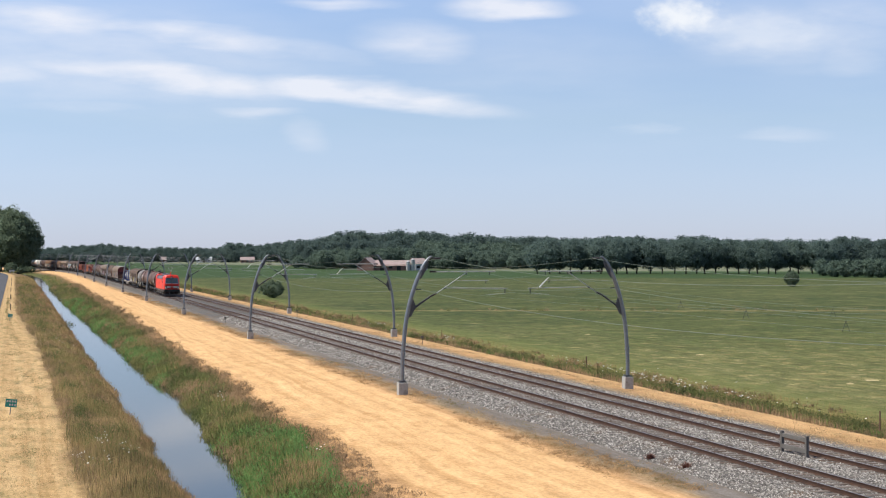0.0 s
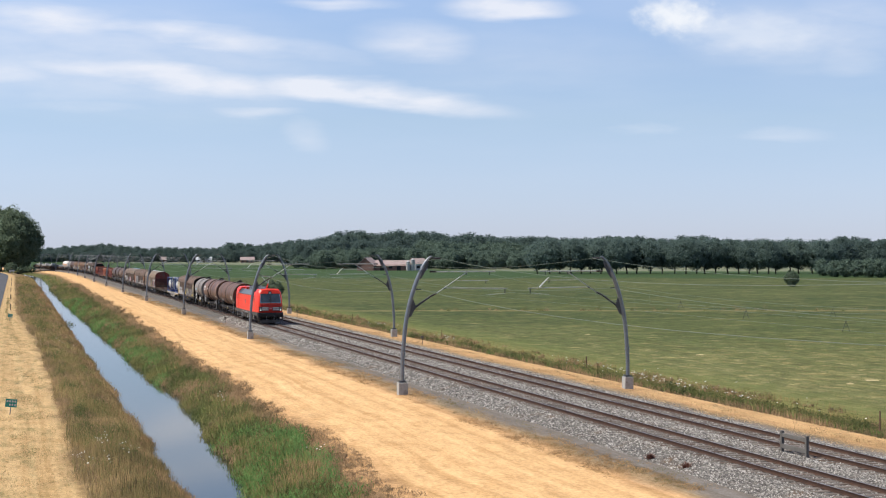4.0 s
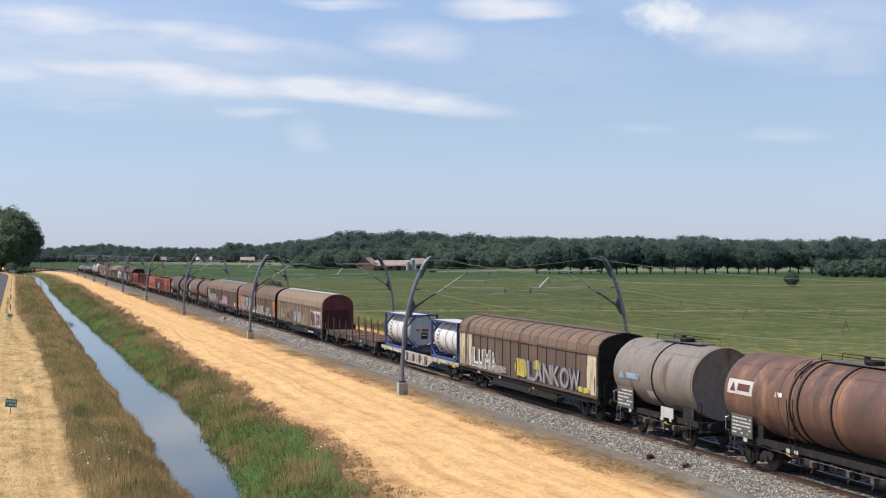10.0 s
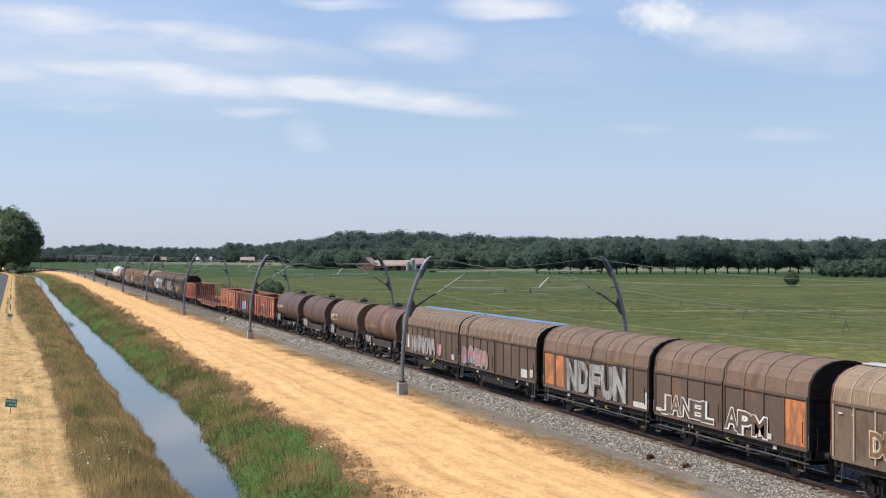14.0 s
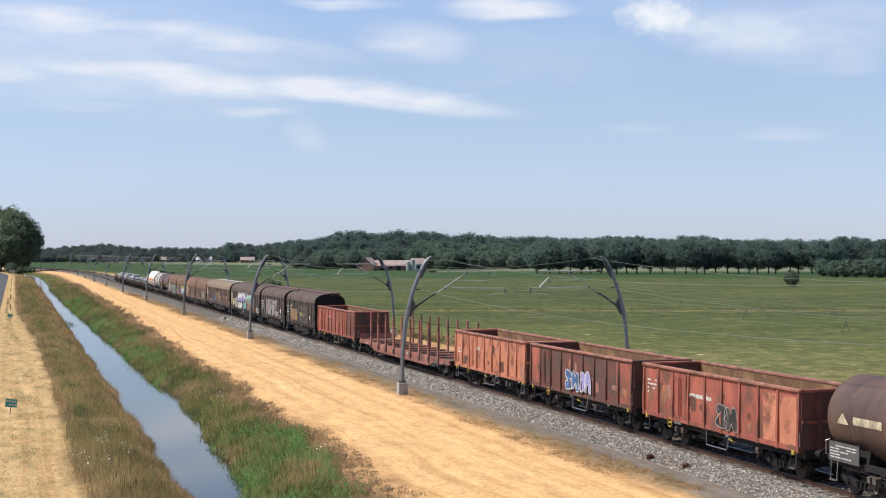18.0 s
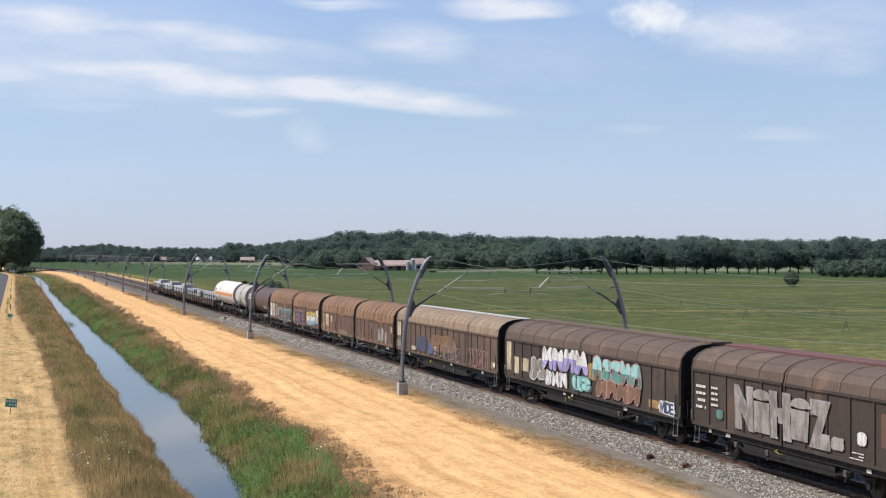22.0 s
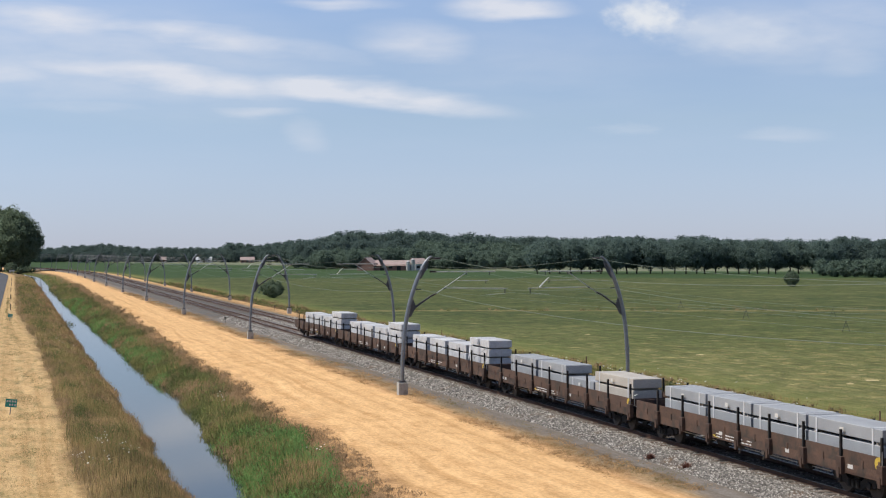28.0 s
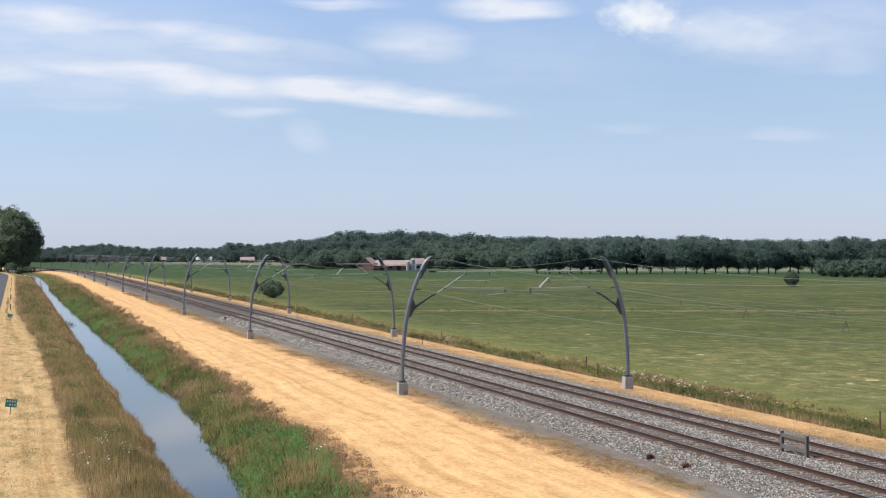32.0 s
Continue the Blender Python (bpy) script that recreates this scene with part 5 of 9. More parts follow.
for u, d in ((0.278, 168), (0.269, 205), (0.209, 199), (0.164, 235)):
    a_frame(*spot(u, d))
hay = mat("pale_dry_clippings", (0.62, 0.50, 0.27), (0.50, 0.39, 0.20), 0.95, 2, 20)
for u, d, w in ((0.178, 130, 0.75), (0.296, 104, 0.9), (0.281, 101.5, 0.45), (0.10, 162, 0.6)):
    x, y = spot(u, d)
    s = Shape()
    n = 12
    c = (x, y, -0.95)
    ring = [(x + w * random.uniform(0.7, 1.1) * math.cos(2 * math.pi * i / n), y + w * 0.7 * random.uniform(0.7, 1.1) * math.sin(2 * math.pi * i / n), -1.02) for i in range(n)]
    for i in range(n):
        s.quad(ring[i], ring[(i + 1) % n], c)
    solo("hay_patch", s, hay, "low heap of pale dry clippings on the meadow", "hay", "hay heaps")


def dead_tuft(l, y, r):
    v, st = Shape(), random.Random(int(y * 10))
    for i in range(260):
        a, e = st.uniform(0, 6.28), st.uniform(0.05, 1.5)
        p = Vector((l, y, -0.44)) + Vector((st.gauss(0, 0.25), st.gauss(0, 0.25), 0)) * r
        q = p + Vector((math.cos(a) * math.cos(e), math.sin(a) * math.cos(e), math.sin(e))) * r * st.uniform(0.5, 1.0)
        w = Vector((-math.sin(a), math.cos(a), 0)) * 0.012
        v.quad(p - w, p + w, q + w * 0.6, q - w * 0.6)
    solo("dead_tuft", v, rust_tuft, "rust-brown dead weed tuft beside the ballast", "weed", "dead tufts")


rust_tuft = island_mat("rusty_weed", [(0.10, 0.045, 0.035), (0.17, 0.075, 0.055), (0.24, 0.12, 0.085)])
dead_tuft(-2.7, 55.5, 0.27)
dead_tuft(-2.5, 52.5, 0.31)


# ---- the drifting cloud puff ----
def cloud_material(name, thick):
    m = bpy.data.materials.new(name)
    m.use_nodes = True
    nt = m.node_tree
    N, L = nt.nodes.new, nt.links.new
    nt.nodes.remove(nt.nodes["Principled BSDF"])
    uv, n, mp = N("ShaderNodeUVMap"), N("ShaderNodeTexNoise"), N("ShaderNodeMapping")
    mp.inputs["Scale"].default_value = (2.2, 1.6, 1)
    L(uv.outputs[0], mp.inputs["Vector"])
    L(mp.outputs[0], n.inputs["Vector"])
    n.inputs["Scale"].default_value, n.inputs["Detail"].default_value = 1.6, 6
    ln = N("ShaderNodeVectorMath")
    ln.operation = "LENGTH"
    L(uv.outputs[0], ln.inputs[0])
    a, b, c = N("ShaderNodeMath"), N("ShaderNodeMath"), N("ShaderNodeMapRange")
    a.operation, b.operation = "SUBTRACT", "MULTIPLY_ADD"
    a.inputs[0].default_value = 0.86
    L(ln.outputs["Value"], a.inputs[1])
    b.inputs[1].default_value, b.inputs[2].default_value = 1.0, -0.5
    L(n.outputs["Fac"], b.inputs[0])
    s = N("ShaderNodeMath")
    s.operation = "ADD"
    L(a.outputs[0], s.inputs[0])
    L(b.outputs[0], s.inputs[1])
    c.inputs["From Min"].default_value, c.inputs["From Max"].default_value, c.inputs["To Max"].default_value = 0.0, 0.85, thick
    c.interpolation_type = "SMOOTHSTEP"
    L(s.outputs[0], c.inputs["Value"])
    e, t, mx = N("ShaderNodeEmission"), N("ShaderNodeBsdfTransparent"), N("ShaderNodeMixShader")
    e.inputs["Color"].default_value, e.inputs["Strength"].default_value = (0.92, 0.95, 1.0, 1), 0.95
    L(c.outputs[0], mx.inputs[0])
    L(t.outputs[0], mx.inputs[1])
    L(e.outputs[0], mx.inputs[2])
    L(mx.outputs[0], nt.nodes["Material Output"].inputs["Surface"])
    return m


VAPOUR = {k: cloud_material("cloud_vapour", k) for k in (0.95, 0.4, 0.14)}
CLOUDS = []


def cloud(u, v, hw, hh, drift, thick, label):
    """A puff far away on a pivot at the viewer, so that it can drift across the sky."""
    D, n = 4300.0, 36
    ring = [(0.0, 0.0)] + [(q * math.cos(2 * math.pi * i / n), q * math.sin(2 * math.pi * i / n)) for q in (0.5, 1.0) for i in range(n)]
    verts = [((u + a * hw) * D, D * (1 + 0.01 * (1 - a * a - b * b)), (v + b * hh) * D) for a, b in ring]
    faces = [(0, 1 + i, 1 + (i + 1) % n) for i in range(n)] + [(1 + i, 1 + n + i, 1 + n + (i + 1) % n, 1 + (i + 1) % n) for i in range(n)]
    me = bpy.data.meshes.new("cloud")
    me.from_pydata(verts, [], faces)
    lay = me.uv_layers.new(name="puff")
    for lp in me.loops:
        lay.data[lp.index].uv = ring[lp.vertex_index]
    me.materials.append(VAPOUR[thick])
    ob = tagged(new("cloud", me), label, "cloud", "clouds", "structure")
    ob.visible_shadow = False
    CLOUDS.append((ob, drift))


cloud(0.165, 0.165, 0.043, 0.022, 1.5, 0.95, "small bright white cloud puff drifting in the sky")
cloud(0.219, 0.153, 0.085, 0.024, 1.4, 0.4, "thin white cloud veil drifting in the sky")
cloud(0.145, 0.086, 0.040, 0.007, 1.0, 0.14, "faint thin cloud streak drifting in the sky")

# ---- rolling stock: y runs backwards along the train, the canal side is -x, rail top is z = 0 ----
iron = mat("dark_running_gear", (0.021, 0.019, 0.018), (0.012, 0.0115, 0.011), 0.85, 4, 30, metal=0.1, bump=0.2, dirt=((0.042, 0.030, 0.024), 0.2, 3))
wheel_mat = mat("worn_wheel_steel", (0.075, 0.06, 0.05), (0.045, 0.036, 0.03), 0.6, 5, 40, metal=0.5)
bright = mat("bare_bright_steel", (0.5, 0.5, 0.5), (0.38, 0.38, 0.38), 0.35, 5, 40, metal=0.8)
plate_mat = mat("white_data_plate", (0.62, 0.60, 0.56), (0.5, 0.48, 0.45), 0.6, 2, 30, bump=0.05)
grey_plate = mat("grey_data_plate", (0.13, 0.125, 0.12), (0.08, 0.078, 0.075), 0.7, 2, 30, bump=0.05)
yellow = mat("yellow_paint", (0.60, 0.42, 0.06), (0.45, 0.31, 0.05), 0.6, 3, 30)
PAINT = {n: mat(n + "_spray_paint", c, tuple(k * 0.72 for k in c), 0.65, 1.6, 22, bump=0.08, streak=(1, 1.0, 0.45), dirt=(tuple(0.30 * k + t for k, t in zip(c, (0.06, 0.045, 0.035))), 0.26 if n in ("white", "cyan", "lilac", "skyblue") else 0.42, 2.3)) for n, c in {
    "white": (0.80, 0.80, 0.78), "grey": (0.40, 0.40, 0.40), "black": (0.025, 0.025, 0.03), "lilac": (0.42, 0.38, 0.72), "cyan": (0.36, 0.66, 0.64),
    "blue": (0.05, 0.17, 0.42), "deepblue": (0.04, 0.07, 0.16), "teal": (0.10, 0.34, 0.30), "orange": (0.68, 0.25, 0.09), "pink": (0.58, 0.30, 0.30), "red": (0.45, 0.07, 0.045),
    "cream": (0.68, 0.58, 0.40), "yellow": (0.62, 0.50, 0.08), "dirty_white": (0.38, 0.35, 0.32), "ochre": (0.42, 0.26, 0.09), "dark_red": (0.17, 0.03, 0.028), "skyblue": (0.33, 0.50, 0.62), "rust_stain": (0.17, 0.062, 0.042), "faded_pink": (0.52, 0.24, 0.18), "dried_orange": (0.50, 0.20, 0.10), "plum": (0.165, 0.086, 0.062), "dust": (0.30, 0.20, 0.125), "smear": (0.25, 0.14, 0.075)}.items()}

wheel_mesh = Shape().tube([(-0.065, 0, 0), (-0.03, 0, 0), (-0.03, 0, 0), (0.065, 0, 0)], [0.49, 0.49, 0.46, 0.455], 20).mesh("wheel", True)
hub_mesh = Shape().tube([(-0.12, 0, 0), (0.12, 0, 0)], 0.13, 10).mesh("axle_box", True)
axle_mesh = Shape().tube([(-0.72, 0, 0), (0.72, 0, 0)], 0.08, 8).mesh("axle", True)
_sf = Shape()
for _sx in (-1.0, 1.0):
    _sf.prism([(-1.35, 0.62), (-1.2, 0.72), (-0.62, 0.72), (-0.4, 0.55), (0.4, 0.55), (0.62, 0.72), (1.2, 0.72), (1.35, 0.62), (1.25, 0.42), (0.62, 0.38), (0.42, 0.26), (-0.42, 0.26), (-0.62, 0.38), (-1.25, 0.42)], "x", _sx - 0.06, _sx + 0.06)
_sf.box(-1.0, 1.0, -0.2, 0.2, 0.45, 0.75).box(-1.0, 1.0, -1.32, -1.22, 0.5, 0.62).box(-1.0, 1.0, 1.22, 1.32, 0.5, 0.62)
for _sx in (-1.1, 1.1):
    for _sy in (-0.25, 0.0, 0.25):
        _sf.tube([(_sx, _sy, 0.32), (_sx, _sy, 0.56)], 0.075, 8)
bogie_mesh = _sf.mesh("bogie")
buffer_mesh = Shape().tube([(0, 0, 0), (0, -0.28, 0)], 0.12, 10).tube([(0, -0.26, 0), (0, -0.44, 0)], 0.085, 10).tube([(0, -0.44, 0), (0, -0.48, 0)], [0.235, 0.22], 14).mesh("buffer", True)
hook_mesh = Shape().bar((0, 0, 0.02), (0, -0.3, 0), 0.06, 0.1).tube([(0, -0.3, 0.0), (0, -0.34, -0.25), (0, -0.28, -0.42)], 0.025, 6).mesh("coupling_hook")
hose_mesh = Shape().tube([(0.3, 0, -0.1), (0.3, -0.15, -0.3), (0.25, -0.3, -0.45)], 0.03, 6).mesh("brake_hose")
for _m, _mat in ((wheel_mesh, wheel_mat), (hub_mesh, iron), (axle_mesh, iron), (bogie_mesh, iron), (buffer_mesh, iron), (hook_mesh, iron), (hose_mesh, iron)):
    _m.materials.append(_mat)


def wheelset(parent, y, hubs=True):
    for sx in (-1, 1):
        part("wheel", wheel_mesh, None, parent, at=pose(sx * 0.745, y, 0.462, 0, 0, 0 if sx > 0 else 180))
    part("axle", axle_mesh, None, parent, at=pose(0, y, 0.462))
    if hubs:
        for sx in (-1, 1):
            part("axle_box", hub_mesh, None, parent, at=pose(sx * 1.0, y, 0.462))


def bogie(parent, y, base=1.8):
    b = part("bogie", bogie_mesh, None, parent, at=pose(0, y, 0))
    wheelset(b, -base / 2)
    wheelset(b, base / 2)


def ends(parent, half):
    """Buffers, hook and hose at both ends."""
    for k, turn in ((-1, 0), (1, 180)):
        for sx in (-0.875, 0.875):
            part("buffer", buffer_mesh, None, parent, at=pose(sx, k * half, 1.06, 0, 0, turn))
        part("coupling_hook", hook_mesh, None, parent, at=pose(0, k * half, 1.02, 0, 0, turn))
        part("brake_hose", hose_mesh, None, parent, at=pose(0, k * half, 0.95, 0, 0, turn))


def axle_pair(parent, half_base):
    """Two single axles with guards and springs."""
    for y in (-half_base, half_base):
        wheelset(parent, y)
        for sx in (-1.02, 1.02):
            s = Shape()
            s.prism([(y - 0.42, 1.05), (y + 0.42, 1.05), (y + 0.2, 0.35), (y - 0.2, 0.35)], "x", sx - 0.02, sx + 0.02)
            s.tube([(sx * 1.07, y - 0.62, 0.92), (sx * 1.07, y - 0.3, 0.76), (sx * 1.07, y, 0.70), (sx * 1.07, y + 0.3, 0.76), (sx * 1.07, y + 0.62, 0.92)], 0.05, 6)
            part("axle_guard", s, iron, parent)


def lettering(parent, words, x, y_left, y_right, z0, z1, paint, outline=None, bold=0.05, lean=0.0):
    """Sprayed letters on the canal side; they run towards -y, each one tilted a little."""
    rnd = random.Random(len(words) * 31 + int(abs(y_left) * 10))
    cells = [0.55 if c in "I!" else 1.15 if c in "MW" else 1.0 for c in words]
    total, at = sum(cells), 0.0
    for c, cw in zip(words, cells):
        ya = y_left + (y_right - y_left) * at / total
        yb = y_left + (y_right - y_left) * (at + cw) / total
        at += cw
        turn, grow, drop = rnd.uniform(-0.10, 0.10), rnd.uniform(0.94, 1.10), rnd.uniform(-0.05, 0.05) * (z1 - z0)
        for off, m, lift in ((bold, paint, 0.010), (bold + 0.07, outline, 0.005)):
            if m is None:
                continue
            cu = bpy.data.curves.new("graffiti", "FONT")
            cu.body, cu.offset, cu.resolution_u = c, off, 3
            ob = bpy.data.objects.new("graffiti", cu)
            me = bpy.data.meshes.new_from_object(ob)
            bpy.data.objects.remove(ob)
            xs, ys = [v.co.x for v in me.vertices], [v.co.y for v in me.vertices]
            ax, bx, ay, by = min(xs), max(xs), min(ys), max(ys)
            rim = 0.0 if off == bold else 0.05
            for v in me.vertices:
                u, w = (v.co.x - ax) / (bx - ax) - 0.5, (v.co.y - ay) / (by - ay) - 0.5
                u, w = u * grow + turn * w, w * grow
                v.co = (x - lift, (ya + yb) / 2 + (yb - ya - 2 * rim) * u * 0.98, (z0 + z1) / 2 + drop + (z1 - z0 + 2 * rim) * w)
            me.materials.append(m)
            part("graffiti", me, None, parent, "sprayed letter")


def blob(parent, x, ya, yb, z0, z1, paint, seed, name="graffiti", label="patch of sprayed paint"):
    """A patch of sprayed colour with a ragged outline."""
    rnd = random.Random(seed)
    pts, n = [], 26
    for i in range(n):
        a = 2 * math.pi * i / n
        e = (abs(math.cos(a)) ** 4 + abs(math.sin(a)) ** 4) ** -0.25 * rnd.uniform(0.80, 1.0)
        pts.append((x, (ya + yb) / 2 + math.cos(a) * e * abs(yb - ya) / 2, (z0 + z1) / 2 + math.sin(a) * e * (z1 - z0) / 2))
    s = Shape()
    c = (x, (ya + yb) / 2, (z0 + z1) / 2)
    for i in range(n):
        s.quad(c, pts[i], pts[(i + 1) % n])
    part(name, s, paint, parent, label)


TAGS = [[(-0.5, -0.5), (-0.18, -0.5), (0.0, -0.05), (0.2, -0.5), (0.52, -0.45), (0.32, 0.5), (0.05, 0.46), (-0.06, 0.12), (-0.28, 0.5), (-0.55, 0.42)],
        [(-0.5, -0.42), (0.4, -0.5), (0.52, -0.12), (0.0, -0.12), (0.48, 0.12), (0.38, 0.5), (-0.42, 0.46), (-0.45, 0.14), (0.0, 0.12), (-0.52, -0.14)],
        [(-0.5, -0.5), (-0.22, -0.5), (-0.16, -0.08), (0.14, -0.1), (0.2, -0.52), (0.52, -0.46), (0.42, 0.35), (0.1, 0.52), (-0.34, 0.46)],
        [(-0.5, -0.45), (0.1, -0.52), (0.5, -0.2), (0.3, 0.0), (0.5, 0.25), (0.1, 0.5), (-0.4, 0.48), (-0.3, 0.1)],
        [(-0.45, -0.5), (-0.1, -0.46), (-0.12, 0.1), (0.16, -0.42), (0.5, -0.5), (0.36, 0.48), (0.12, 0.5), (0.02, 0.3), (-0.2, 0.52), (-0.52, 0.4)]]


def below(pts, level):
    """The part of an outline that lies under a level."""
    res = []
    for (p, q), (p2, q2) in zip(pts, pts[1:] + pts[:1]):
        if q < level:
            res.append((p, q))
        if (q < level) != (q2 < level):
            f = (level - q) / (q2 - q)
            res.append((p + (p2 - p) * f, level))
    return res


def bubbles(parent, x, ya, yb, z0, z1, fill, rim, n, seed, second=None):
    """A row of jagged sprayed shapes with rims, like wild unreadable writing."""
    rnd = random.Random(seed)
    w = (ya - yb) / n
    for i in range(n):
        cy, cz = ya - (i + 0.5) * w, (z0 + z1) / 2 + rnd.uniform(-0.05, 0.05) * (z1 - z0)
        pts = [(p + rnd.uniform(-0.06, 0.06), q + rnd.uniform(-0.06, 0.06)) for p, q in rnd.choice(TAGS)]
        for _ in range(2):
            pts = [(p * f + p2 * (1 - f), q * f + q2 * (1 - f)) for (p, q), (p2, q2) in zip(pts, pts[1:] + pts[:1]) for f in (0.78, 0.22)]
        if rnd.random() < 0.4:
            pts = [(-p, q) for p, q in reversed(pts)]
        lift = 0.0015 * (i % 2)
        place_at = lambda p, q, f, l: (x - l, cy - p * w * 1.12 * f, cz + q * (z1 - z0) * f)
        ring, k = Shape(), len(pts)
        ww, hh = w * 1.12, z1 - z0
        out = []
        for j in range(k):
            (p, q), (p2, q2) = pts[j - 1], pts[(j + 1) % k]
            tx, ty = (p2 - p) * ww, (q2 - q) * hh
            size = math.hypot(tx, ty) or 1.0
            out.append((pts[j][0] + ty / size * 0.05 / ww, pts[j][1] - tx / size * 0.05 / hh))
        sign = 1 if sum(a[0] * b[1] - b[0] * a[1] for a, b in zip(pts, pts[1:] + pts[:1])) > 0 else -1
        if sign < 0:
            out = [(2 * p - a, 2 * q - b) for (p, q), (a, b) in zip(pts, out)]
        for j in range(k):
            ring.quad(place_at(*pts[j], 1, 0.005 + lift), place_at(*pts[(j + 1) % k], 1, 0.005 + lift), place_at(*out[(j + 1) % k], 1, 0.005 + lift), place_at(*out[j], 1, 0.005 + lift))
        for _ in range(3):
            (p, q), (p2, q2) = pts[rnd.randrange(k)], pts[rnd.randrange(k)]
            a, b = (p * 0.8, q * 0.8), (p * 0.4 + p2 * 0.35, q * 0.4 + q2 * 0.35)
            ring.quad(place_at(*a, 1, 0.006 + lift), place_at(a[0] + 0.05 / ww, a[1] + 0.01, 1, 0.006 + lift), place_at(b[0] + 0.02 / ww, b[1], 1, 0.006 + lift), place_at(b[0] - 0.02 / ww, b[1] + 0.02, 1, 0.006 + lift))
        part("graffiti", ring, rim, parent, "sprayed outline")
        if fill:
            part("graffiti", Shape().quad(*[place_at(p, q, 1.0, 0.0015 + lift) for p, q in pts]), fill, parent, "sprayed fill")
            low = below(pts, rnd.uniform(-0.15, 0.1)) if second else []
            if len(low) > 2:
                part("graffiti", Shape().quad(*[place_at(p, q, 1.0, 0.0032 + lift) for p, q in low]), second, parent, "second sprayed colour")


def bars(parent, x, ya, yb, z0, z1, rows, material, seed, name="lettering_bar"):
    """Small unreadable writing as plain bars."""
    rnd = random.Random(seed)
    h = (z1 - z0) / rows
    for r in range(rows):
        y = ya
        while y > yb + 0.04:
            w = min(rnd.uniform(0.12, 0.4), y - yb)
            if rnd.random() < 0.8:
                s = Shape().quad((x, y, z0 + r * h + h * 0.3), (x, y - w * 0.85, z0 + r * h + h * 0.3), (x, y - w * 0.85, z0 + r * h + h * 0.7), (x, y, z0 + r * h + h * 0.7))
                part(name, s, material, parent)
            y -= w


def plate(parent, x, ya, yb, z0, z1, material, name="data_plate", label=""):
    part(name, Shape().box(x - 0.012, x + 0.012, yb, ya, z0, z1), material, parent, label)


def mesh_copy(name, me, parent, m):
    ob = new(name, me)
    ob.parent, ob.matrix_basis = parent, m
    return ob


TRAIN = []          # (thing, distance of its middle behind the first buffers)


def vehicle(name, label, category, a, b, group="wagons of the goods train"):
    v = thing(name, label, category, group)
    TRAIN.append((v, (a + b) / 2))
    return v, (b - a) / 2


def fittings(parent, half, seed, step=True):
    """Small bright pieces along the canal side of a wagon's frame: steps, brake handles, labels and valves."""
    rnd = random.Random(seed)
    for k in (-1, 1):
        y = k * (half - 0.45)
        if step:
            part("shunter_step", Shape().tube([(-1.42, y - 0.2, 1.12), (-1.46, y - 0.2, 0.46), (-1.46, y + 0.2, 0.46), (-1.42, y + 0.2, 1.12)], 0.02, 6).box(-1.52, -1.40, y - 0.2, y + 0.2, 0.45, 0.475), bright if rnd.random() < 0.5 else steel_dull, parent, "bent bar step")
        part("grab_handle", Shape().tube([(-1.36, k * (half - 0.05), 1.25), (-1.46, k * (half + 0.02), 1.3), (-1.46, k * (half + 0.02), 1.75), (-1.36, k * (half - 0.05), 1.8)], 0.018, 6), bright, parent)
    y = rnd.uniform(-0.35, 0.35) * half
    part("brake_handle", Shape().tube([(-1.34, y, 0.95), (-1.47, y, 0.92), (-1.47, y - 0.3, 0.86), (-1.34, y - 0.3, 0.82)], 0.022, 6), yellow, parent, "yellow brake lever")
    for i in range(3):
        y = rnd.uniform(-0.8, 0.8) * half
        part("label_plate", Shape().box(-1.392, -1.38, y - rnd.uniform(0.08, 0.2), y + rnd.uniform(0.08, 0.2), 0.96, 1.10), plate_mat, parent)
        y = rnd.uniform(-0.6, 0.6) * half
        part("valve_body", Shape().box(-1.36, -1.16, y - 0.1, y + 0.1, 0.62, 0.84, 0.02).tube([(-1.26, y, 0.62), (-1.28, y + 0.12, 0.42)], 0.03, 6), steel_dull, parent)
    for y in (-half * 0.45, half * 0.2):
        part("air_tank", Shape().tube([(-1.02, y - 0.42, 0.66), (-1.02, y - 0.36, 0.66), (-1.02, y + 0.36, 0.66), (-1.02, y + 0.42, 0.66)], [0.06, 0.17, 0.17, 0.06], 12), iron, parent)
    part("brake_pipe", Shape().tube([(-1.12, -half * 0.92, 0.88), (-1.14, -half * 0.4, 0.80), (-1.12, half * 0.3, 0.82), (-1.12, half * 0.92, 0.88)], 0.02, 6), steel_dull, parent)


steel_dull = mat("dusty_steel", (0.16, 0.13, 0.105), (0.09, 0.074, 0.062), 0.7, 3, 25, dirt=((0.05, 0.04, 0.033), 0.3, 3))


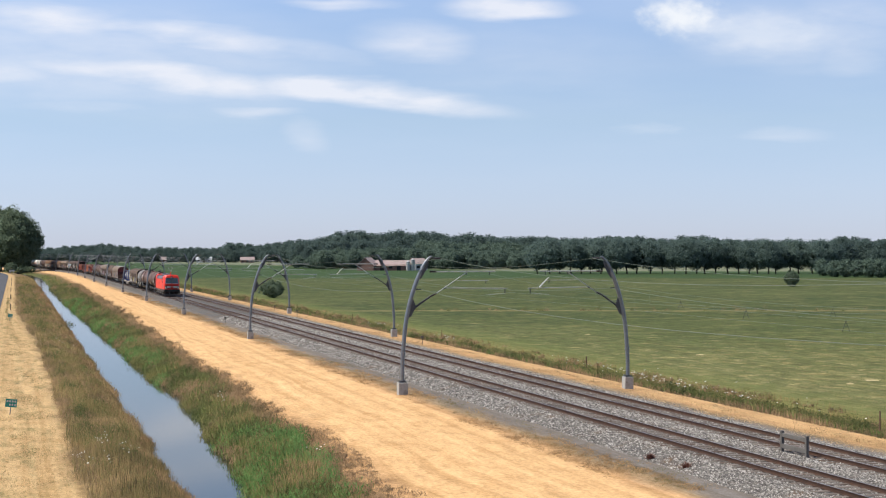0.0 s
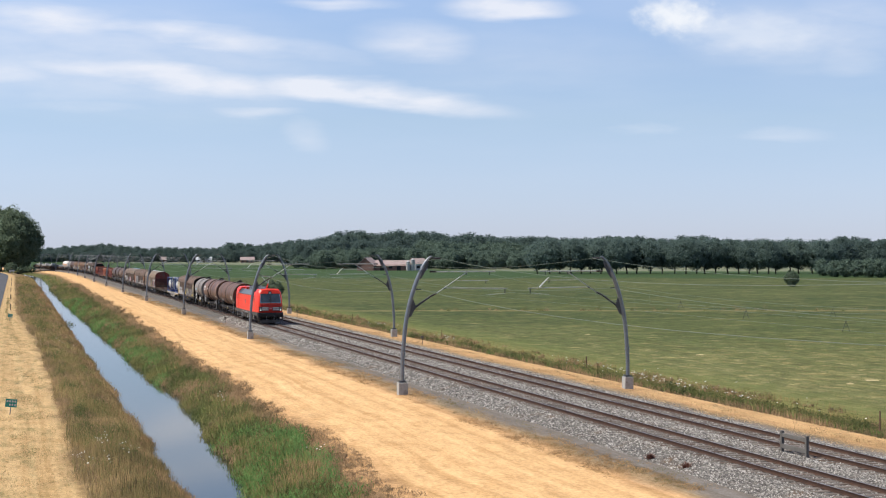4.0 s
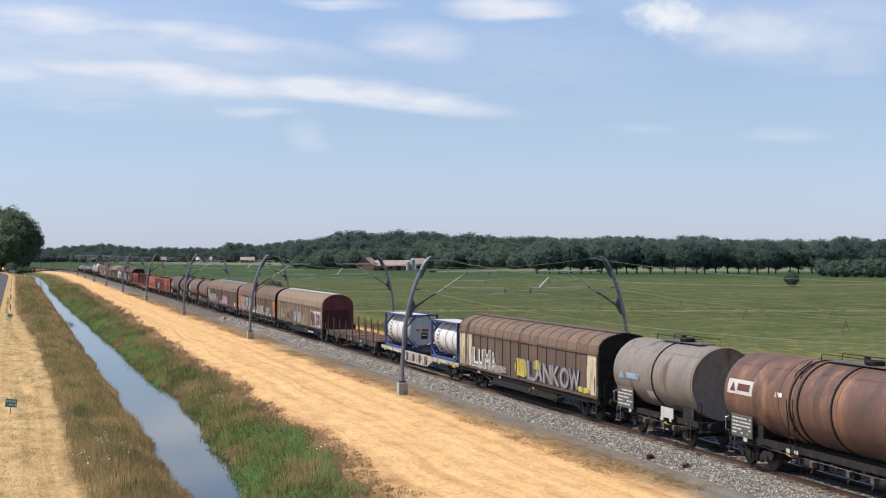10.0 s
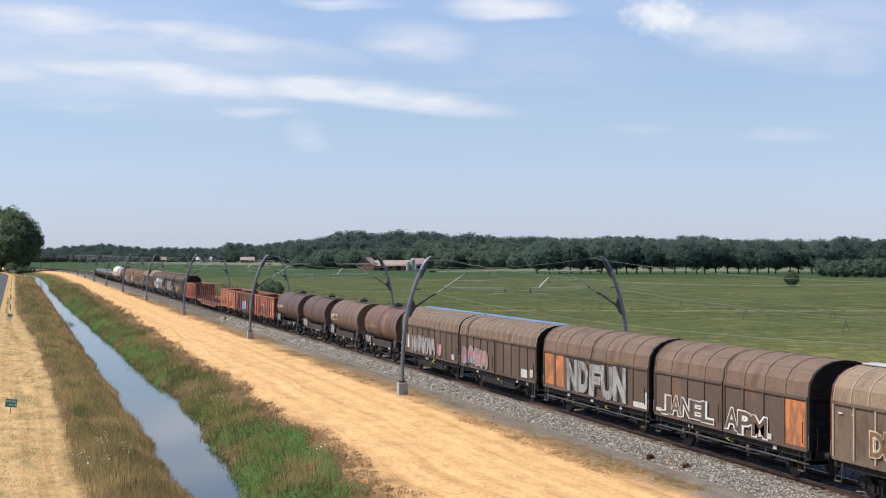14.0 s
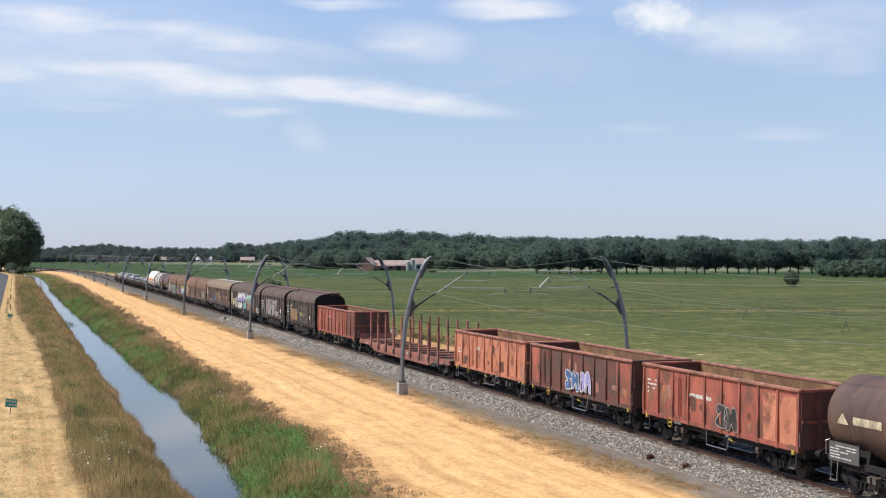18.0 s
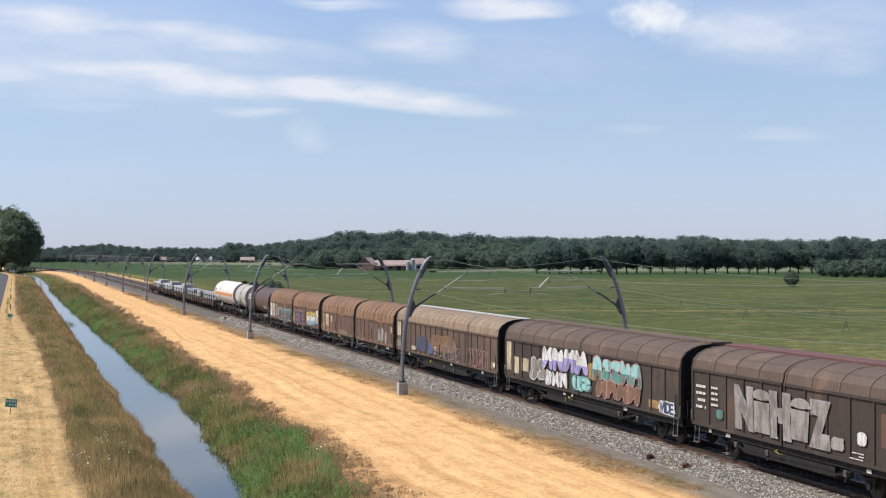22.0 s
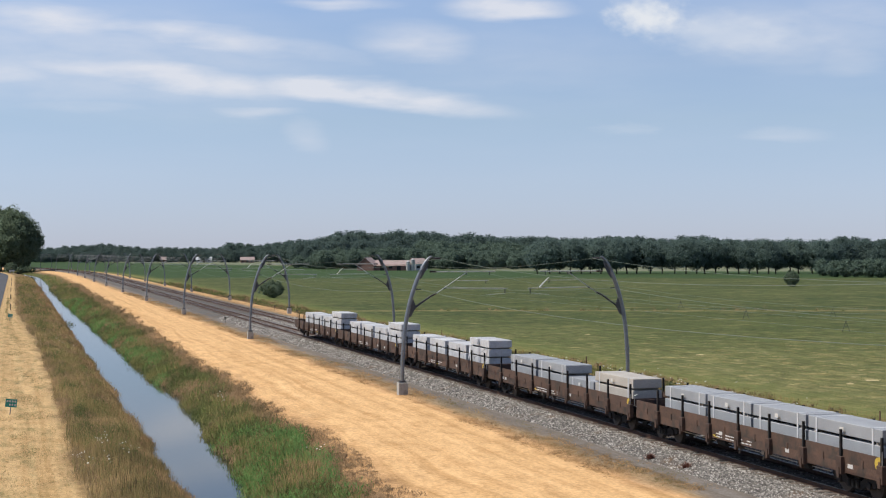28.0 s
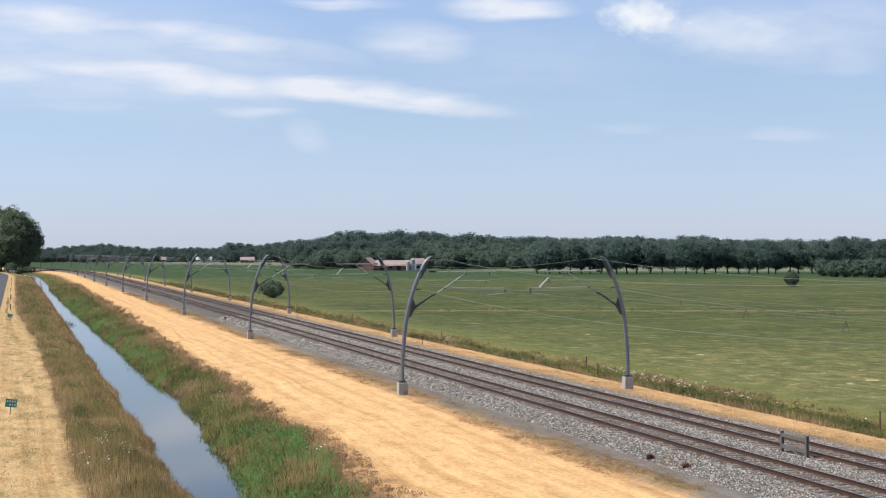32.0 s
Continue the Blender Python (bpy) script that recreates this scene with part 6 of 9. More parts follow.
# -- tank wagons --
def tank_wagon(a, b, label, paint, r=1.5, zc=2.72, rings=(), bands=(), plates=(), logos=(), two_axle=False, walkway=(0.35, 0.75), skirt=False, stripe=None, dome=0.28, sill=None, ladder=None):
    v, h = vehicle("tank_wagon", label, "tank wagon", a, b)
    seg, n_end = 40, 5
    ringpts = []
    for k in range(n_end + 1):
        t = math.pi / 2 * k / n_end
        ringpts.append((-h + dome * (1 - math.sin(t)), r * max(0.02, 1 - (1 - math.sin(t)) ** 2.2) if k else 0.02))
    ys = [(y, q) for y, q in ringpts] + [(-y, q) for y, q in reversed(ringpts)]
    s = Shape()
    s.loft([[(q * math.sin(2 * math.pi * i / seg), y, zc + q * math.cos(2 * math.pi * i / seg)) for i in range(seg)] for y, q in ys])
    barrel = part("barrel", s, paint, v, smooth=True)
    for p in rings:
        y = h - p * 2 * h
        part("weld_band", Shape().loft([[((r + e) * math.sin(2 * math.pi * i / seg), y + d, zc + (r + e) * math.cos(2 * math.pi * i / seg)) for i in range(seg)] for d, e in ((-0.06, -0.01), (-0.04, 0.022), (0.04, 0.022), (0.06, -0.01))], cap=False), paint, barrel)
    for p in bands:
        y = h - p * 2 * h
        part("strap", Shape().loft([[((r + e) * math.sin(2 * math.pi * i / seg), y + d, zc + (r + e) * math.cos(2 * math.pi * i / seg)) for i in range(seg)] for d, e in ((-0.05, 0.0), (-0.045, 0.04), (0.045, 0.04), (0.05, 0.0))], cap=False), iron, barrel, "dark steel strap")
    if stripe:
        y0, y1, mcol = -h + dome * 0.5, h - dome * 0.5, stripe
        rows = []
        for ang in (-9, -5, 0, 5):
            t = radians(ang)
            rows.append([(-(r + 0.006) * math.cos(t), y, zc + (r + 0.006) * math.sin(t)) for y in (y0 + 0.2, y1 - 0.2)])
        part("stripe", Shape().loft(rows, cap=False, closed=False), mcol, barrel, "orange painted band")
    zs = zc - r
    part("underframe", Shape().box(-1.2, -1.05, -h - 0.2, h + 0.2, 0.95, 1.17).box(1.05, 1.2, -h - 0.2, h + 0.2, 0.95, 1.17).box(-1.2, 1.2, -h - 0.25, -h - 0.05, 0.85, 1.2).box(-1.2, 1.2, h + 0.05, h + 0.25, 0.85, 1.2).box(-0.3, 0.3, -h, h, 0.9, 1.1), iron, v, "dark steel frame")
    for y in (-h * 0.72, h * 0.72):
        sd = Shape()
        pr = [(-1.15, 1.15)] + [((r + 0.01) * math.sin(t), zc - (r + 0.01) * math.cos(t)) for t in (radians(q) for q in range(-48, 49, 8))] + [(1.15, 1.15)]
        sd.prism(pr, "y", y - 0.45, y + 0.45)
        part("saddle", sd, sill or iron, v)
    if skirt:
        for sx in (-1.25, 1.25):
            part("side_sill", Shape().prism([(sx - 0.03, 1.0), (sx + 0.03, 1.0), (sx * 1.0 + 0.03, 1.5), (sx - 0.03, 1.5)], "y", -h * 0.66, h * 0.66), sill or iron, v, "flat grey-brown side sill")
    for k in (-1, 1):
        for sx in (-1.25, 1.25):
            part("grab_rail", Shape().tube([(sx, k * (h + 0.05), 1.1), (sx, k * (h + 0.05), 2.0), (sx, k * (h + 0.35), 2.0), (sx, k * (h + 0.35), 1.1)], 0.022, 6), iron, v)
    ends(v, h + 0.35)
    if two_axle:
        axle_pair(v, h * 0.62)
    else:
        bogie(v, -h + 1.6)
        bogie(v, h - 1.6)
    ya, yb = h - walkway[0] * 2 * h, h - walkway[1] * 2 * h
    zt = zc + r
    w = Shape().box(-0.36, 0.36, yb + 0.3, ya - 0.3, zt + 0.03, zt + 0.06)
    walk_p = part("walkway", w, grey_plate, v, "steel grating on top")
    rail = Shape()
    for x in (-0.42, 0.42):
        rail.tube([(x, ya, zt + 0.05), (x, ya - 0.05, zt + 0.28), (x, yb + 0.05, zt + 0.28), (x, yb, zt + 0.05)], 0.018, 5)
    part("handrail", rail, iron, walk_p)
    part("manhole_cover", Shape().tube([(0, (ya + yb) / 2, zt - 0.1), (0, (ya + yb) / 2, zt + 0.2), (0, (ya + yb) / 2, zt + 0.24)], [0.33, 0.33, 0.26], 14), iron, walk_p)
    part("valve", Shape().tube([(0.15, (ya + yb) / 2 + 0.7, zt), (0.15, (ya + yb) / 2 + 0.7, zt + 0.3)], 0.12, 8), iron, walk_p)
    if ladder is not None:
        y = h - ladder * 2 * h
        ld = Shape()
        for d in (-0.2, 0.2):
            ld.tube([(-1.35, y + d, 0.6), (-1.5, y + d, zc - 0.5), (-r * 0.98 - 0.05, y + d, zc + 0.1), (-r * 0.72 - 0.04, y + d, zc + r * 0.72), (-0.5, y + d, zt)], 0.022, 5)
        for i in range(8):
            ld.tube([(-1.38 - 0.015 * i, y - 0.2, 0.7 + 0.28 * i), (-1.38 - 0.015 * i, y + 0.2, 0.7 + 0.28 * i)], 0.016, 5)
        part("ladder", ld, iron, v)
    rnd = random.Random(int(a * 10))
    for i in range(5):
        y = rnd.uniform(-h * 0.5, h * 0.5)
        part("brake_gear", Shape().tube([(-0.5, y, 0.7), (0.4, y, 0.7)], rnd.uniform(0.12, 0.2), 10).box(-1.1, -0.9, y - 0.2, y + 0.15, 0.55, 0.9), iron, v)
    fittings(v, h, int(a * 3))
    for pa, pb, z0, z1, m in plates:
        x = -math.sqrt(max(0.05, r * r - ((z0 + z1) / 2 - zc) ** 2)) - 0.03 if (z0 + z1) / 2 > zc - 0.9 * r else -1.3
        rows = []
        if (z0 + z1) / 2 > zc - 0.75 * r:
            for i in range(5):
                z = z0 + (z1 - z0) * i / 4
                x = -math.sqrt(max(0.05, (r + 0.012) ** 2 - (z - zc) ** 2))
                rows.append([(x, h - pa * 2 * h, z), (x, h - pb * 2 * h, z)])
            part("data_plate", Shape().loft(rows, cap=False, closed=False), m, v)
        else:
            plate(v, -1.36, h - pa * 2 * h, h - pb * 2 * h, z0, z1, m)
            bars(v, -1.375, h - pa * 2 * h - 0.1, h - pb * 2 * h + 0.1, z0 + 0.08, z1 - 0.08, 5, bar_white, int(a) + int(z0 * 10))
    for pa, pb, z0, z1, m in logos:
        s2 = Shape()
        for qa, qb, tip in ((pa, pa + (pb - pa) * 0.28, True), (pa + (pb - pa) * 0.38, pb, False)):
            rows = []
            for i in range(4):
                z = z0 + (z1 - z0) * (i / 3 if tip else 0.12 + 0.76 * i / 3)
                x = -math.sqrt(max(0.05, (r + 0.018) ** 2 - (z - zc) ** 2))
                inset = (qb - qa) * 0.46 * i / 3 if tip else 0.0
                rows.append([(x, h - (qa + inset) * 2 * h, z), (x, h - (qb - inset) * 2 * h, z)])
            s2.loft(rows, cap=False, closed=False)
        part("company_mark", s2, m, v, "plain painted company mark")
    return v


# -- sliding wall wagons --
end_maroon = mat("dark_maroon_end", (0.085, 0.022, 0.022), (0.05, 0.016, 0.016), 0.75, 1.5, 20, dirt=((0.03, 0.02, 0.018), 0.3, 1.5))


def hood_profile(w=1.42, z_eave=3.25, z_top=4.27, inset=0.0):
    pts = [(-w + inset, 1.2), (-w + inset, z_eave)]
    for i in range(1, 10):
        t = math.pi * i / 10
        pts.append(((-w + inset) * math.cos(t), z_eave + (z_top - inset - z_eave) * math.sin(t) ** 0.75))
    return pts + [(w - inset, z_eave), (w - inset, 1.2)]


def hood_wagon(a, b, label, side, roof, ridge=None, doors=2, ribs=7, roof_ribs=7, rib_paint=None, end_paint=None, z_eave=3.25, z_top=4.27, bogies=True, art=(), red_end=False, truss=True, far_ridge=False):
    v, h = vehicle("sliding_wall_wagon", label, "goods wagon", a, b)
    end_paint = end_paint or iron
    core = Shape().prism(hood_profile(1.36, z_eave, z_top, 0.06), "y", -h + 0.12, h - 0.12)
    part("body", core, end_paint, v, "dark inner body and end walls")
    length = 2 * h / doors
    prof = hood_profile(1.42, z_eave, z_top)
    k_eave = 1
    for d in range(doors):
        y1 = h - d * length - 0.06
        y0 = y1 - length + 0.12
        sh = Shape()
        outer, inner = prof[k_eave:-1], [(x * 0.965, z - 0.03) for x, z in prof[k_eave:-1]]
        sh.loft([[(x, y, z) for x, z in outer + inner[::-1]] for y in (y0, y1)])
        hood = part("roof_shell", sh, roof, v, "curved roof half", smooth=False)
        one = Shape().loft([[(x * (1 + e / 1.42), d2, z + e) for x, z in prof[k_eave:-1]] for d2, e in ((-0.05, -0.008), (-0.028, 0.030), (0.028, 0.030), (0.05, -0.008))], cap=False, closed=False).mesh("roof_rib")
        one.materials.append(rib_paint or RIBS[roof])
        for i in range(roof_ribs + 1):
            mesh_copy("roof_rib", one, hood, pose(0, y0 + 0.05 + (y1 - y0 - 0.1) * i / roof_ribs, 0))
        for sx in (-1, 1):
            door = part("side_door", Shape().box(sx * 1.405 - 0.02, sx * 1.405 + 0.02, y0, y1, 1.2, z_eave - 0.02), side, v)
            rm = Shape().box(-0.03, 0.03, -0.045, 0.045, 1.22, z_eave - 0.06, 0.012).mesh("door_rib")
            rm.materials.append(RIBS[roof] if end_paint is not iron else side)
            for i in range(ribs + 1):
                mesh_copy("door_rib", rm, door, pose(sx * 1.44, y0 + 0.06 + (y1 - y0 - 0.12) * i / ribs, 0))
            part("door_rail", Shape().box(sx * 1.45 - 0.03, sx * 1.45 + 0.03, y0, y1, z_eave - 0.07, z_eave + 0.03).box(sx * 1.45 - 0.025, sx * 1.45 + 0.025, y0, y1, 1.16, 1.27), side, door)
            part("door_handle", Shape().tube([(sx * 1.5, y0 + 0.25, 1.45), (sx * 1.5, y0 + 0.25, 2.2)], 0.02, 6), iron, door)
    for k in (-1, 1):
        arch = [(x * 1.02, z + 0.02) for x, z in prof]
        inn = [(x * 0.93, z - 0.06) for x, z in prof]
        fr = Shape()
        for (p, q), (p2, q2), (i1, j1), (i2, j2) in zip(arch, arch[1:], inn, inn[1:]):
            ya, yb = k * (h - 0.06), k * (h + 0.06)
            fr.loft([[(p, y, q), (p2, y, q2), (i2, y, j2), (i1, y, j1)] for y in (ya, yb)])
        part("end_frame", fr, end_paint, v, "arched steel end frame")
        if red_end and k == -1:
            wall = part("end_wall", Shape().prism(hood_profile(1.36, z_eave, z_top, 0.03), "y", -h - 0.02, -h + 0.1), PAINT["dark_red"], v, "dark red end wall")
            part("end_beam", Shape().box(-1.42, 1.42, -h - 0.14, -h - 0.02, z_eave - 0.12, z_eave + 0.02).box(-0.5, -0.38, -h - 0.12, -h - 0.02, z_eave, z_top - 0.1).box(0.38, 0.5, -h - 0.12, -h - 0.02, z_eave, z_top - 0.1).box(-0.55, 0.55, -h - 0.12, -h - 0.02, z_top - 0.22, z_top - 0.02), PAINT["dark_red"], wall)
            part("end_post", Shape().box(-1.0, -0.85, -h - 0.12, -h - 0.02, 1.0, z_eave - 0.12).box(0.85, 1.0, -h - 0.12, -h - 0.02, 1.0, z_eave - 0.12), end_maroon, wall)
            part("end_door", Shape().box(-1.36, -1.02, -h - 0.05, -h - 0.02, 1.15, z_eave - 0.15).box(-0.8, 0.8, -h - 0.04, -h - 0.02, 1.15, z_eave - 0.15), end_maroon, wall)
        else:
            for z in (1.7, 2.25, 2.8, z_eave):
                part("end_rib", Shape().box(-1.3, 1.3, k * (h - 0.05) - 0.05, k * (h - 0.05) + 0.05, z - 0.05, z + 0.05), end_paint, v)
        for sx in (-1.2, 1.2):
            part("grab_rail", Shape().tube([(sx, k * (h + 0.1), 1.2), (sx, k * (h + 0.22), 1.3), (sx, k * (h + 0.22), 1.9), (sx, k * (h + 0.1), 2.0)], 0.02, 6), iron, v)
    if ridge:
        x0, x1 = (0.02, 0.98) if far_ridge == 2 else (0.25, 0.62) if far_ridge else (-0.28, 0.28)
        part("ridge_cover", Shape().box(x0, x1, -h + 0.05, h - 0.05, z_top - (0.16 if far_ridge else 0.0), z_top + (0.10 if far_ridge == 2 else 0.05 if far_ridge else 0.07), 0.02), ridge, v, "long painted ridge strip")
    part("underframe", Shape().box(-1.35, -1.2, -h, h, 0.92, 1.19).box(1.2, 1.35, -h, h, 0.92, 1.19).box(-1.3, 1.3, -h, -h + 0.18, 0.85, 1.19).box(-1.3, 1.3, h - 0.18, h, 0.85, 1.19).box(-0.35, 0.35, -h, h, 0.85, 1.1), iron, v, "dark steel frame")
    if truss:
        for sx in (-1.28, 1.28):
            part("truss", Shape().bar((sx, -h * 0.62, 0.95), (sx, -h * 0.42, 0.55), 0.05, 0.08).bar((sx, -h * 0.42, 0.55), (sx, h * 0.42, 0.55), 0.05, 0.08).bar((sx, h * 0.42, 0.55), (sx, h * 0.62, 0.95), 0.05, 0.08).box(sx - 0.02, sx + 0.02, -h * 0.44, h * 0.44, 0.56, 0.9), iron, v, "dark trussed side sill")
    else:
        for sx in (-1.33, 1.33):
            part("side_step", Shape().bar((sx, -h * 0.98, 0.72), (sx, h * 0.98, 0.72), 0.05, 0.05).bar((sx, -h * 0.5, 0.72), (sx, -h * 0.5, 1.0), 0.04, 0.04).bar((sx, h * 0.5, 0.72), (sx, h * 0.5, 1.0), 0.04, 0.04), grey_plate, v, "long thin step rail")
    rnd = random.Random(int(a * 7))
    for i in range(3):
        y = rnd.uniform(-h * 0.4, h * 0.4)
        part("brake_gear", Shape().tube([(-0.8, y, 0.62), (0.5, y, 0.62)], rnd.uniform(0.12, 0.18), 10).box(-1.0, -0.7, y + 0.5, y + 0.9, 0.5, 0.85), iron, v)
    ends(v, h + 0.25)
    if bogies:
        bogie(v, -h + 2.3)
        bogie(v, h - 2.3)
    else:
        axle_pair(v, h - 2.4 if h > 6.8 else h - 2.0)
    fittings(v, h, int(a * 3))
    yy = lambda p: h - p * 2 * h
    X = -1.478
    for kind, p0, p1, z0, z1, *rest in art:
        if kind == "text":
            lettering(v, rest[0], X, yy(p0), yy(p1), z0, z1, side if rest[1] == "side" else PAINT[rest[1]], PAINT[rest[2]] if len(rest) > 2 and rest[2] else None, rest[3] if len(rest) > 3 else 0.05)
        elif kind == "blob":
            blob(v, X + 0.004 - 0.003 * (rest[1] % 3), yy(p0), yy(p1), z0, z1, PAINT[rest[0]], rest[1])
        elif kind == "bub":
            bubbles(v, X - 0.004, yy(p0), yy(p1), z0, z1, PAINT[rest[0]] if rest[0] else None, PAINT[rest[1]], rest[2], rest[3], PAINT[rest[4]] if len(rest) > 4 else None)
        elif kind == "panel":
            part("door_panel", Shape().box(-1.430 if rest[0] in ("plum", "dust") else -1.436, -1.424, yy(p1), yy(p0), z0, z1), PAINT[rest[0]], v, "repainted " + rest[0] + " panel")
        elif kind == "bars":
            bars(v, X, yy(p0), yy(p1), z0, z1, rest[0], bar_white, int(p0 * 100) + int(a))
        elif kind == "plate":
            plate(v, -1.46, yy(p0), yy(p1), z0, z1, plate_mat)
    return v


# -- open wagons --
def gondola(a, b, label, paint, inner, bays=9, art=(), doors=(2,)):
    v, h = vehicle("gondola_wagon", label, "open wagon", a, b)
    zt, zb = 3.32, 1.15
    part("floor", Shape().box(-1.35, 1.35, -h, h, zb - 0.05, zb + 0.05), inner, v)
    for sx in (-1, 1):
        wall = part("side_wall", Shape().box(sx * 1.38 - 0.03, sx * 1.38 + 0.03, -h, h, zb, zt - 0.1), paint, v)
        part("top_rail", Shape().box(sx * 1.4 - 0.09, sx * 1.4 + 0.09, -h - 0.03, h + 0.03, zt - 0.13, zt, 0.03), gon_rim, wall)
        part("lining", Shape().box(sx * 1.335 - 0.012, sx * 1.335 + 0.012, -h + 0.05, h - 0.05, zb + 0.05, zt - 0.14), inner, wall, "rusty inside face")
        part("bottom_rail", Shape().box(sx * 1.41 - 0.05, sx * 1.41 + 0.05, -h, h, zb - 0.08, zb + 0.08), paint, wall)
        rm = Shape().prism([(-0.09, zb - 0.1), (-0.06, zb - 0.1), (0.0, zb - 0.1), (0.0, zt - 0.1), (-0.05, zt - 0.1), (-0.11, zb + 0.5)], "y", -0.07, 0.07).mesh("side_post")
        rm.materials.append(paint)
        for i in range(bays + 1):
            y = -h + 0.08 + (2 * h - 0.16) * i / bays
            mesh_copy("side_post", rm, wall, pose(sx * 1.4, y, 0, 0, 0, 0 if sx < 0 else 180))
        for d in doors:
            y = h - (d + 0.5) / bays * 2 * h
            part("hinged_door", Shape().box(sx * 1.42 - 0.03, sx * 1.42 + 0.03, y - 0.55, y - 0.04, zb + 0.1, zt - 0.25).box(sx * 1.42 - 0.03, sx * 1.42 + 0.03, y + 0.04, y + 0.55, zb + 0.1, zt - 0.25).tube([(sx * 1.47, y - 0.12, zb + 0.2), (sx * 1.47, y - 0.12, zt - 0.4)], 0.02, 5).tube([(sx * 1.47, y + 0.12, zb + 0.2), (sx * 1.47, y + 0.12, zt - 0.4)], 0.02, 5), paint, wall)
    for k in (-1, 1):
        # Maroon ends: the shade on the wagon's end faces is put into their colour.
        e = part("end_wall", Shape().box(-1.38, 1.38, k * h - 0.04, k * h + 0.04, zb, zt - 0.05), gon_dark, v, "maroon end wall with its shade in the colour")
        part("end_rail", Shape().box(-1.46, 1.46, k * h - 0.09, k * h + 0.09, zt - 0.12, zt + 0.004, 0.03).box(-1.38, 1.38, k * (h + 0.07) - 0.05, k * (h + 0.07) + 0.05, 2.1, 2.2), paint, e)
        for x in (-0.7, 0.0, 0.7):
            part("end_post", Shape().box(x - 0.07, x + 0.07, k * (h + 0.08) - 0.05, k * (h + 0.08) + 0.05, zb, zt - 0.1), gon_dark, e)
    part("underframe", Shape().box(-1.2, -1.05, -h, h, 0.85, 1.12).box(1.05, 1.2, -h, h, 0.85, 1.12).box(-1.3, 1.3, -h - 0.1, -h + 0.15, 0.85, 1.15).box(-1.3, 1.3, h - 0.15, h + 0.1, 0.85, 1.15), iron, v)
    part("side_step", Shape().tube([(-1.38, 0.7, 1.05), (-1.42, 0.6, 0.45), (-1.42, -1.1, 0.45), (-1.38, -1.3, 1.05)], 0.025, 6), bright, v, "bent bar step")
    part("tie_bar", Shape().bar((-1.1, -h * 0.6, 0.62), (-1.1, h * 0.6, 0.62), 0.03, 0.03), iron, v)
    fittings(v, h, int(a * 3))
    rnd = random.Random(int(a))
    for i in range(16):
        y0, z0 = rnd.uniform(-h * 0.95, h * 0.9), rnd.uniform(zb + 0.1, zt - 0.9)
        blob(v, -1.4135 - 0.0006 * i, y0 + rnd.uniform(0.25, 0.7), y0, z0, z0 + rnd.uniform(0.2, 0.75), PAINT[("rust_stain", "faded_pink", "rust_stain", "dried_orange")[i % 4]], int(a) + i, "paint_patch", "peeled and rusted patch of paint")
    part("hand_wheel", Shape().tube([(-1.50, h * 0.58, 0.98), (-1.46, h * 0.58, 0.98)], 0.05, 8).tube([(-1.48, h * 0.58 + 0.19 * math.cos(q * math.pi / 7), 0.98 + 0.19 * math.sin(q * math.pi / 7)) for q in range(15)], 0.02, 6).bar((-1.48, h * 0.58 - 0.18, 0.98), (-1.48, h * 0.58 + 0.18, 0.98), 0.025, 0.03), yellow, v, "yellow hand brake wheel")
    part("tow_hook", Shape().box(-1.48, -1.40, -h + 0.35, -h + 0.5, 0.95, 1.12).box(-1.48, -1.40, h - 0.5, h - 0.35, 0.95, 1.12), yellow, v)
    ends(v, h + 0.25)
    bogie(v, -h + 1.9)
    bogie(v, h - 1.9)
    yy = lambda p: h - p * 2 * h
    for kind, p0, p1, z0, z1, *rest in art:
        if kind == "text":
            lettering(v, rest[0], -1.52, yy(p0), yy(p1), z0, z1, PAINT[rest[1]], PAINT[rest[2]] if rest[2] else None)
        elif kind == "blob":
            blob(v, -1.415, yy(p0), yy(p1), z0, z1, PAINT[rest[0]], rest[1])
        elif kind == "bub":
            bubbles(v, -1.50, yy(p0), yy(p1), z0, z1, PAINT[rest[0]] if rest[0] else None, PAINT[rest[1]], rest[2], rest[3])
        elif kind == "panel":
            part("side_panel", Shape().box(-1.418, -1.41, yy(p1), yy(p0), z0, z1), rest[0], v)
        else:
            bars(v, -1.417, yy(p0), yy(p1), z0, z1, rest[0], bar_white, int(a + p0 * 100))
    return v


# -- flat wagons with stakes --
def stake(parent, x, y, z0, z1, paint, double=True):
    s = Shape()
    if double:
        s.prism([(y - 0.16, z0), (y + 0.16, z0), (y + 0.12, z1 - 0.5), (y + 0.07, z1), (y + 0.03, z1), (y + 0.025, z0 + 0.9), (y - 0.025, z0 + 0.9), (y - 0.03, z1), (y - 0.07, z1), (y - 0.12, z1 - 0.5)], "x", x - 0.05, x + 0.05)
    else:
        s.prism([(y - 0.05, z0), (y + 0.05, z0), (y + 0.035, z1), (y - 0.035, z1)], "x", x - 0.04, x + 0.04)
    part("stake", s, paint, parent)


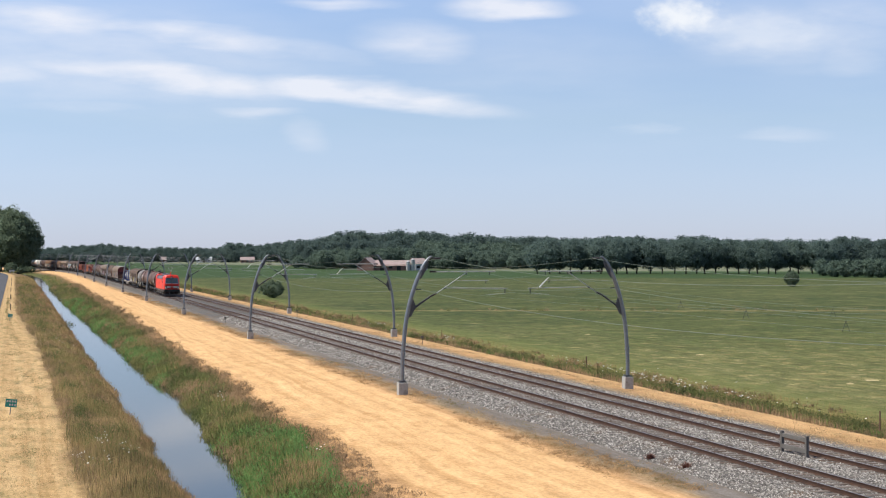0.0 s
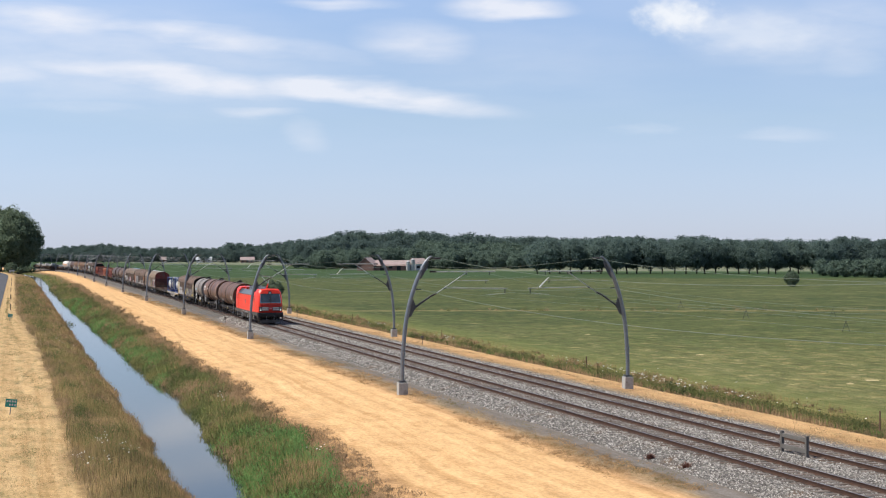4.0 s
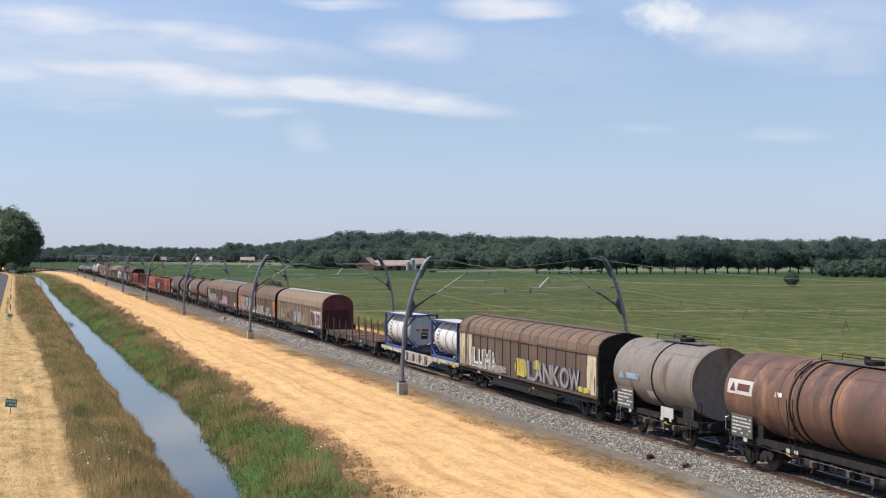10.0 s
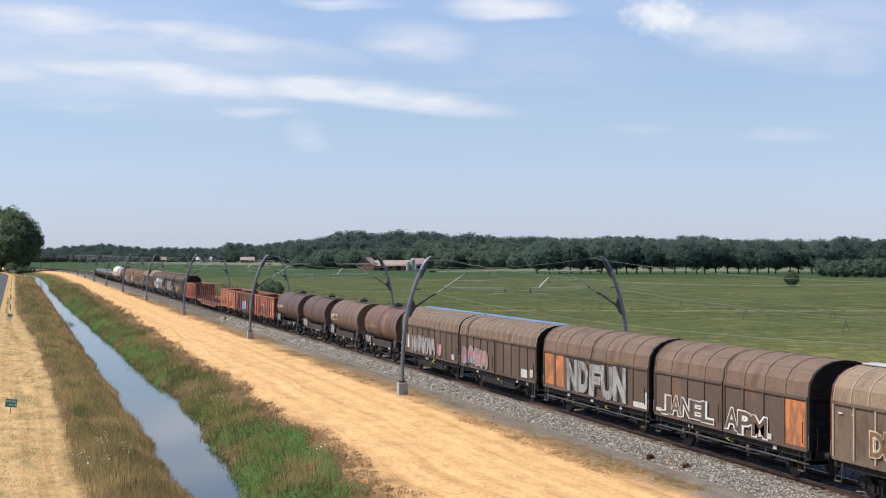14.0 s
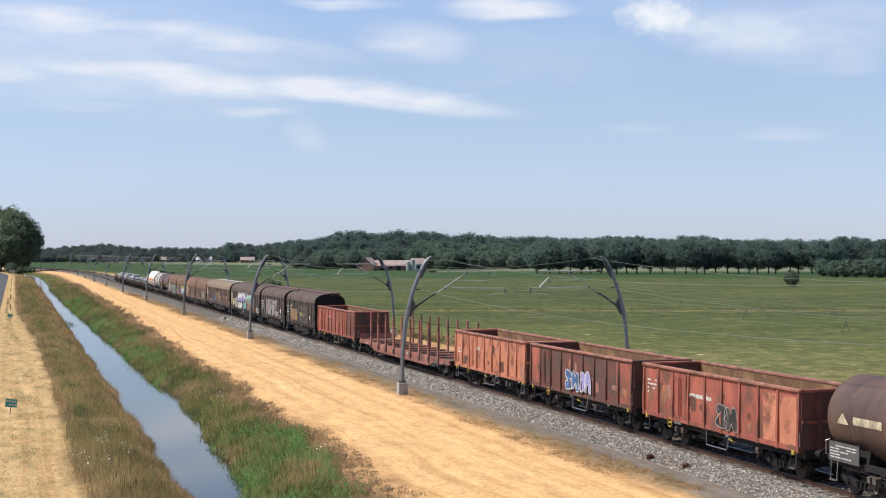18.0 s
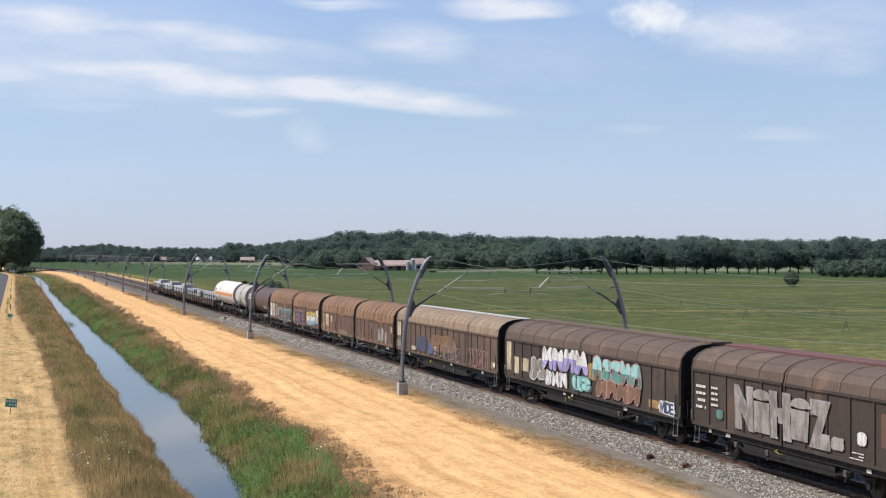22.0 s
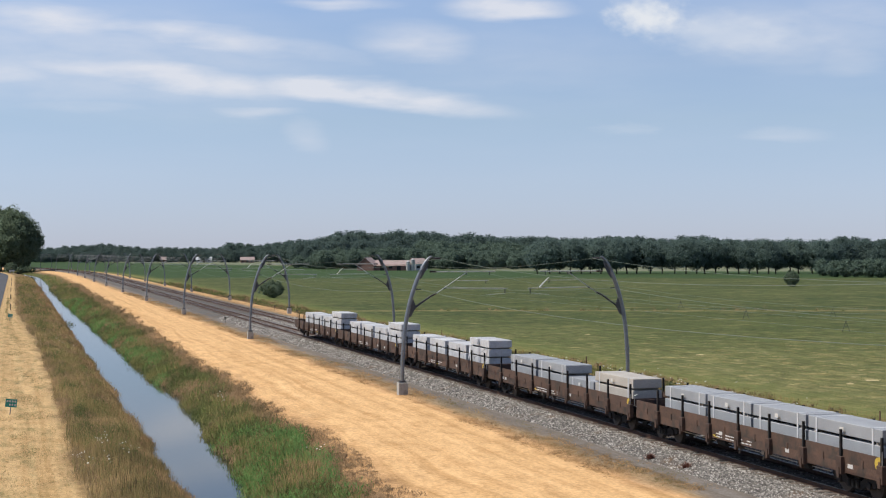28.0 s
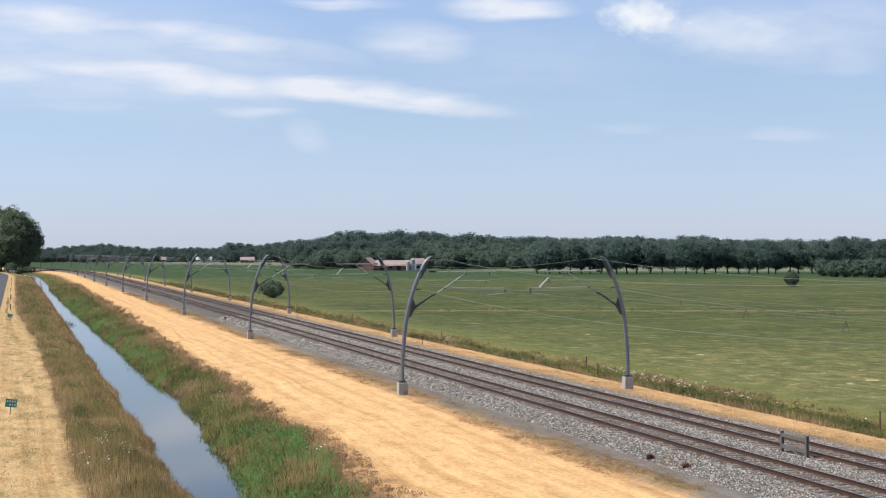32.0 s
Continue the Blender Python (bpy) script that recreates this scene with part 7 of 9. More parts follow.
def stake_flat(a, b, label, paint, deck, ys, z_top, sill=(0.62, 1.2), double=True, end_boards=(), wires=False, belly=None, stake_paint=None):
    v, h = vehicle("flat_wagon", label, "flat wagon", a, b)
    z0, z1 = sill
    for sx in (-1.3, 1.3):
        part("side_sill", Shape().prism([(-h, z1), (-h, z1 - 0.3), (-h * 0.72, z1 - 0.3), (-h * 0.6, z0), (h * 0.6, z0), (h * 0.72, z1 - 0.3), (h, z1 - 0.3), (h, z1)] if belly else [(-h, z1), (-h, z0 + 0.1), (h, z0 + 0.1), (h, z1)], "x", sx - 0.05, sx + 0.05), paint, v)
    n = int(2 * h / 0.55)
    dm = Shape().box(-1.24, 1.24, -0.255, 0.255, z1 - 0.07, z1 - 0.005).mesh("deck_plank")
    dm.materials.append(deck)
    for i in range(n):
        mesh_copy("deck_plank", dm, v, pose(0, -h + 0.28 + i * (2 * h - 0.56) / (n - 1), 0))
    part("underframe", Shape().box(-0.5, 0.5, -h, h, 0.75, z1 - 0.08).box(-1.2, 1.2, -h - 0.05, -h + 0.15, 0.85, z1 - 0.02).box(-1.2, 1.2, h - 0.15, h + 0.05, 0.85, z1 - 0.02), iron, v)
    for y in ys:
        for sx in (-1.38, 1.38):
            stake(v, sx, y, z1 - 0.45, z_top, stake_paint or paint, double)
            part("stake_socket", Shape().box(sx * 1.02 - 0.05, sx * 1.02 + 0.05, y - 0.14, y + 0.14, z1 - 0.42, z1 - 0.08, 0.02), steel_dull, v)
        part("bolster", Shape().box(-1.2, 1.2, y - 0.09, y + 0.09, z1 - 0.01, z1 + (0.10 if wires else 0.04)), paint if wires else deck, v)
    if wires:
        for sx in (-1.38, 1.38):
            part("chain", Shape().tube([(sx, y, z_top - 0.55 - 0.12 * (i % 2)) for i, y in enumerate(ys)], 0.02, 5), iron, v, "dark slack chain")
    for k in end_boards:
        part("end_board", Shape().box(-1.3, 1.3, k * (h - 0.08) - 0.03, k * (h - 0.08) + 0.03, z1, z1 + 0.42), paint, v)
    fittings(v, h, int(a * 3))
    ends(v, h + 0.22)
    bogie(v, -h + 2.2)
    bogie(v, h - 2.2)
    return v, h


slab_mat = mat("pale_wrapped_slab", (0.62, 0.62, 0.62), (0.50, 0.50, 0.51), 0.6, 1.2, 25, bump=0.1, dirt=((0.42, 0.41, 0.40), 0.3, 1.5))
slab_sand = mat("sand_coloured_slab", (0.50, 0.46, 0.40), (0.42, 0.38, 0.33), 0.7, 1.2, 25, bump=0.1)
slab_dark = mat("grey_slab", (0.36, 0.37, 0.38), (0.29, 0.30, 0.31), 0.6, 1.2, 25, bump=0.1)
timber_mat = mat("grey_timber", (0.30, 0.28, 0.25), (0.2, 0.18, 0.16), 0.9, 4, 30)
strap_mat = mat("white_strap", (0.66, 0.66, 0.66), (0.55, 0.55, 0.55), 0.6, 4, 30, bump=0)
flat_brown = mat("dusty_brown_wagon_steel", (0.135, 0.076, 0.050), (0.066, 0.042, 0.032), 0.85, 1.0, 20, random_amount=0.12, dirt=((0.05, 0.038, 0.03), 0.3, 1.3), bump=0.2)


stake_iron = mat("rust_dark_iron", (0.11, 0.062, 0.042), (0.045, 0.031, 0.025), 0.85, 3, 20)


def loaded_flat(a, b, stacks):
    """A brown dropside flat with stakes; stacks: start, end (fractions from the rear), slabs high, and tone."""
    v, h = vehicle("flat_wagon", "brown dropside flat wagon carrying strapped pale slabs between stakes", "flat wagon", a, b)
    zd = 1.22
    part("underframe", Shape().box(-1.25, 1.25, -h, h, 0.95, zd - 0.03).box(-0.45, 0.45, -h, h, 0.7, 0.95), iron, v)
    n = 8
    bl = 2 * h / n
    for sx in (-1, 1):
        for i in range(n):
            y = -h + bl * i
            db = part("drop_side", Shape().box(sx * 1.36 - 0.025, sx * 1.36 + 0.025, y + 0.04, y + bl - 0.04, zd - 0.1, zd + 0.34), flat_brown, v)
            part("latch", Shape().box(sx * 1.40 - 0.03, sx * 1.40 + 0.03, y + 0.12, y + 0.26, zd - 0.2, zd + 0.2).box(sx * 1.40 - 0.02, sx * 1.40 + 0.02, y + 0.1, y + 0.34, zd - 0.26, zd - 0.1), flat_brown, db)
            part("hinge", Shape().box(sx * 1.395 - 0.015, sx * 1.395 + 0.015, y + bl * 0.5 - 0.04, y + bl * 0.5 + 0.04, zd - 0.14, zd + 0.1), flat_brown, db)
            stake(v, sx * 1.42, y + 0.05, zd - 0.35, zd + 1.0, iron, False)
            part("stake_pocket", Shape().box(sx * 1.44 - 0.08, sx * 1.44 + 0.08, y - 0.11, y + 0.21, 0.72, zd + 0.1, 0.02).box(sx * 1.5 - 0.05, sx * 1.5 + 0.05, y - 0.02, y + 0.12, 0.6, 0.95), stake_iron, v)
        part("side_sill", Shape().box(sx * 1.33 - 0.05, sx * 1.33 + 0.05, -h, h, 0.78, zd - 0.1), flat_brown, v)
        bars(v, sx * 1.385, h * 0.2, -h * 0.1, 0.82, 1.05, 2, bar_white, int(a)) if sx < 0 else None
    for k in (-1, 1):
        part("end_board", Shape().box(-1.34, 1.34, k * (h - 0.03) - 0.03, k * (h - 0.03) + 0.03, zd, zd + 0.34), flat_brown, v)
    part("tie_rod", Shape().bar((-1.05, -h * 0.62, 0.62), (-1.05, h * 0.62, 0.62), 0.03, 0.03), bright, v)
    part("hand_brake", Shape().tube([(-1.35, -h + 0.25, 1.0), (-1.38, -h + 0.25, 0.7)], 0.02, 6).tube([(-1.42, -h + 0.25, 1.35), (-1.36, -h + 0.25, 1.35)], 0.22, 12), yellow, v)
    ends(v, h + 0.2)
    bogie(v, -h + 2.2)
    bogie(v, h - 2.2)
    fittings(v, h, int(a * 3), False)
    rnd = random.Random(int(a))
    for p0, p1, high, tone in stacks:
        ya, yb = h - p0 * 2 * h + 0.7, h - p1 * 2 * h + 0.7
        z = zd + 0.12
        st = part("slab_stack", Shape().box(-0.72, 0.72, yb + 0.1, yb + 0.22, zd - 0.02, z).box(-0.72, 0.72, ya - 0.22, ya - 0.1, zd - 0.02, z), timber_mat, v, "stack of pale slabs on timber bearers")
        for i in range(high):
            part("slab", Shape().box(-0.72, 0.72, yb, ya, z, z + 0.44, 0.02), (slab_dark, slab_mat, slab_sand)[tone], st)
            z += 0.44
            if i < high - 1:
                part("bearer", Shape().box(-0.68, 0.68, yb + 0.3, yb + 0.42, z, z + 0.1), timber_mat, st)
                part("bearer", Shape().box(-0.68, 0.68, ya - 0.42, ya - 0.3, z, z + 0.1), timber_mat, st)
                z += 0.1
        for y in (yb + 0.55, ya - 0.55):
            part("strap", Shape().box(-0.735, -0.72, y - 0.05, y + 0.05, zd, z + 0.01).box(-0.735, 0.735, y - 0.05, y + 0.05, z, z + 0.012).box(0.72, 0.735, y - 0.05, y + 0.05, zd, z + 0.01), strap_mat, st, "white lashing strap")
        if high == 3:
            part("lashing", Shape().bar((-0.76, ya - 0.2, z - 0.4), (-1.3, ya - 1.6, zd + 0.4), 0.05, 0.02).bar((-0.76, yb + 0.2, z - 0.4), (-1.3, yb + 1.6, zd + 0.4), 0.05, 0.02), strap_mat, st, "slanting white lashing")
        part("label_sheet", Shape().box(-0.822, -0.814, (ya + yb) / 2 - 0.12, (ya + yb) / 2 + 0.12, z - 0.32, z - 0.16), bar_white, st)
    return v


# -- container flat with two tank containers --
cont_blue = mat("blue_frame_paint", (0.04, 0.085, 0.27), (0.028, 0.06, 0.20), 0.45, 2, 30)
cont_white = mat("white_tank_cladding", (0.80, 0.79, 0.75), (0.68, 0.66, 0.62), 0.35, 1.2, 20, metal=0.1, bump=0.05, dirt=((0.40, 0.35, 0.28), 0.18, 1.6))
cont_end = mat("silver_tank_end", (0.50, 0.52, 0.55), (0.40, 0.42, 0.45), 0.35, 1.5, 20, metal=0.4, bump=0.05)


def tank_container(parent, y0, y1, zb):
    """A blue frame of 20 feet round a white barrel."""
    c = part("tank_container", Shape().box(-1.22, -1.08, y0, y1, zb, zb + 0.16).box(1.08, 1.22, y0, y1, zb, zb + 0.16).box(-1.22, 1.22, y0, y0 + 0.14, zb, zb + 0.16).box(-1.22, 1.22, y1 - 0.14, y1, zb, zb + 0.16), cont_blue, parent, "blue framed tank container with a white barrel")
    zt = zb + 2.5
    for y in (y0 + 0.07, y1 - 0.07):
        for x in (-1.15, 1.15):
            part("corner_post", Shape().box(x - 0.07, x + 0.07, y - 0.07, y + 0.07, zb, zt, 0.01), cont_blue, c)
        for x in (-1, 1):
            part("end_brace", Shape().bar((x * 1.1, y, zb + 0.85), (x * 0.45, y, zb + 0.1), 0.1, 0.1), cont_blue, c)
            part("end_brace", Shape().bar((x * 1.1, y, zt - 0.85), (x * 0.45, y, zt - 0.1), 0.1, 0.1), cont_blue, c)
        part("end_rail", Shape().box(-1.15, 1.15, y - 0.06, y + 0.06, zt - 0.12, zt), cont_blue, c)
    for x in (-1.15, 1.15):
        part("top_rail", Shape().box(x - 0.05, x + 0.05, y0, y1, zt - 0.1, zt), cont_blue, c)
        part("diagonal", Shape().bar((x, y0 + 0.1, zb + 0.55), (x, y0 + 0.9, zb + 0.1), 0.08, 0.08).bar((x, y1 - 0.1, zb + 0.55), (x, y1 - 0.9, zb + 0.1), 0.08, 0.08), cont_blue, c)
    zc, r, seg = zb + 1.27, 1.08, 32
    rings = [(y0 + 0.12, 0.05), (y0 + 0.16, 0.62), (y0 + 0.3, 0.98), (y0 + 0.42, r), (y1 - 0.42, r), (y1 - 0.3, 0.98), (y1 - 0.16, 0.62), (y1 - 0.12, 0.05)]
    body = part("barrel", Shape().loft([[(q * math.sin(2 * math.pi * i / seg), y, zc + q * math.cos(2 * math.pi * i / seg)) for i in range(seg)] for y, q in rings]), cont_white, c, "white clad barrel", smooth=True)
    for t in (0.2, 0.5, 0.8):
        y = y0 + 0.42 + (y1 - y0 - 0.84) * t
        part("barrel_band", Shape().loft([[((r + e) * math.sin(2 * math.pi * i / seg), y + d, zc + (r + e) * math.cos(2 * math.pi * i / seg)) for i in range(seg)] for d, e in ((-0.04, 0), (-0.03, 0.015), (0.03, 0.015), (0.04, 0))], cap=False), grey_plate, body)
    y = y1 - 1.15
    for i in range(6):
        t = radians(-40 + i * 13)
        x, z = -(r + 0.01) * math.cos(t), zc + (r + 0.01) * math.sin(t)
        part("mark_bar", Shape().box(x - 0.006, x + 0.006, y - 0.13, y + 0.13, z - 0.07, z + 0.07), cont_blue, body)
    part("end_shield", Shape().prism([(-0.85, zc - 0.35), (-0.35, zc - 0.95), (0.35, zc - 0.95), (0.85, zc - 0.35), (0.85, zc + 0.45), (0.4, zc + 1.0), (-0.4, zc + 1.0), (-0.85, zc + 0.45)], "y", y0 + 0.06, y0 + 0.1), cont_end, c, "silver end plate with coloured notices")
    for x, z, w, hh, m in ((-0.2, 0.3, 0.5, 0.2, plate_mat), (0.25, 0.1, 0.45, 0.2, PAINT["red"]), (0.2, -0.3, 0.5, 0.45, PAINT["black"]), (0.2, -0.25, 0.36, 0.1, plate_mat), (-0.3, 0.12, 0.3, 0.12, PAINT["red"])):
        part("notice", Shape().box(x - w / 2, x + w / 2, y0 + 0.045 - (0.006 if hh == 0.1 else 0), y0 + 0.058, zc + z - hh / 2, zc + z + hh / 2), m, c)
    part("top_walkway", Shape().box(-1.1, 0.5, y0 + 0.1, y1 - 0.1, zt - 0.05, zt - 0.01), plate_mat, c, "pale walkway boards")
    return c


cream_steel = mat("dirty_cream_steel", (0.60, 0.55, 0.48), (0.44, 0.38, 0.31), 0.7, 1.2, 20, dirt=((0.20, 0.12, 0.08), 0.28, 1.6))


def container_flat(a, b):
    v, h = vehicle("container_wagon", "dirty cream container flat wagon carrying two blue framed tank containers", "flat wagon", a, b)
    zb = 1.16
    for sx in (-1.2, 1.2):
        part("side_beam", Shape().prism([(-h, zb), (-h, zb - 0.22), (-h * 0.42, zb - 0.26), (-h * 0.26, 0.40), (h * 0.26, 0.40), (h * 0.42, zb - 0.26), (h, zb - 0.22), (h, zb)], "x", sx - 0.03, sx + 0.03), cream_steel, v, "dirty cream fish-belly beam")
        for i in range(-3, 4):
            if i % 2:
                # Dark plates on the solid beam stand for the shade in open bays.
                part("beam_opening", Shape().box(sx * 1.026 - 0.012, sx * 1.026 + 0.012, i * h * 0.08 - 0.3, i * h * 0.08 + 0.3, 0.5, zb - 0.1), iron, v, "dark plate for the shade in an open bay")
            part("beam_rib", Shape().box(sx * 1.03 - 0.03, sx * 1.03 + 0.03, i * h * 0.08 - 0.05, i * h * 0.08 + 0.05, 0.42, zb - 0.02), cream_steel, v)
    part("underframe", Shape().box(-0.4, 0.4, -h, h, 0.7, 1.0).box(-1.2, 1.2, -h, -h + 0.2, 0.85, zb - 0.01).box(-1.2, 1.2, h - 0.2, h, 0.85, zb - 0.01).box(-1.17, 1.17, -0.9, -0.7, 0.8, zb - 0.01).box(-1.17, 1.17, 0.7, 0.9, 0.8, zb - 0.01), iron, v)
    for y0, y1 in ((-h + 0.35, -h + 6.4), (h - 7.15, h - 1.1)):
        tank_container(v, y0, y1, zb + 0.03)
    for y in (-h + 0.8, h - 1.4, -h + 4.2):
        part("tow_bracket", Shape().box(-1.3, -1.22, y - 0.3, y + 0.3, 0.85, 1.02), yellow, v)
    ends(v, h + 0.2)
    bogie(v, -h + 2.3)
    bogie(v, h - 2.3)
    return v


# -- the electric locomotive --
loco_red = mat("traffic_red_paint", (0.93, 0.042, 0.013), (0.84, 0.034, 0.011), 0.42, 0.8, 30, bump=0.02, spec=0.5, mixing=0.8)
# Darker red: the shade on the inset front is put into the colour.
loco_red2 = mat("shaded_front_red", (0.52, 0.02, 0.013), (0.44, 0.016, 0.011), 0.3, 1, 30, bump=0.02)
loco_grey = mat("roof_grey_paint", (0.13, 0.145, 0.16), (0.10, 0.11, 0.125), 0.5, 1, 25, bump=0.05)
loco_frame = mat("taupe_frame_paint", (0.115, 0.10, 0.082), (0.08, 0.07, 0.058), 0.7, 1.4, 25, dirt=((0.06, 0.05, 0.04), 0.3, 2))
black_trim = mat("black_trim", (0.018, 0.018, 0.02), (0.012, 0.012, 0.014), 0.45, 3, 30, bump=0.05)
# Bluish glass base: the sky's reflection is put into the colour.
glass_mat = mat("sky_toned_glass", (0.05, 0.072, 0.085), (0.03, 0.045, 0.055), 0.06, 2, 20, bump=0, spec=0.8)
lamp_mat = mat("lamp_silver", (0.62, 0.64, 0.66), (0.5, 0.52, 0.55), 0.25, 3, 30, metal=0.5, bump=0)
porcelain = mat("grey_insulator", (0.33, 0.34, 0.35), (0.25, 0.26, 0.27), 0.35, 3, 30, bump=0)


steel_grey = mat("dirty_grey_steel", (0.17, 0.16, 0.15), (0.09, 0.083, 0.076), 0.6, 3, 25, dirt=((0.08, 0.065, 0.05), 0.3, 3.0))


lens_glow = mat("lit_headlamp", (0.8, 0.8, 0.76), (0.7, 0.7, 0.66), 0.2, 3, 30, bump=0)
lens_glow.node_tree.nodes["Principled BSDF"].inputs["Emission Color"].default_value = (1.0, 0.96, 0.86, 1)
lens_glow.node_tree.nodes["Principled BSDF"].inputs["Emission Strength"].default_value = 0.45


yellow_dull = mat("ochre_pipe_paint", (0.36, 0.25, 0.08), (0.26, 0.18, 0.06), 0.6, 3, 30)


def locomotive():
    v, h = vehicle("locomotive", "bright red electric locomotive with a raised pantograph", "locomotive", 0.0, 18.98, "")
    L = h - 0.62                                   # half length of the body shell
    W = 1.49

    mid = Shape().loft([[(-W, y, 1.28), (-W, y, 3.22), (-1.12, y, 3.52), (1.12, y, 3.52), (W, y, 3.22), (W, y, 1.28)] for y in (-L + 3.0, L - 3.0)])
    part("engine_room", mid, loco_red, v, "smooth bright red side walls")
    for sx in (-1, 1):
        part("roof_slope", Shape().loft([[(sx * (W + 0.01), y, 3.225), (sx * 1.05, y, 3.72), (sx * 0.98, y, 3.72), (sx * (W - 0.15), y, 3.2)] for y in (-L + 3.02, L - 3.02)]), loco_grey, v, "dark grey sloping roof panel")
        for y in (-L + 4.1, L - 4.1):
            part("roof_grille", Shape().loft([[(sx * (W - 0.03), y + d, 3.275), (sx * 1.10, y + d, 3.70), (sx * 1.09, y + d, 3.725), (sx * (W - 0.02), y + d, 3.30)] for d in (-0.9, 0.9)]), black_trim, v, "black louvred panel")
        part("gutter", Shape().box(sx * (W + 0.012) - 0.02, sx * (W + 0.012) + 0.02, -L + 3.0, L - 3.0, 3.17, 3.23), loco_grey, v)
        part("frame_skirt", Shape().box(sx * (W - 0.03) - 0.04, sx * (W - 0.03) + 0.04, -L + 0.25, L - 0.25, 0.92, 1.275), loco_frame, v, "taupe grey frame with white markings")
        bars(v, sx * (W + 0.013), 3.0, -2.4, 1.02, 1.2, 1, bar_white, 5)
        for y in (-5.6, -4.9, 0.4, 3.6, 4.4, 5.6):
            part("jacking_point", Shape().box(sx * W - 0.03, sx * W + 0.03, y - 0.12, y + 0.12, 1.02, 1.2), black_trim, v)
    part("roof_deck", Shape().box(-0.98, 0.98, -L + 3.0, L - 3.0, 3.5, 3.56), loco_red, v)
    for k, turn in ((-1, 0), (1, 180)):
        at = pose(0, 0, 0, 0, 0, turn)
        sec = []
        for y, w, zr in ((-L + 3.0, W, 3.95), (-L + 1.6, W, 4.0), (-L + 0.9, W * 0.97, 4.0)):
            sec.append([(-w, y, 1.28), (-w, y, 2.1), (-w, y, 3.1), (-w * 0.93, y, 3.62), (-w * 0.74, y, zr - 0.05), (0, y, zr), (w * 0.74, y, zr - 0.05), (w * 0.93, y, 3.62), (w, y, 3.1), (w, y, 2.1), (w, y, 1.28)])
        w = W * 0.93
        front = [(-w, -L + 0.20, 1.28), (-w, -L + 0.10, 2.05), (-w * 0.97, -L + 0.42, 3.05), (-w * 0.90, -L + 0.64, 3.55), (-w * 0.70, -L + 0.78, 3.86), (0, -L + 0.72, 3.92), (w * 0.70, -L + 0.78, 3.86), (w * 0.90, -L + 0.64, 3.55), (w * 0.97, -L + 0.42, 3.05), (w, -L + 0.10, 2.05), (w, -L + 0.20, 1.28)]
        nose = [(x * 0.9, y - 0.12 + 0.0 * z, z) for x, y, z in front]
        cab = part("cab", Shape().loft(sec + [front, nose]), loco_red, v, "red driving cab", smooth=True, at=at)
        cab.data.set_sharp_from_angle(angle=radians(70))
        round_off = cab.modifiers.new("round_edges", "BEVEL")
        round_off.width, round_off.segments, round_off.limit_method, round_off.angle_limit = 0.10, 3, "ANGLE", radians(14)
        # front: windscreen panes, mask, lamps
        def on_front(x, z, out=0.03):
            t = (z - 2.05) / (3.05 - 2.05) if z < 3.05 else 1 + (z - 3.05) / 0.5 * 0.69
            y = (-L + 0.10 + 0.32 * t) if z > 2.05 else (-L + 0.20 - 0.10 * (z - 1.28) / 0.77)
            return (x, y - 0.12 - out, z)
        def sheet(pts, out, back=0.05):
            f = [on_front(x, z, out) for x, z in pts]
            bk = [(x, y + back, z) for x, y, z in f]
            return Shape().loft([bk, f])
        part("windscreen_mask", sheet([(-1.22, 2.36), (1.22, 2.36), (1.13, 3.44), (-1.13, 3.44)], 0.015), black_trim, cab)
        for sx in (-1, 1):
            part("windscreen", sheet([(sx * 0.06, 2.42), (sx * 1.17, 2.42), (sx * 1.08, 3.38), (sx * 0.06, 3.38)], 0.03), glass_mat, cab, "dark windscreen pane with reflected sky in its colour")
            part("screen_rim", sheet([(sx * 0.06, 2.37), (sx * 1.2, 2.37), (sx * 1.19, 2.42), (sx * 0.06, 2.42)], 0.04), lamp_mat, cab)
            part("screen_rim", sheet([(sx * 1.16, 2.42), (sx * 1.2, 2.42), (sx * 1.11, 3.36), (sx * 1.07, 3.36)], 0.04), lamp_mat, cab)
            lamp = part("headlamp", sheet([(sx * 1.0, 1.42), (sx * 1.30, 1.42), (sx * 1.34, 1.98), (sx * 1.0, 1.90)], 0.03), black_trim, cab, "dark headlamp housing")
            part("lens", sheet([(sx * (1.15 + 0.095 * math.cos(q * math.pi / 5)), 1.58 + 0.095 * math.sin(q * math.pi / 5)) for q in range(10)], 0.045), lens_glow if k < 0 else lamp_mat, lamp, "round lit lamp")
            part("lens", sheet([(sx * 1.05, 1.75), (sx * 1.28, 1.75), (sx * 1.28, 1.9), (sx * 1.05, 1.86)], 0.045), porcelain, lamp)
            part("grille_frame", sheet([(sx * 0.22, 1.50), (sx * 1.0, 1.48), (sx * 1.0, 1.95), (sx * 0.22, 1.93)], 0.022), black_trim, cab, "black grille surround")
            for z in (1.58, 1.78):
                part("grille_bar", sheet([(sx * 0.25, z - 0.03), (sx * 0.98, z - 0.03), (sx * 0.98, z + 0.12), (sx * 0.25, z + 0.10)], 0.034), plate_mat, cab, "silver front grille bar")
            part("side_window", Shape().box(sx * W - 0.02, sx * W + 0.02, -L + 2.45, -L + 2.75, 2.45, 3.12, 0.008), glass_mat, cab)
            part("cab_door", Shape().box(sx * W - 0.008, sx * W + 0.014, -L + 2.2, -L + 3.0, 1.32, 3.25), loco_red, cab, "red cab door with handrails")
            part("handrail", Shape().tube([(sx * (W + 0.05), -L + 2.14, 1.4), (sx * (W + 0.05), -L + 2.14, 2.3)], 0.018, 6), bright, cab)
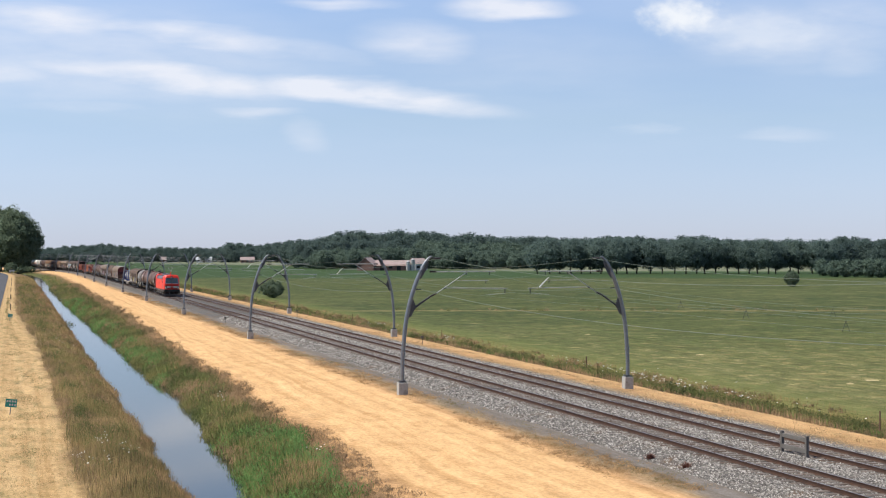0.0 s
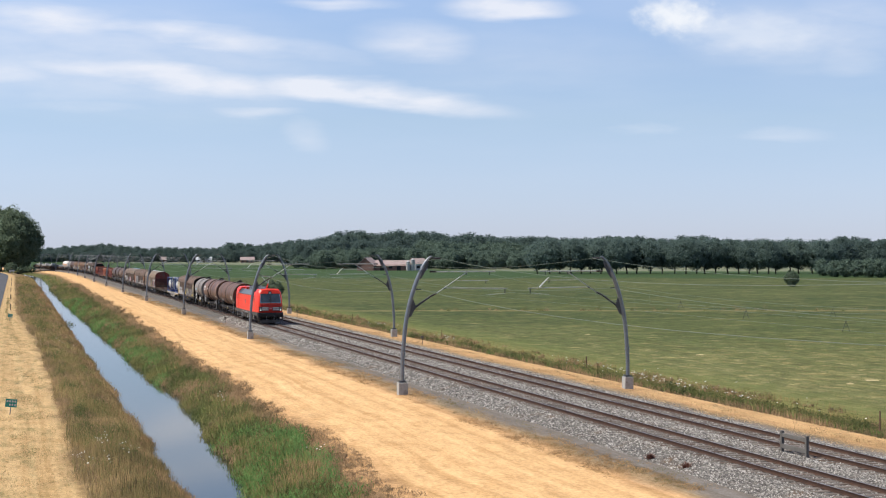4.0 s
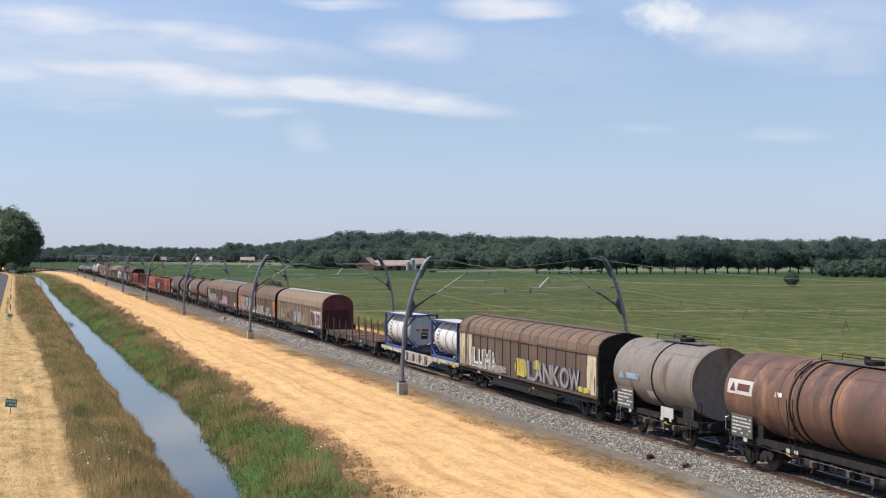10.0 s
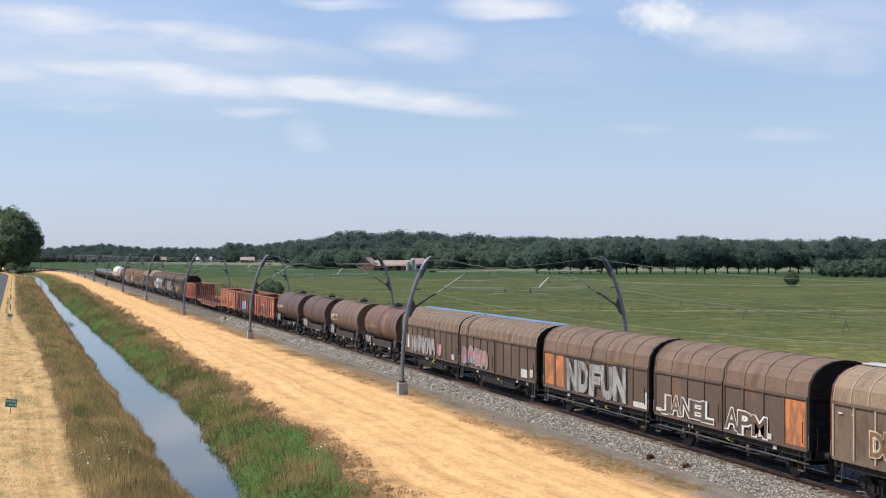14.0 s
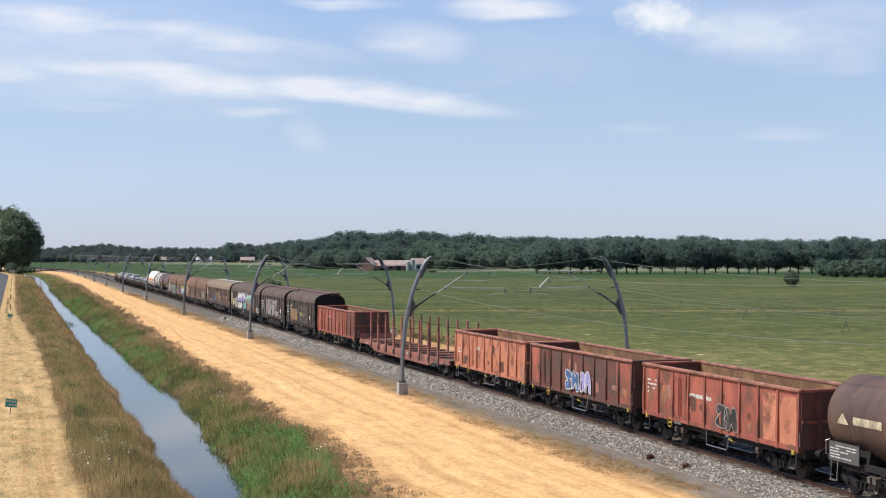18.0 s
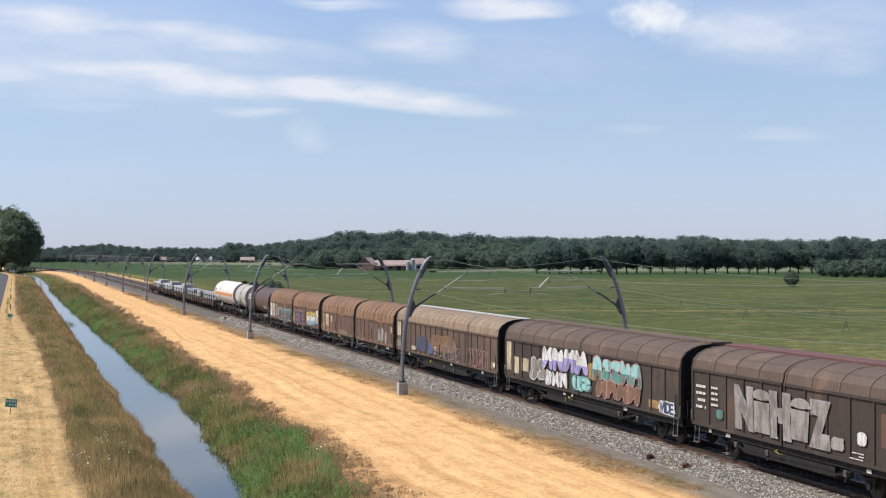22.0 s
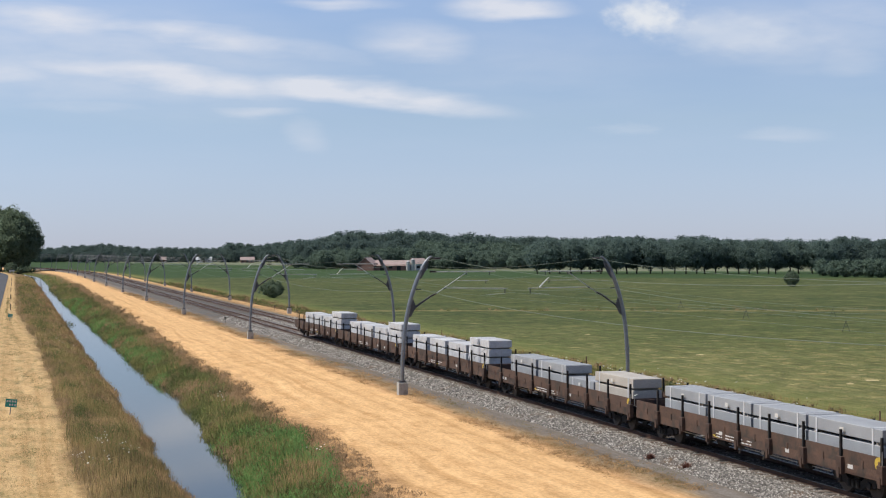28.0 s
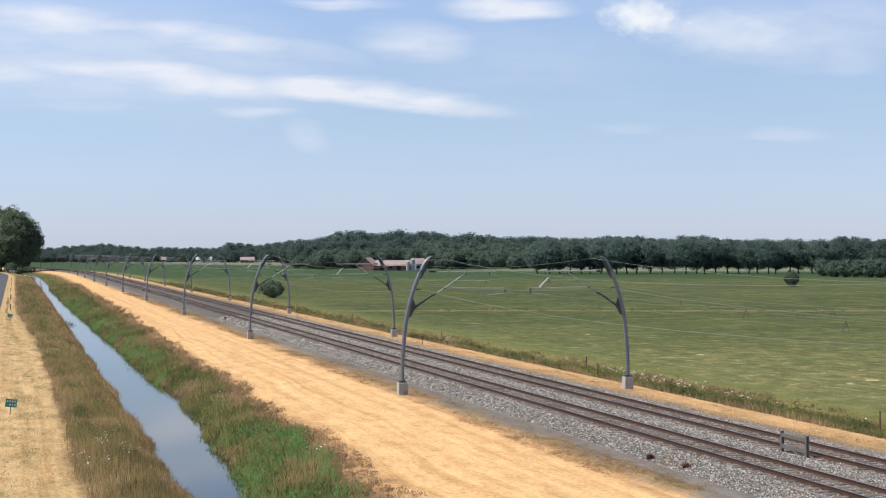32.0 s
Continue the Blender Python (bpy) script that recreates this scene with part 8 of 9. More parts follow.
            part("mirror", Shape().box(sx * (W + 0.03) - 0.03, sx * (W + 0.03) + 0.03, -L + 2.0, -L + 2.12, 2.85, 3.0), plate_mat, cab)
            part("step", Shape().box(sx * 1.38 - 0.1, sx * 1.38 + 0.1, -L + 2.3, -L + 2.8, 0.5, 0.54).box(sx * 1.38 - 0.1, sx * 1.38 + 0.1, -L + 2.3, -L + 2.34, 0.5, 0.95).box(sx * 1.38 - 0.1, sx * 1.38 + 0.1, -L + 2.76, -L + 2.8, 0.5, 0.95), loco_frame, cab)
        part("lower_front", sheet([(-1.06, 1.32), (1.06, 1.32), (1.06, 1.50), (-1.06, 1.50)], 0.012), loco_red2, cab)
        part("front_band", sheet([(-1.06, 1.5), (1.06, 1.5), (1.12, 2.22), (-1.12, 2.22)], 0.008), loco_red2, cab, "red front band with its inset shade in the colour")
        part("top_lamp_box", sheet([(-0.22, 3.32), (0.22, 3.32), (0.17, 3.70), (-0.17, 3.70)], 0.02), black_trim, cab)
        p = on_front(0, 3.52, 0.03)
        part("top_lamp", Shape().tube([p, (p[0], p[1] - 0.03, p[2])], 0.1, 12), lamp_mat, cab)
        part("company_mark", sheet([(-0.13, 1.68), (0.13, 1.68), (0.13, 1.85), (-0.13, 1.85)], 0.02), PAINT["pink"], cab)
        part("wiper", Shape().tube([on_front(0.3, 2.4, 0.06), on_front(0.1, 2.95, 0.06)], 0.012, 5).tube([on_front(-0.3, 2.4, 0.06), on_front(-0.1, 2.95, 0.06)], 0.012, 5), black_trim, cab)
        beam = part("buffer_beam", Shape().box(-1.4, 1.4, -L - 0.05, -L + 0.5, 0.78, 1.275, 0.03), black_trim, v, "black buffer beam", at=at)
        part("snow_plough", Shape().prism([(-L - 0.02, 0.16), (-L + 0.12, 0.16), (-L + 0.22, 0.42), (-L + 0.10, 0.42)], "x", -1.2, 1.2), loco_frame, beam, "low dirty rail guard")
        for sx in (-1.0, 0.0, 1.0):
            part("guard_bracket", Shape().box(sx - 0.05, sx + 0.05, -L + 0.12, -L + 0.3, 0.3, 0.8), iron, beam)
        for sx in (-1.40, 1.40):
            part("corner_step", Shape().box(sx - 0.08, sx + 0.08, -L + 0.1, -L + 0.16, 0.42, 1.24).box(sx - 0.08, sx + 0.08, -L + 0.5, -L + 0.56, 0.42, 1.24).box(sx - 0.08, sx + 0.08, -L + 0.16, -L + 0.5, 0.42, 0.48).box(sx - 0.08, sx + 0.08, -L + 0.16, -L + 0.5, 0.80, 0.88).box(sx - 0.08, sx + 0.08, -L + 0.16, -L + 0.5, 1.16, 1.24), loco_frame, beam, "taupe corner steps")
        for sx in (-0.875, 0.875):
            part("buffer_case", Shape().box(sx - 0.22, sx + 0.22, -L - 0.3, -L - 0.05, 0.84, 1.26, 0.03), black_trim, beam)
            part("buffer_plate", Shape().box(sx - 0.32, sx + 0.32, -L - 0.62, -L - 0.52, 0.88, 1.24, 0.03).tube([(sx, -L - 0.3, 1.06), (sx, -L - 0.55, 1.06)], 0.11, 10), iron, beam)
        part("coupling_hook", hook_mesh, None, beam, at=pose(0, -L - 0.05, 1.05))
        for x in (-0.5, -0.35, 0.38, 0.52):
            part("air_hose", Shape().tube([(x, -L - 0.05, 0.95), (x, -L - 0.25, 0.8), (x * 0.95, -L - 0.28, 0.55), (x * 0.9, -L - 0.12, 0.5)], 0.028, 6), bright if x in (-0.5, 0.38) else black_trim, beam)
    for sx in (-1, 1):
        part("company_mark", Shape().box(sx * (W + 0.008) - 0.004, sx * (W + 0.008) + 0.004, -0.1, 0.4, 2.1, 2.55), PAINT["pink"], v, "small pale square mark")
    # roof gear and pantographs
    for x, y, r, z in ((-0.3, -1.2, 0.12, 4.05), (0.35, -0.6, 0.12, 4.1), (-0.35, 0.4, 0.14, 4.1), (0.3, 1.1, 0.1, 4.0), (-0.1, -2.2, 0.1, 4.0), (0.2, 2.3, 0.13, 4.1), (-0.4, 2.0, 0.1, 4.0), (-0.45, -0.4, 0.1, 4.0)):
        s = Shape().tube([(x, y, 3.5), (x, y, z)], r * 0.5, 8)
        for i in range(5):
            s.tube([(x, y, 3.62 + i * 0.085), (x, y, 3.65 + i * 0.085)], r, 10)
        part("roof_insulator", s, porcelain, v)
    part("roof_deck_plate", Shape().box(-0.95, 0.95, -L + 3.1, L - 3.1, 3.562, 3.60), loco_grey, v, "grey roof deck")
    rnd = random.Random(4)
    for i in range(26):
        x, y = rnd.uniform(-0.85, 0.85), rnd.uniform(-3.4, 3.2)
        w_, d_, t_ = rnd.uniform(0.06, 0.2), rnd.uniform(0.08, 0.4), rnd.uniform(0.15, 0.5)
        part("roof_box", Shape().box(x - w_, x + w_, y - d_, y + d_, 3.60, 3.60 + t_, 0.02), (loco_grey, steel_grey, porcelain, black_trim)[i % 4], v)
    for x, y in ((-0.7, -2.6), (-0.65, -1.7), (-0.75, -0.6), (-0.6, 0.7), (-0.7, 1.6), (-0.55, 2.7), (0.7, -1.4), (0.75, 0.2), (0.65, 1.9), (-0.2, 3.0), (0.1, -3.0)):
        s = Shape().tube([(x, y, 3.6), (x, y, 4.12)], 0.05, 8)
        for i in range(4):
            s.tube([(x, y, 3.7 + i * 0.1), (x, y, 3.74 + i * 0.1)], 0.11, 10)
        part("roof_insulator", s, porcelain, v)
    for x0, y0, x1, y1 in ((-0.95, -4.3, -0.9, -1.4), (-0.75, 0.9, -0.7, 4.4), (0.5, -2.4, -0.6, 0.7), (-0.7, -2.6, -0.65, 1.7), (0.7, -1.4, 0.65, 1.9)):
        part("roof_pipe", Shape().tube([(x0, y0, 3.72), (x0, y0 + 0.3, 4.0), (x1, y1 - 0.3, 4.02), (x1, y1, 3.75)], 0.035, 6), bright, v)
    part("roof_conductor", Shape().tube([(-0.3, -3.6, 4.02), (-0.3, -1.2, 4.1), (0.35, -0.6, 4.14), (0.3, 1.1, 4.05), (0.2, 3.4, 4.05)], 0.03, 6).tube([(-0.8, -4.2, 3.75), (-0.8, -2.4, 3.8), (-0.4, -0.4, 4.0), (-0.4, 2.0, 4.02), (-0.3, 3.6, 3.9)], 0.03, 6), bright, v)
    for k in (-1, 1):
        yb = k * (L - (3.2 if k < 0 else 3.9))
        p = part("pantograph", Shape().box(-0.75, -0.65, yb - 0.9, yb + 0.9, 3.72, 3.8).box(0.65, 0.75, yb - 0.9, yb + 0.9, 3.72, 3.8).box(-0.75, 0.75, yb - 0.9, yb - 0.8, 3.72, 3.8).box(-0.75, 0.75, yb + 0.8, yb + 0.9, 3.72, 3.8).box(-0.6, 0.6, yb - 0.1, yb + 0.1, 3.7, 3.85), loco_red, v, "pantograph")
        for x in (-0.7, 0.7):
            for d in (-0.8, 0.8):
                part("post_insulator", Shape().tube([(x, yb + d, 3.5), (x, yb + d, 3.72)], 0.07, 8), porcelain, p)
        if k < 0:
            knee, low, head = (0, yb - 1.55, 4.55), (0, yb + 0.1, 3.85), (0, yb + 0.35, 5.36)
            part("lower_arm", Shape().tube([low, knee], [0.06, 0.045], 8).tube([(0, yb - 0.5, 3.8), (0, yb - 1.45, 4.45)], 0.02, 6), loco_red, p, "red lower arm")
            part("upper_arm", Shape().tube([knee, (-0.45, head[1], head[2])], 0.025, 6).tube([knee, (0.45, head[1], head[2])], 0.025, 6).tube([(-0.45, head[1], head[2]), (0.45, head[1], head[2])], 0.022, 6), bright, p, "pale upper arm")
            part("contact_strip", Shape().tube([(-0.95, head[1] - 0.2, 5.25), (-0.7, head[1] - 0.2, 5.42), (0.7, head[1] - 0.2, 5.42), (0.95, head[1] - 0.2, 5.25)], 0.025, 6).tube([(-0.95, head[1] + 0.2, 5.25), (-0.7, head[1] + 0.2, 5.42), (0.7, head[1] + 0.2, 5.42), (0.95, head[1] + 0.2, 5.25)], 0.025, 6).bar((-0.5, head[1] - 0.2, 5.4), (-0.5, head[1] + 0.2, 5.4), 0.04, 0.03).bar((0.5, head[1] - 0.2, 5.4), (0.5, head[1] + 0.2, 5.4), 0.04, 0.03), steel_grey, p)
        else:
            part("lower_arm", Shape().tube([(0, yb + 0.1, 3.88), (0, yb + 1.4, 3.98)], 0.05, 8), loco_red2, p)
            part("upper_arm", Shape().tube([(0, yb + 1.4, 3.98), (-0.4, yb - 0.6, 4.08)], 0.025, 6).tube([(0, yb + 1.4, 3.98), (0.4, yb - 0.6, 4.08)], 0.025, 6), bright, p)
            part("contact_strip", Shape().tube([(-0.95, yb - 0.7, 4.0), (-0.7, yb - 0.7, 4.14), (0.7, yb - 0.7, 4.14), (0.95, yb - 0.7, 4.0)], 0.025, 6), iron, p)
    # small bright fittings along the frame
    for sx in (-1, 1):
        for i, y in enumerate((-6.6, -5.4, -4.2, -3.3, -1.2, 0.9, 2.0, 3.2, 4.6, 5.8, 6.9)):
            part("pipe_fitting", Shape().tube([(sx * 1.42, y, 0.95), (sx * 1.44, y + 0.04, 0.7), (sx * 1.40, y + 0.14, 0.5)], 0.025, 6).box(sx * 1.42 - 0.04, sx * 1.42 + 0.04, y + 0.1, y + 0.26, 0.42, 0.54, 0.01), (bright, plate_mat, steel_grey)[i % 3], v)
        part("cable_tray", Shape().box(sx * 1.46 - 0.02, sx * 1.46 + 0.02, -4.6, -1.5, 0.84, 0.90), yellow_dull, v, "ochre cable pipe")
        for y in (-6.1, -3.9, 3.9, 6.1):
            part("brake_disc", Shape().tube([(sx * 0.84, y - 0.0, 0.47), (sx * 0.90, y - 0.0, 0.47)], 0.36, 18), steel_grey, v)
    # running gear
    for k, y in enumerate((-2.6, -1.7, -0.6, 0.5, 1.5, 2.6)):
        for sx in (-1.28, 1.28):
            part("equipment_box", Shape().box(sx - 0.12, sx + 0.12, y - 0.38, y + 0.38, 0.42 + 0.06 * (k % 3), 0.90, 0.02), (loco_frame, steel_grey, iron)[k % 3], v)
    part("belly_tank", Shape().box(-1.2, 1.2, -2.3, 2.3, 0.35, 0.92, 0.05), iron, v)
    side_bar = lambda y: [(y - 2.0, 0.72), (y - 1.9, 0.88), (y + 1.9, 0.88), (y + 2.0, 0.72), (y + 0.7, 0.68), (y + 0.45, 0.42), (y - 0.45, 0.42), (y - 0.7, 0.68)]
    for y in (-4.95, 4.95):
        b = part("bogie", Shape().prism(side_bar(y), "x", -1.2, -1.08).prism(side_bar(y), "x", 1.08, 1.2).box(-1.2, 1.2, y - 0.3, y + 0.3, 0.4, 0.8), loco_frame, v)
        for d in (-1.3, 1.3):
            wheelset(b, y + d)
            for sx in (-1, 1):
                part("wheel_disc", Shape().tube([(sx * 0.80, y + d, 0.60), (sx * 0.87, y + d, 0.60), (sx * 0.87, y + d, 0.60), (sx * 0.84, y + d, 0.60)], [0.615, 0.615, 0.53, 0.50], 24), wheel_mat, b, "worn steel wheel face")
            for sx in (-1.22, 1.22):
                part("axle_box_cover", Shape().box(sx - 0.06, sx + 0.06, y + d - 0.16, y + d + 0.16, 0.34, 0.66, 0.03).tube([(sx - 0.08, y + d, 0.47), (sx + 0.08, y + d, 0.47)], 0.13, 10), steel_grey, b)
                part("sand_box", Shape().box(sx - 0.09, sx + 0.09, y + d * 1.5 - 0.16, y + d * 1.5 + 0.16, 0.55, 0.92, 0.02).tube([(sx, y + d * 1.5, 0.55), (sx * 0.8, y + d * 1.42, 0.12)], 0.025, 6), loco_frame, b)
                part("damper", Shape().tube([(sx, y + d * 0.62, 0.42), (sx, y + d * 0.62, 1.0)], 0.055, 8), bright, b)
        for d in (-0.45, 0.45, 2.0, -2.0):
            for sx in (-1.2, 1.2):
                part("spring", Shape().tube([(sx, y + d, 0.5), (sx, y + d, 0.92)], 0.11, 8).tube([(sx, y + d - 0.25, 0.35), (sx, y + d - 0.25, 0.85)], 0.03, 6), bright if d == 0.45 else iron, b)
    return v


# ---- the train, front to rear ----
def barrel_paint(name, c, c2, dirt=None, streak=(1, 1.3, 0.28)):
    return mat(name, c, c2, 0.55, 0.9, 16, bump=0.08, dirt=dirt, streak=streak, mixing=0.34, spec=0.4)


brown_a = barrel_paint("rust_brown_barrel", (0.215, 0.104, 0.064), (0.105, 0.060, 0.044), ((0.085, 0.060, 0.045), 0.30, 1.1))
tan_b = barrel_paint("tan_brown_barrel", (0.205, 0.128, 0.088), (0.135, 0.086, 0.062), ((0.115, 0.066, 0.045), 0.25, 1.0))
brown_b = barrel_paint("dull_brown_barrel", (0.195, 0.098, 0.068), (0.085, 0.052, 0.042), ((0.26, 0.14, 0.085), 0.22, 1.1))
brown_c = barrel_paint("dark_brown_barrel", (0.135, 0.078, 0.060), (0.070, 0.046, 0.039), ((0.115, 0.070, 0.052), 0.15, 1.1))
grey_b = barrel_paint("sooty_grey_barrel", (0.297, 0.259, 0.226), (0.187, 0.160, 0.138), ((0.12, 0.085, 0.065), 0.25, 0.9))
silver_b = barrel_paint("pale_silver_barrel", (0.52, 0.50, 0.46), (0.36, 0.33, 0.29), ((0.22, 0.17, 0.13), 0.22, 0.9))
white_b = barrel_paint("off_white_barrel", (0.74, 0.70, 0.66), (0.62, 0.57, 0.52), ((0.45, 0.38, 0.31), 0.12, 0.6))
orange_stripe = mat("orange_band_paint", (0.72, 0.28, 0.09), (0.60, 0.23, 0.08), 0.5, 1, 20, bump=0.02)
sill_brown = mat("dusty_sill", (0.066, 0.052, 0.044), (0.038, 0.031, 0.027), 0.8, 1.5, 20)


def sheet_paint(name, c, c2, dirt=None):
    return mat(name, c, c2, 0.7, 0.7, 18, bump=0.1, dirt=dirt, streak=(1, 0.8, 0.3), mixing=0.6, spec=0.3)


# Roof paints are lighter than the wall paints of the same wagons.
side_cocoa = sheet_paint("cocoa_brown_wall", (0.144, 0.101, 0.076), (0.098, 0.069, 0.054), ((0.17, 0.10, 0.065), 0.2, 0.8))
roof_cocoa = sheet_paint("lighter_brown_roof", (0.225, 0.150, 0.105), (0.150, 0.100, 0.074), ((0.12, 0.078, 0.058), 0.28, 0.8))
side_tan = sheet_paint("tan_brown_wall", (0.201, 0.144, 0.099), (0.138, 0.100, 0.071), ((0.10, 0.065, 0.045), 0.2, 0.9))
roof_tan = sheet_paint("lighter_tan_roof", (0.319, 0.231, 0.156), (0.237, 0.169, 0.115), ((0.15, 0.10, 0.07), 0.2, 0.8))
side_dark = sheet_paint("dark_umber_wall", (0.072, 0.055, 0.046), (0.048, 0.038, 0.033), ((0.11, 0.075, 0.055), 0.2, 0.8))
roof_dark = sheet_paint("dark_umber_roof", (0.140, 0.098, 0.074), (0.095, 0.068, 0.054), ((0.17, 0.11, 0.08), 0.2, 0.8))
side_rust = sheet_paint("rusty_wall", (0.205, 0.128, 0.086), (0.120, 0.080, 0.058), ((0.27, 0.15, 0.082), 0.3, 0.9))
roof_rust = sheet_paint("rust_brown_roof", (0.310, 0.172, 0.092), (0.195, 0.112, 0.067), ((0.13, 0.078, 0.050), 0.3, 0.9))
ridge_pale = mat("pale_ridge_paint", (0.56, 0.55, 0.54), (0.44, 0.43, 0.42), 0.4, 1, 20, bump=0.03)
ridge_blue = mat("blue_ridge_sheet", (0.16, 0.32, 0.52), (0.12, 0.25, 0.42), 0.4, 1, 20, bump=0.03)
ridge_red = mat("maroon_ridge_sheet", (0.17, 0.075, 0.065), (0.12, 0.055, 0.05), 0.6, 1, 20, bump=0.05)
rib_pale = mat("pale_roof_rib", (0.47, 0.39, 0.30), (0.34, 0.27, 0.21), 0.6, 2, 20)
rib_highlit = mat("highlit_rib", (0.26, 0.18, 0.13), (0.17, 0.12, 0.09), 0.6, 2, 20, dirt=((0.12, 0.08, 0.06), 0.3, 1.5))
rib_dark = mat("umber_rib", (0.185, 0.13, 0.10), (0.12, 0.085, 0.068), 0.6, 2, 20)
# Ribs lighter than their roofs: the highlight they catch is put into the colour.
RIBS = {roof_cocoa: rib_highlit, roof_tan: rib_pale, roof_dark: rib_dark, roof_rust: rib_highlit}
gon_rim = mat("faded_red_rim", (0.42, 0.19, 0.14), (0.28, 0.11, 0.08), 0.75, 1.5, 20, dirt=((0.17, 0.09, 0.06), 0.35, 1.3))
gon_red = mat("red_oxide_wagon", (0.46, 0.135, 0.090), (0.26, 0.074, 0.054), 0.75, 1.0, 20, random_amount=0.08, streak=(1, 1, 0.5), dirt=((0.17, 0.075, 0.05), 0.36, 1.3), bump=0.15)
gon_orange = mat("faded_orange_wagon", (0.66, 0.265, 0.155), (0.44, 0.165, 0.095), 0.75, 1.0, 20, dirt=((0.22, 0.085, 0.055), 0.3, 1.1), bump=0.15)
gon_dark = mat("maroon_wagon", (0.198, 0.070, 0.050), (0.132, 0.052, 0.041), 0.75, 1.0, 20, dirt=((0.09, 0.06, 0.05), 0.45, 0.9), bump=0.15)
gon_inner = mat("rust_inside", (0.24, 0.125, 0.065), (0.14, 0.075, 0.042), 0.9, 1.0, 15, dirt=((0.30, 0.18, 0.085), 0.35, 1.2))
stake_red = mat("faded_red_steel", (0.420, 0.161, 0.119), (0.294, 0.112, 0.084), 0.75, 1.2, 20, dirt=((0.16, 0.08, 0.06), 0.35, 1.4))
deck_wood = mat("worn_deck_planks", (0.20, 0.112, 0.07), (0.12, 0.07, 0.047), 0.9, 2, 20, random_amount=0.2)
stake_rust = mat("rusty_stake_steel", (0.16, 0.075, 0.045), (0.09, 0.048, 0.033), 0.85, 3, 20)
stake_brown = mat("sooty_brown_steel", (0.058, 0.043, 0.035), (0.035, 0.027, 0.023), 0.8, 1.5, 20)

locomotive()
tank_wagon(20.0, 33.7, "rust-brown ribbed tank wagon with white data plates", brown_a, 1.52, 2.70, rings=(0.12, 0.22, 0.32, 0.42, 0.64, 0.76), bands=(0.5,), plates=((0.02, 0.11, 1.1, 2.05, grey_plate), (0.16, 0.27, 1.75, 2.05, plate_mat), (0.84, 0.9, 2.1, 2.6, plate_mat), (0.86, 0.92, 1.7, 1.95, plate_mat)), walkway=(0.45, 0.92))
tank_wagon(35.9, 49.7, "brown tank wagon with straps, ladder and white plate", brown_b, 1.54, 2.72, rings=(0.30, 0.58), bands=(0.36, 0.40, 0.56), plates=((0.02, 0.16, 2.75, 3.3, plate_mat), (0.02, 0.14, 1.1, 1.95, grey_plate), (0.84, 0.97, 1.95, 2.15, plate_mat), (0.80, 0.96, 1.0, 1.5, sill_brown)), logos=((0.035, 0.145, 2.85, 3.2, PAINT["dark_red"]), (0.28, 0.32, 2.9, 3.1, PAINT["white"])), walkway=(0.38, 0.78), ladder=0.36)
tank_wagon(52.6, 60.7, "sooty grey tank wagon with a grey data plate", grey_b, 1.5, 2.72, bands=(0.52,), rings=(0.98,), plates=((0.02, 0.24, 1.1, 2.05, grey_plate), (0.42, 0.52, 1.75, 2.1, plate_mat), (0.6, 0.75, 1.1, 1.55, plate_mat)), logos=((0.08, 0.36, 2.45, 2.8, PAINT["skyblue"]),), walkway=(0.3, 0.85), two_axle=True)
hood_wagon(62.7, 85.2, "brown sliding wall wagon with cream end panels and graffiti", side_cocoa, roof_cocoa, ridge=roof_dark, roof_ribs=8, ribs=8, z_eave=3.3, art=(
    ("panel", 0.005, 0.055, 1.3, 3.2, "cream"), ("panel", 0.06, 0.115, 1.3, 3.2, "cream"), ("panel", 0.93, 0.99, 1.3, 3.2, "cream"),
    ("blob", 0.13, 0.42, 1.25, 1.75, "dirty_white", 1), ("text", 0.13, 0.33, 1.35, 2.35, "LUMA", "dirty_white", "white", 0.0), ("blob", 0.47, 0.56, 1.3, 2.4, "yellow", 2),
    ("blob", 0.6, 0.66, 1.9, 2.45, "yellow", 4), ("text", 0.56, 0.90, 1.32, 2.35, "LANKOW", "dirty_white", "deepblue", 0.02), ("blob", 0.885, 0.96, 1.3, 1.6, "yellow", 5)))
container_flat(86.0, 106.1)
stake_flat(107.2, 125.8, "long brown flat wagon with short steel stakes", stake_brown, deck_wood, [-8.4 + 2.4 * i for i in range(8)], 2.5, sill=(0.78, 1.3), double=False, end_boards=(1,), stake_paint=stake_rust)
hood_wagon(127.3, 150.5, "tan sliding wall wagon with a dark red end and pale ridge", side_tan, roof_tan, ridge=ridge_pale, roof_ribs=11, ribs=9, rib_paint=rib_pale, z_eave=3.12, z_top=4.33, red_end=True, end_paint=PAINT["dark_red"], art=(
    ("text", 0.10, 0.29, 1.5, 2.35, "DURUM", "smear", "cream", 0.02), ("bub", 0.29, 0.39, 1.75, 2.45, None, "pink", 4, 12), ("bub", 0.41, 0.58, 1.35, 2.35, "grey", "dirty_white", 4, 13), ("bub", 0.58, 0.66, 1.35, 2.1, None, "cream", 3, 14), ("blob", 0.67, 0.72, 1.3, 1.7, "ochre", 15),
    ("panel", 0.765, 0.965, 1.3, 2.72, "white"), ("bub", 0.775, 0.86, 1.42, 2.6, "black", "pink", 2, 17), ("blob", 0.855, 0.905, 1.35, 2.65, "pink", 16), ("bub", 0.895, 0.96, 1.42, 2.6, "black", "white", 2, 18), ("bars", 0.02, 0.06, 2.7, 2.85, 1), ("bars", 0.72, 0.84, 0.62, 0.9, 1)))
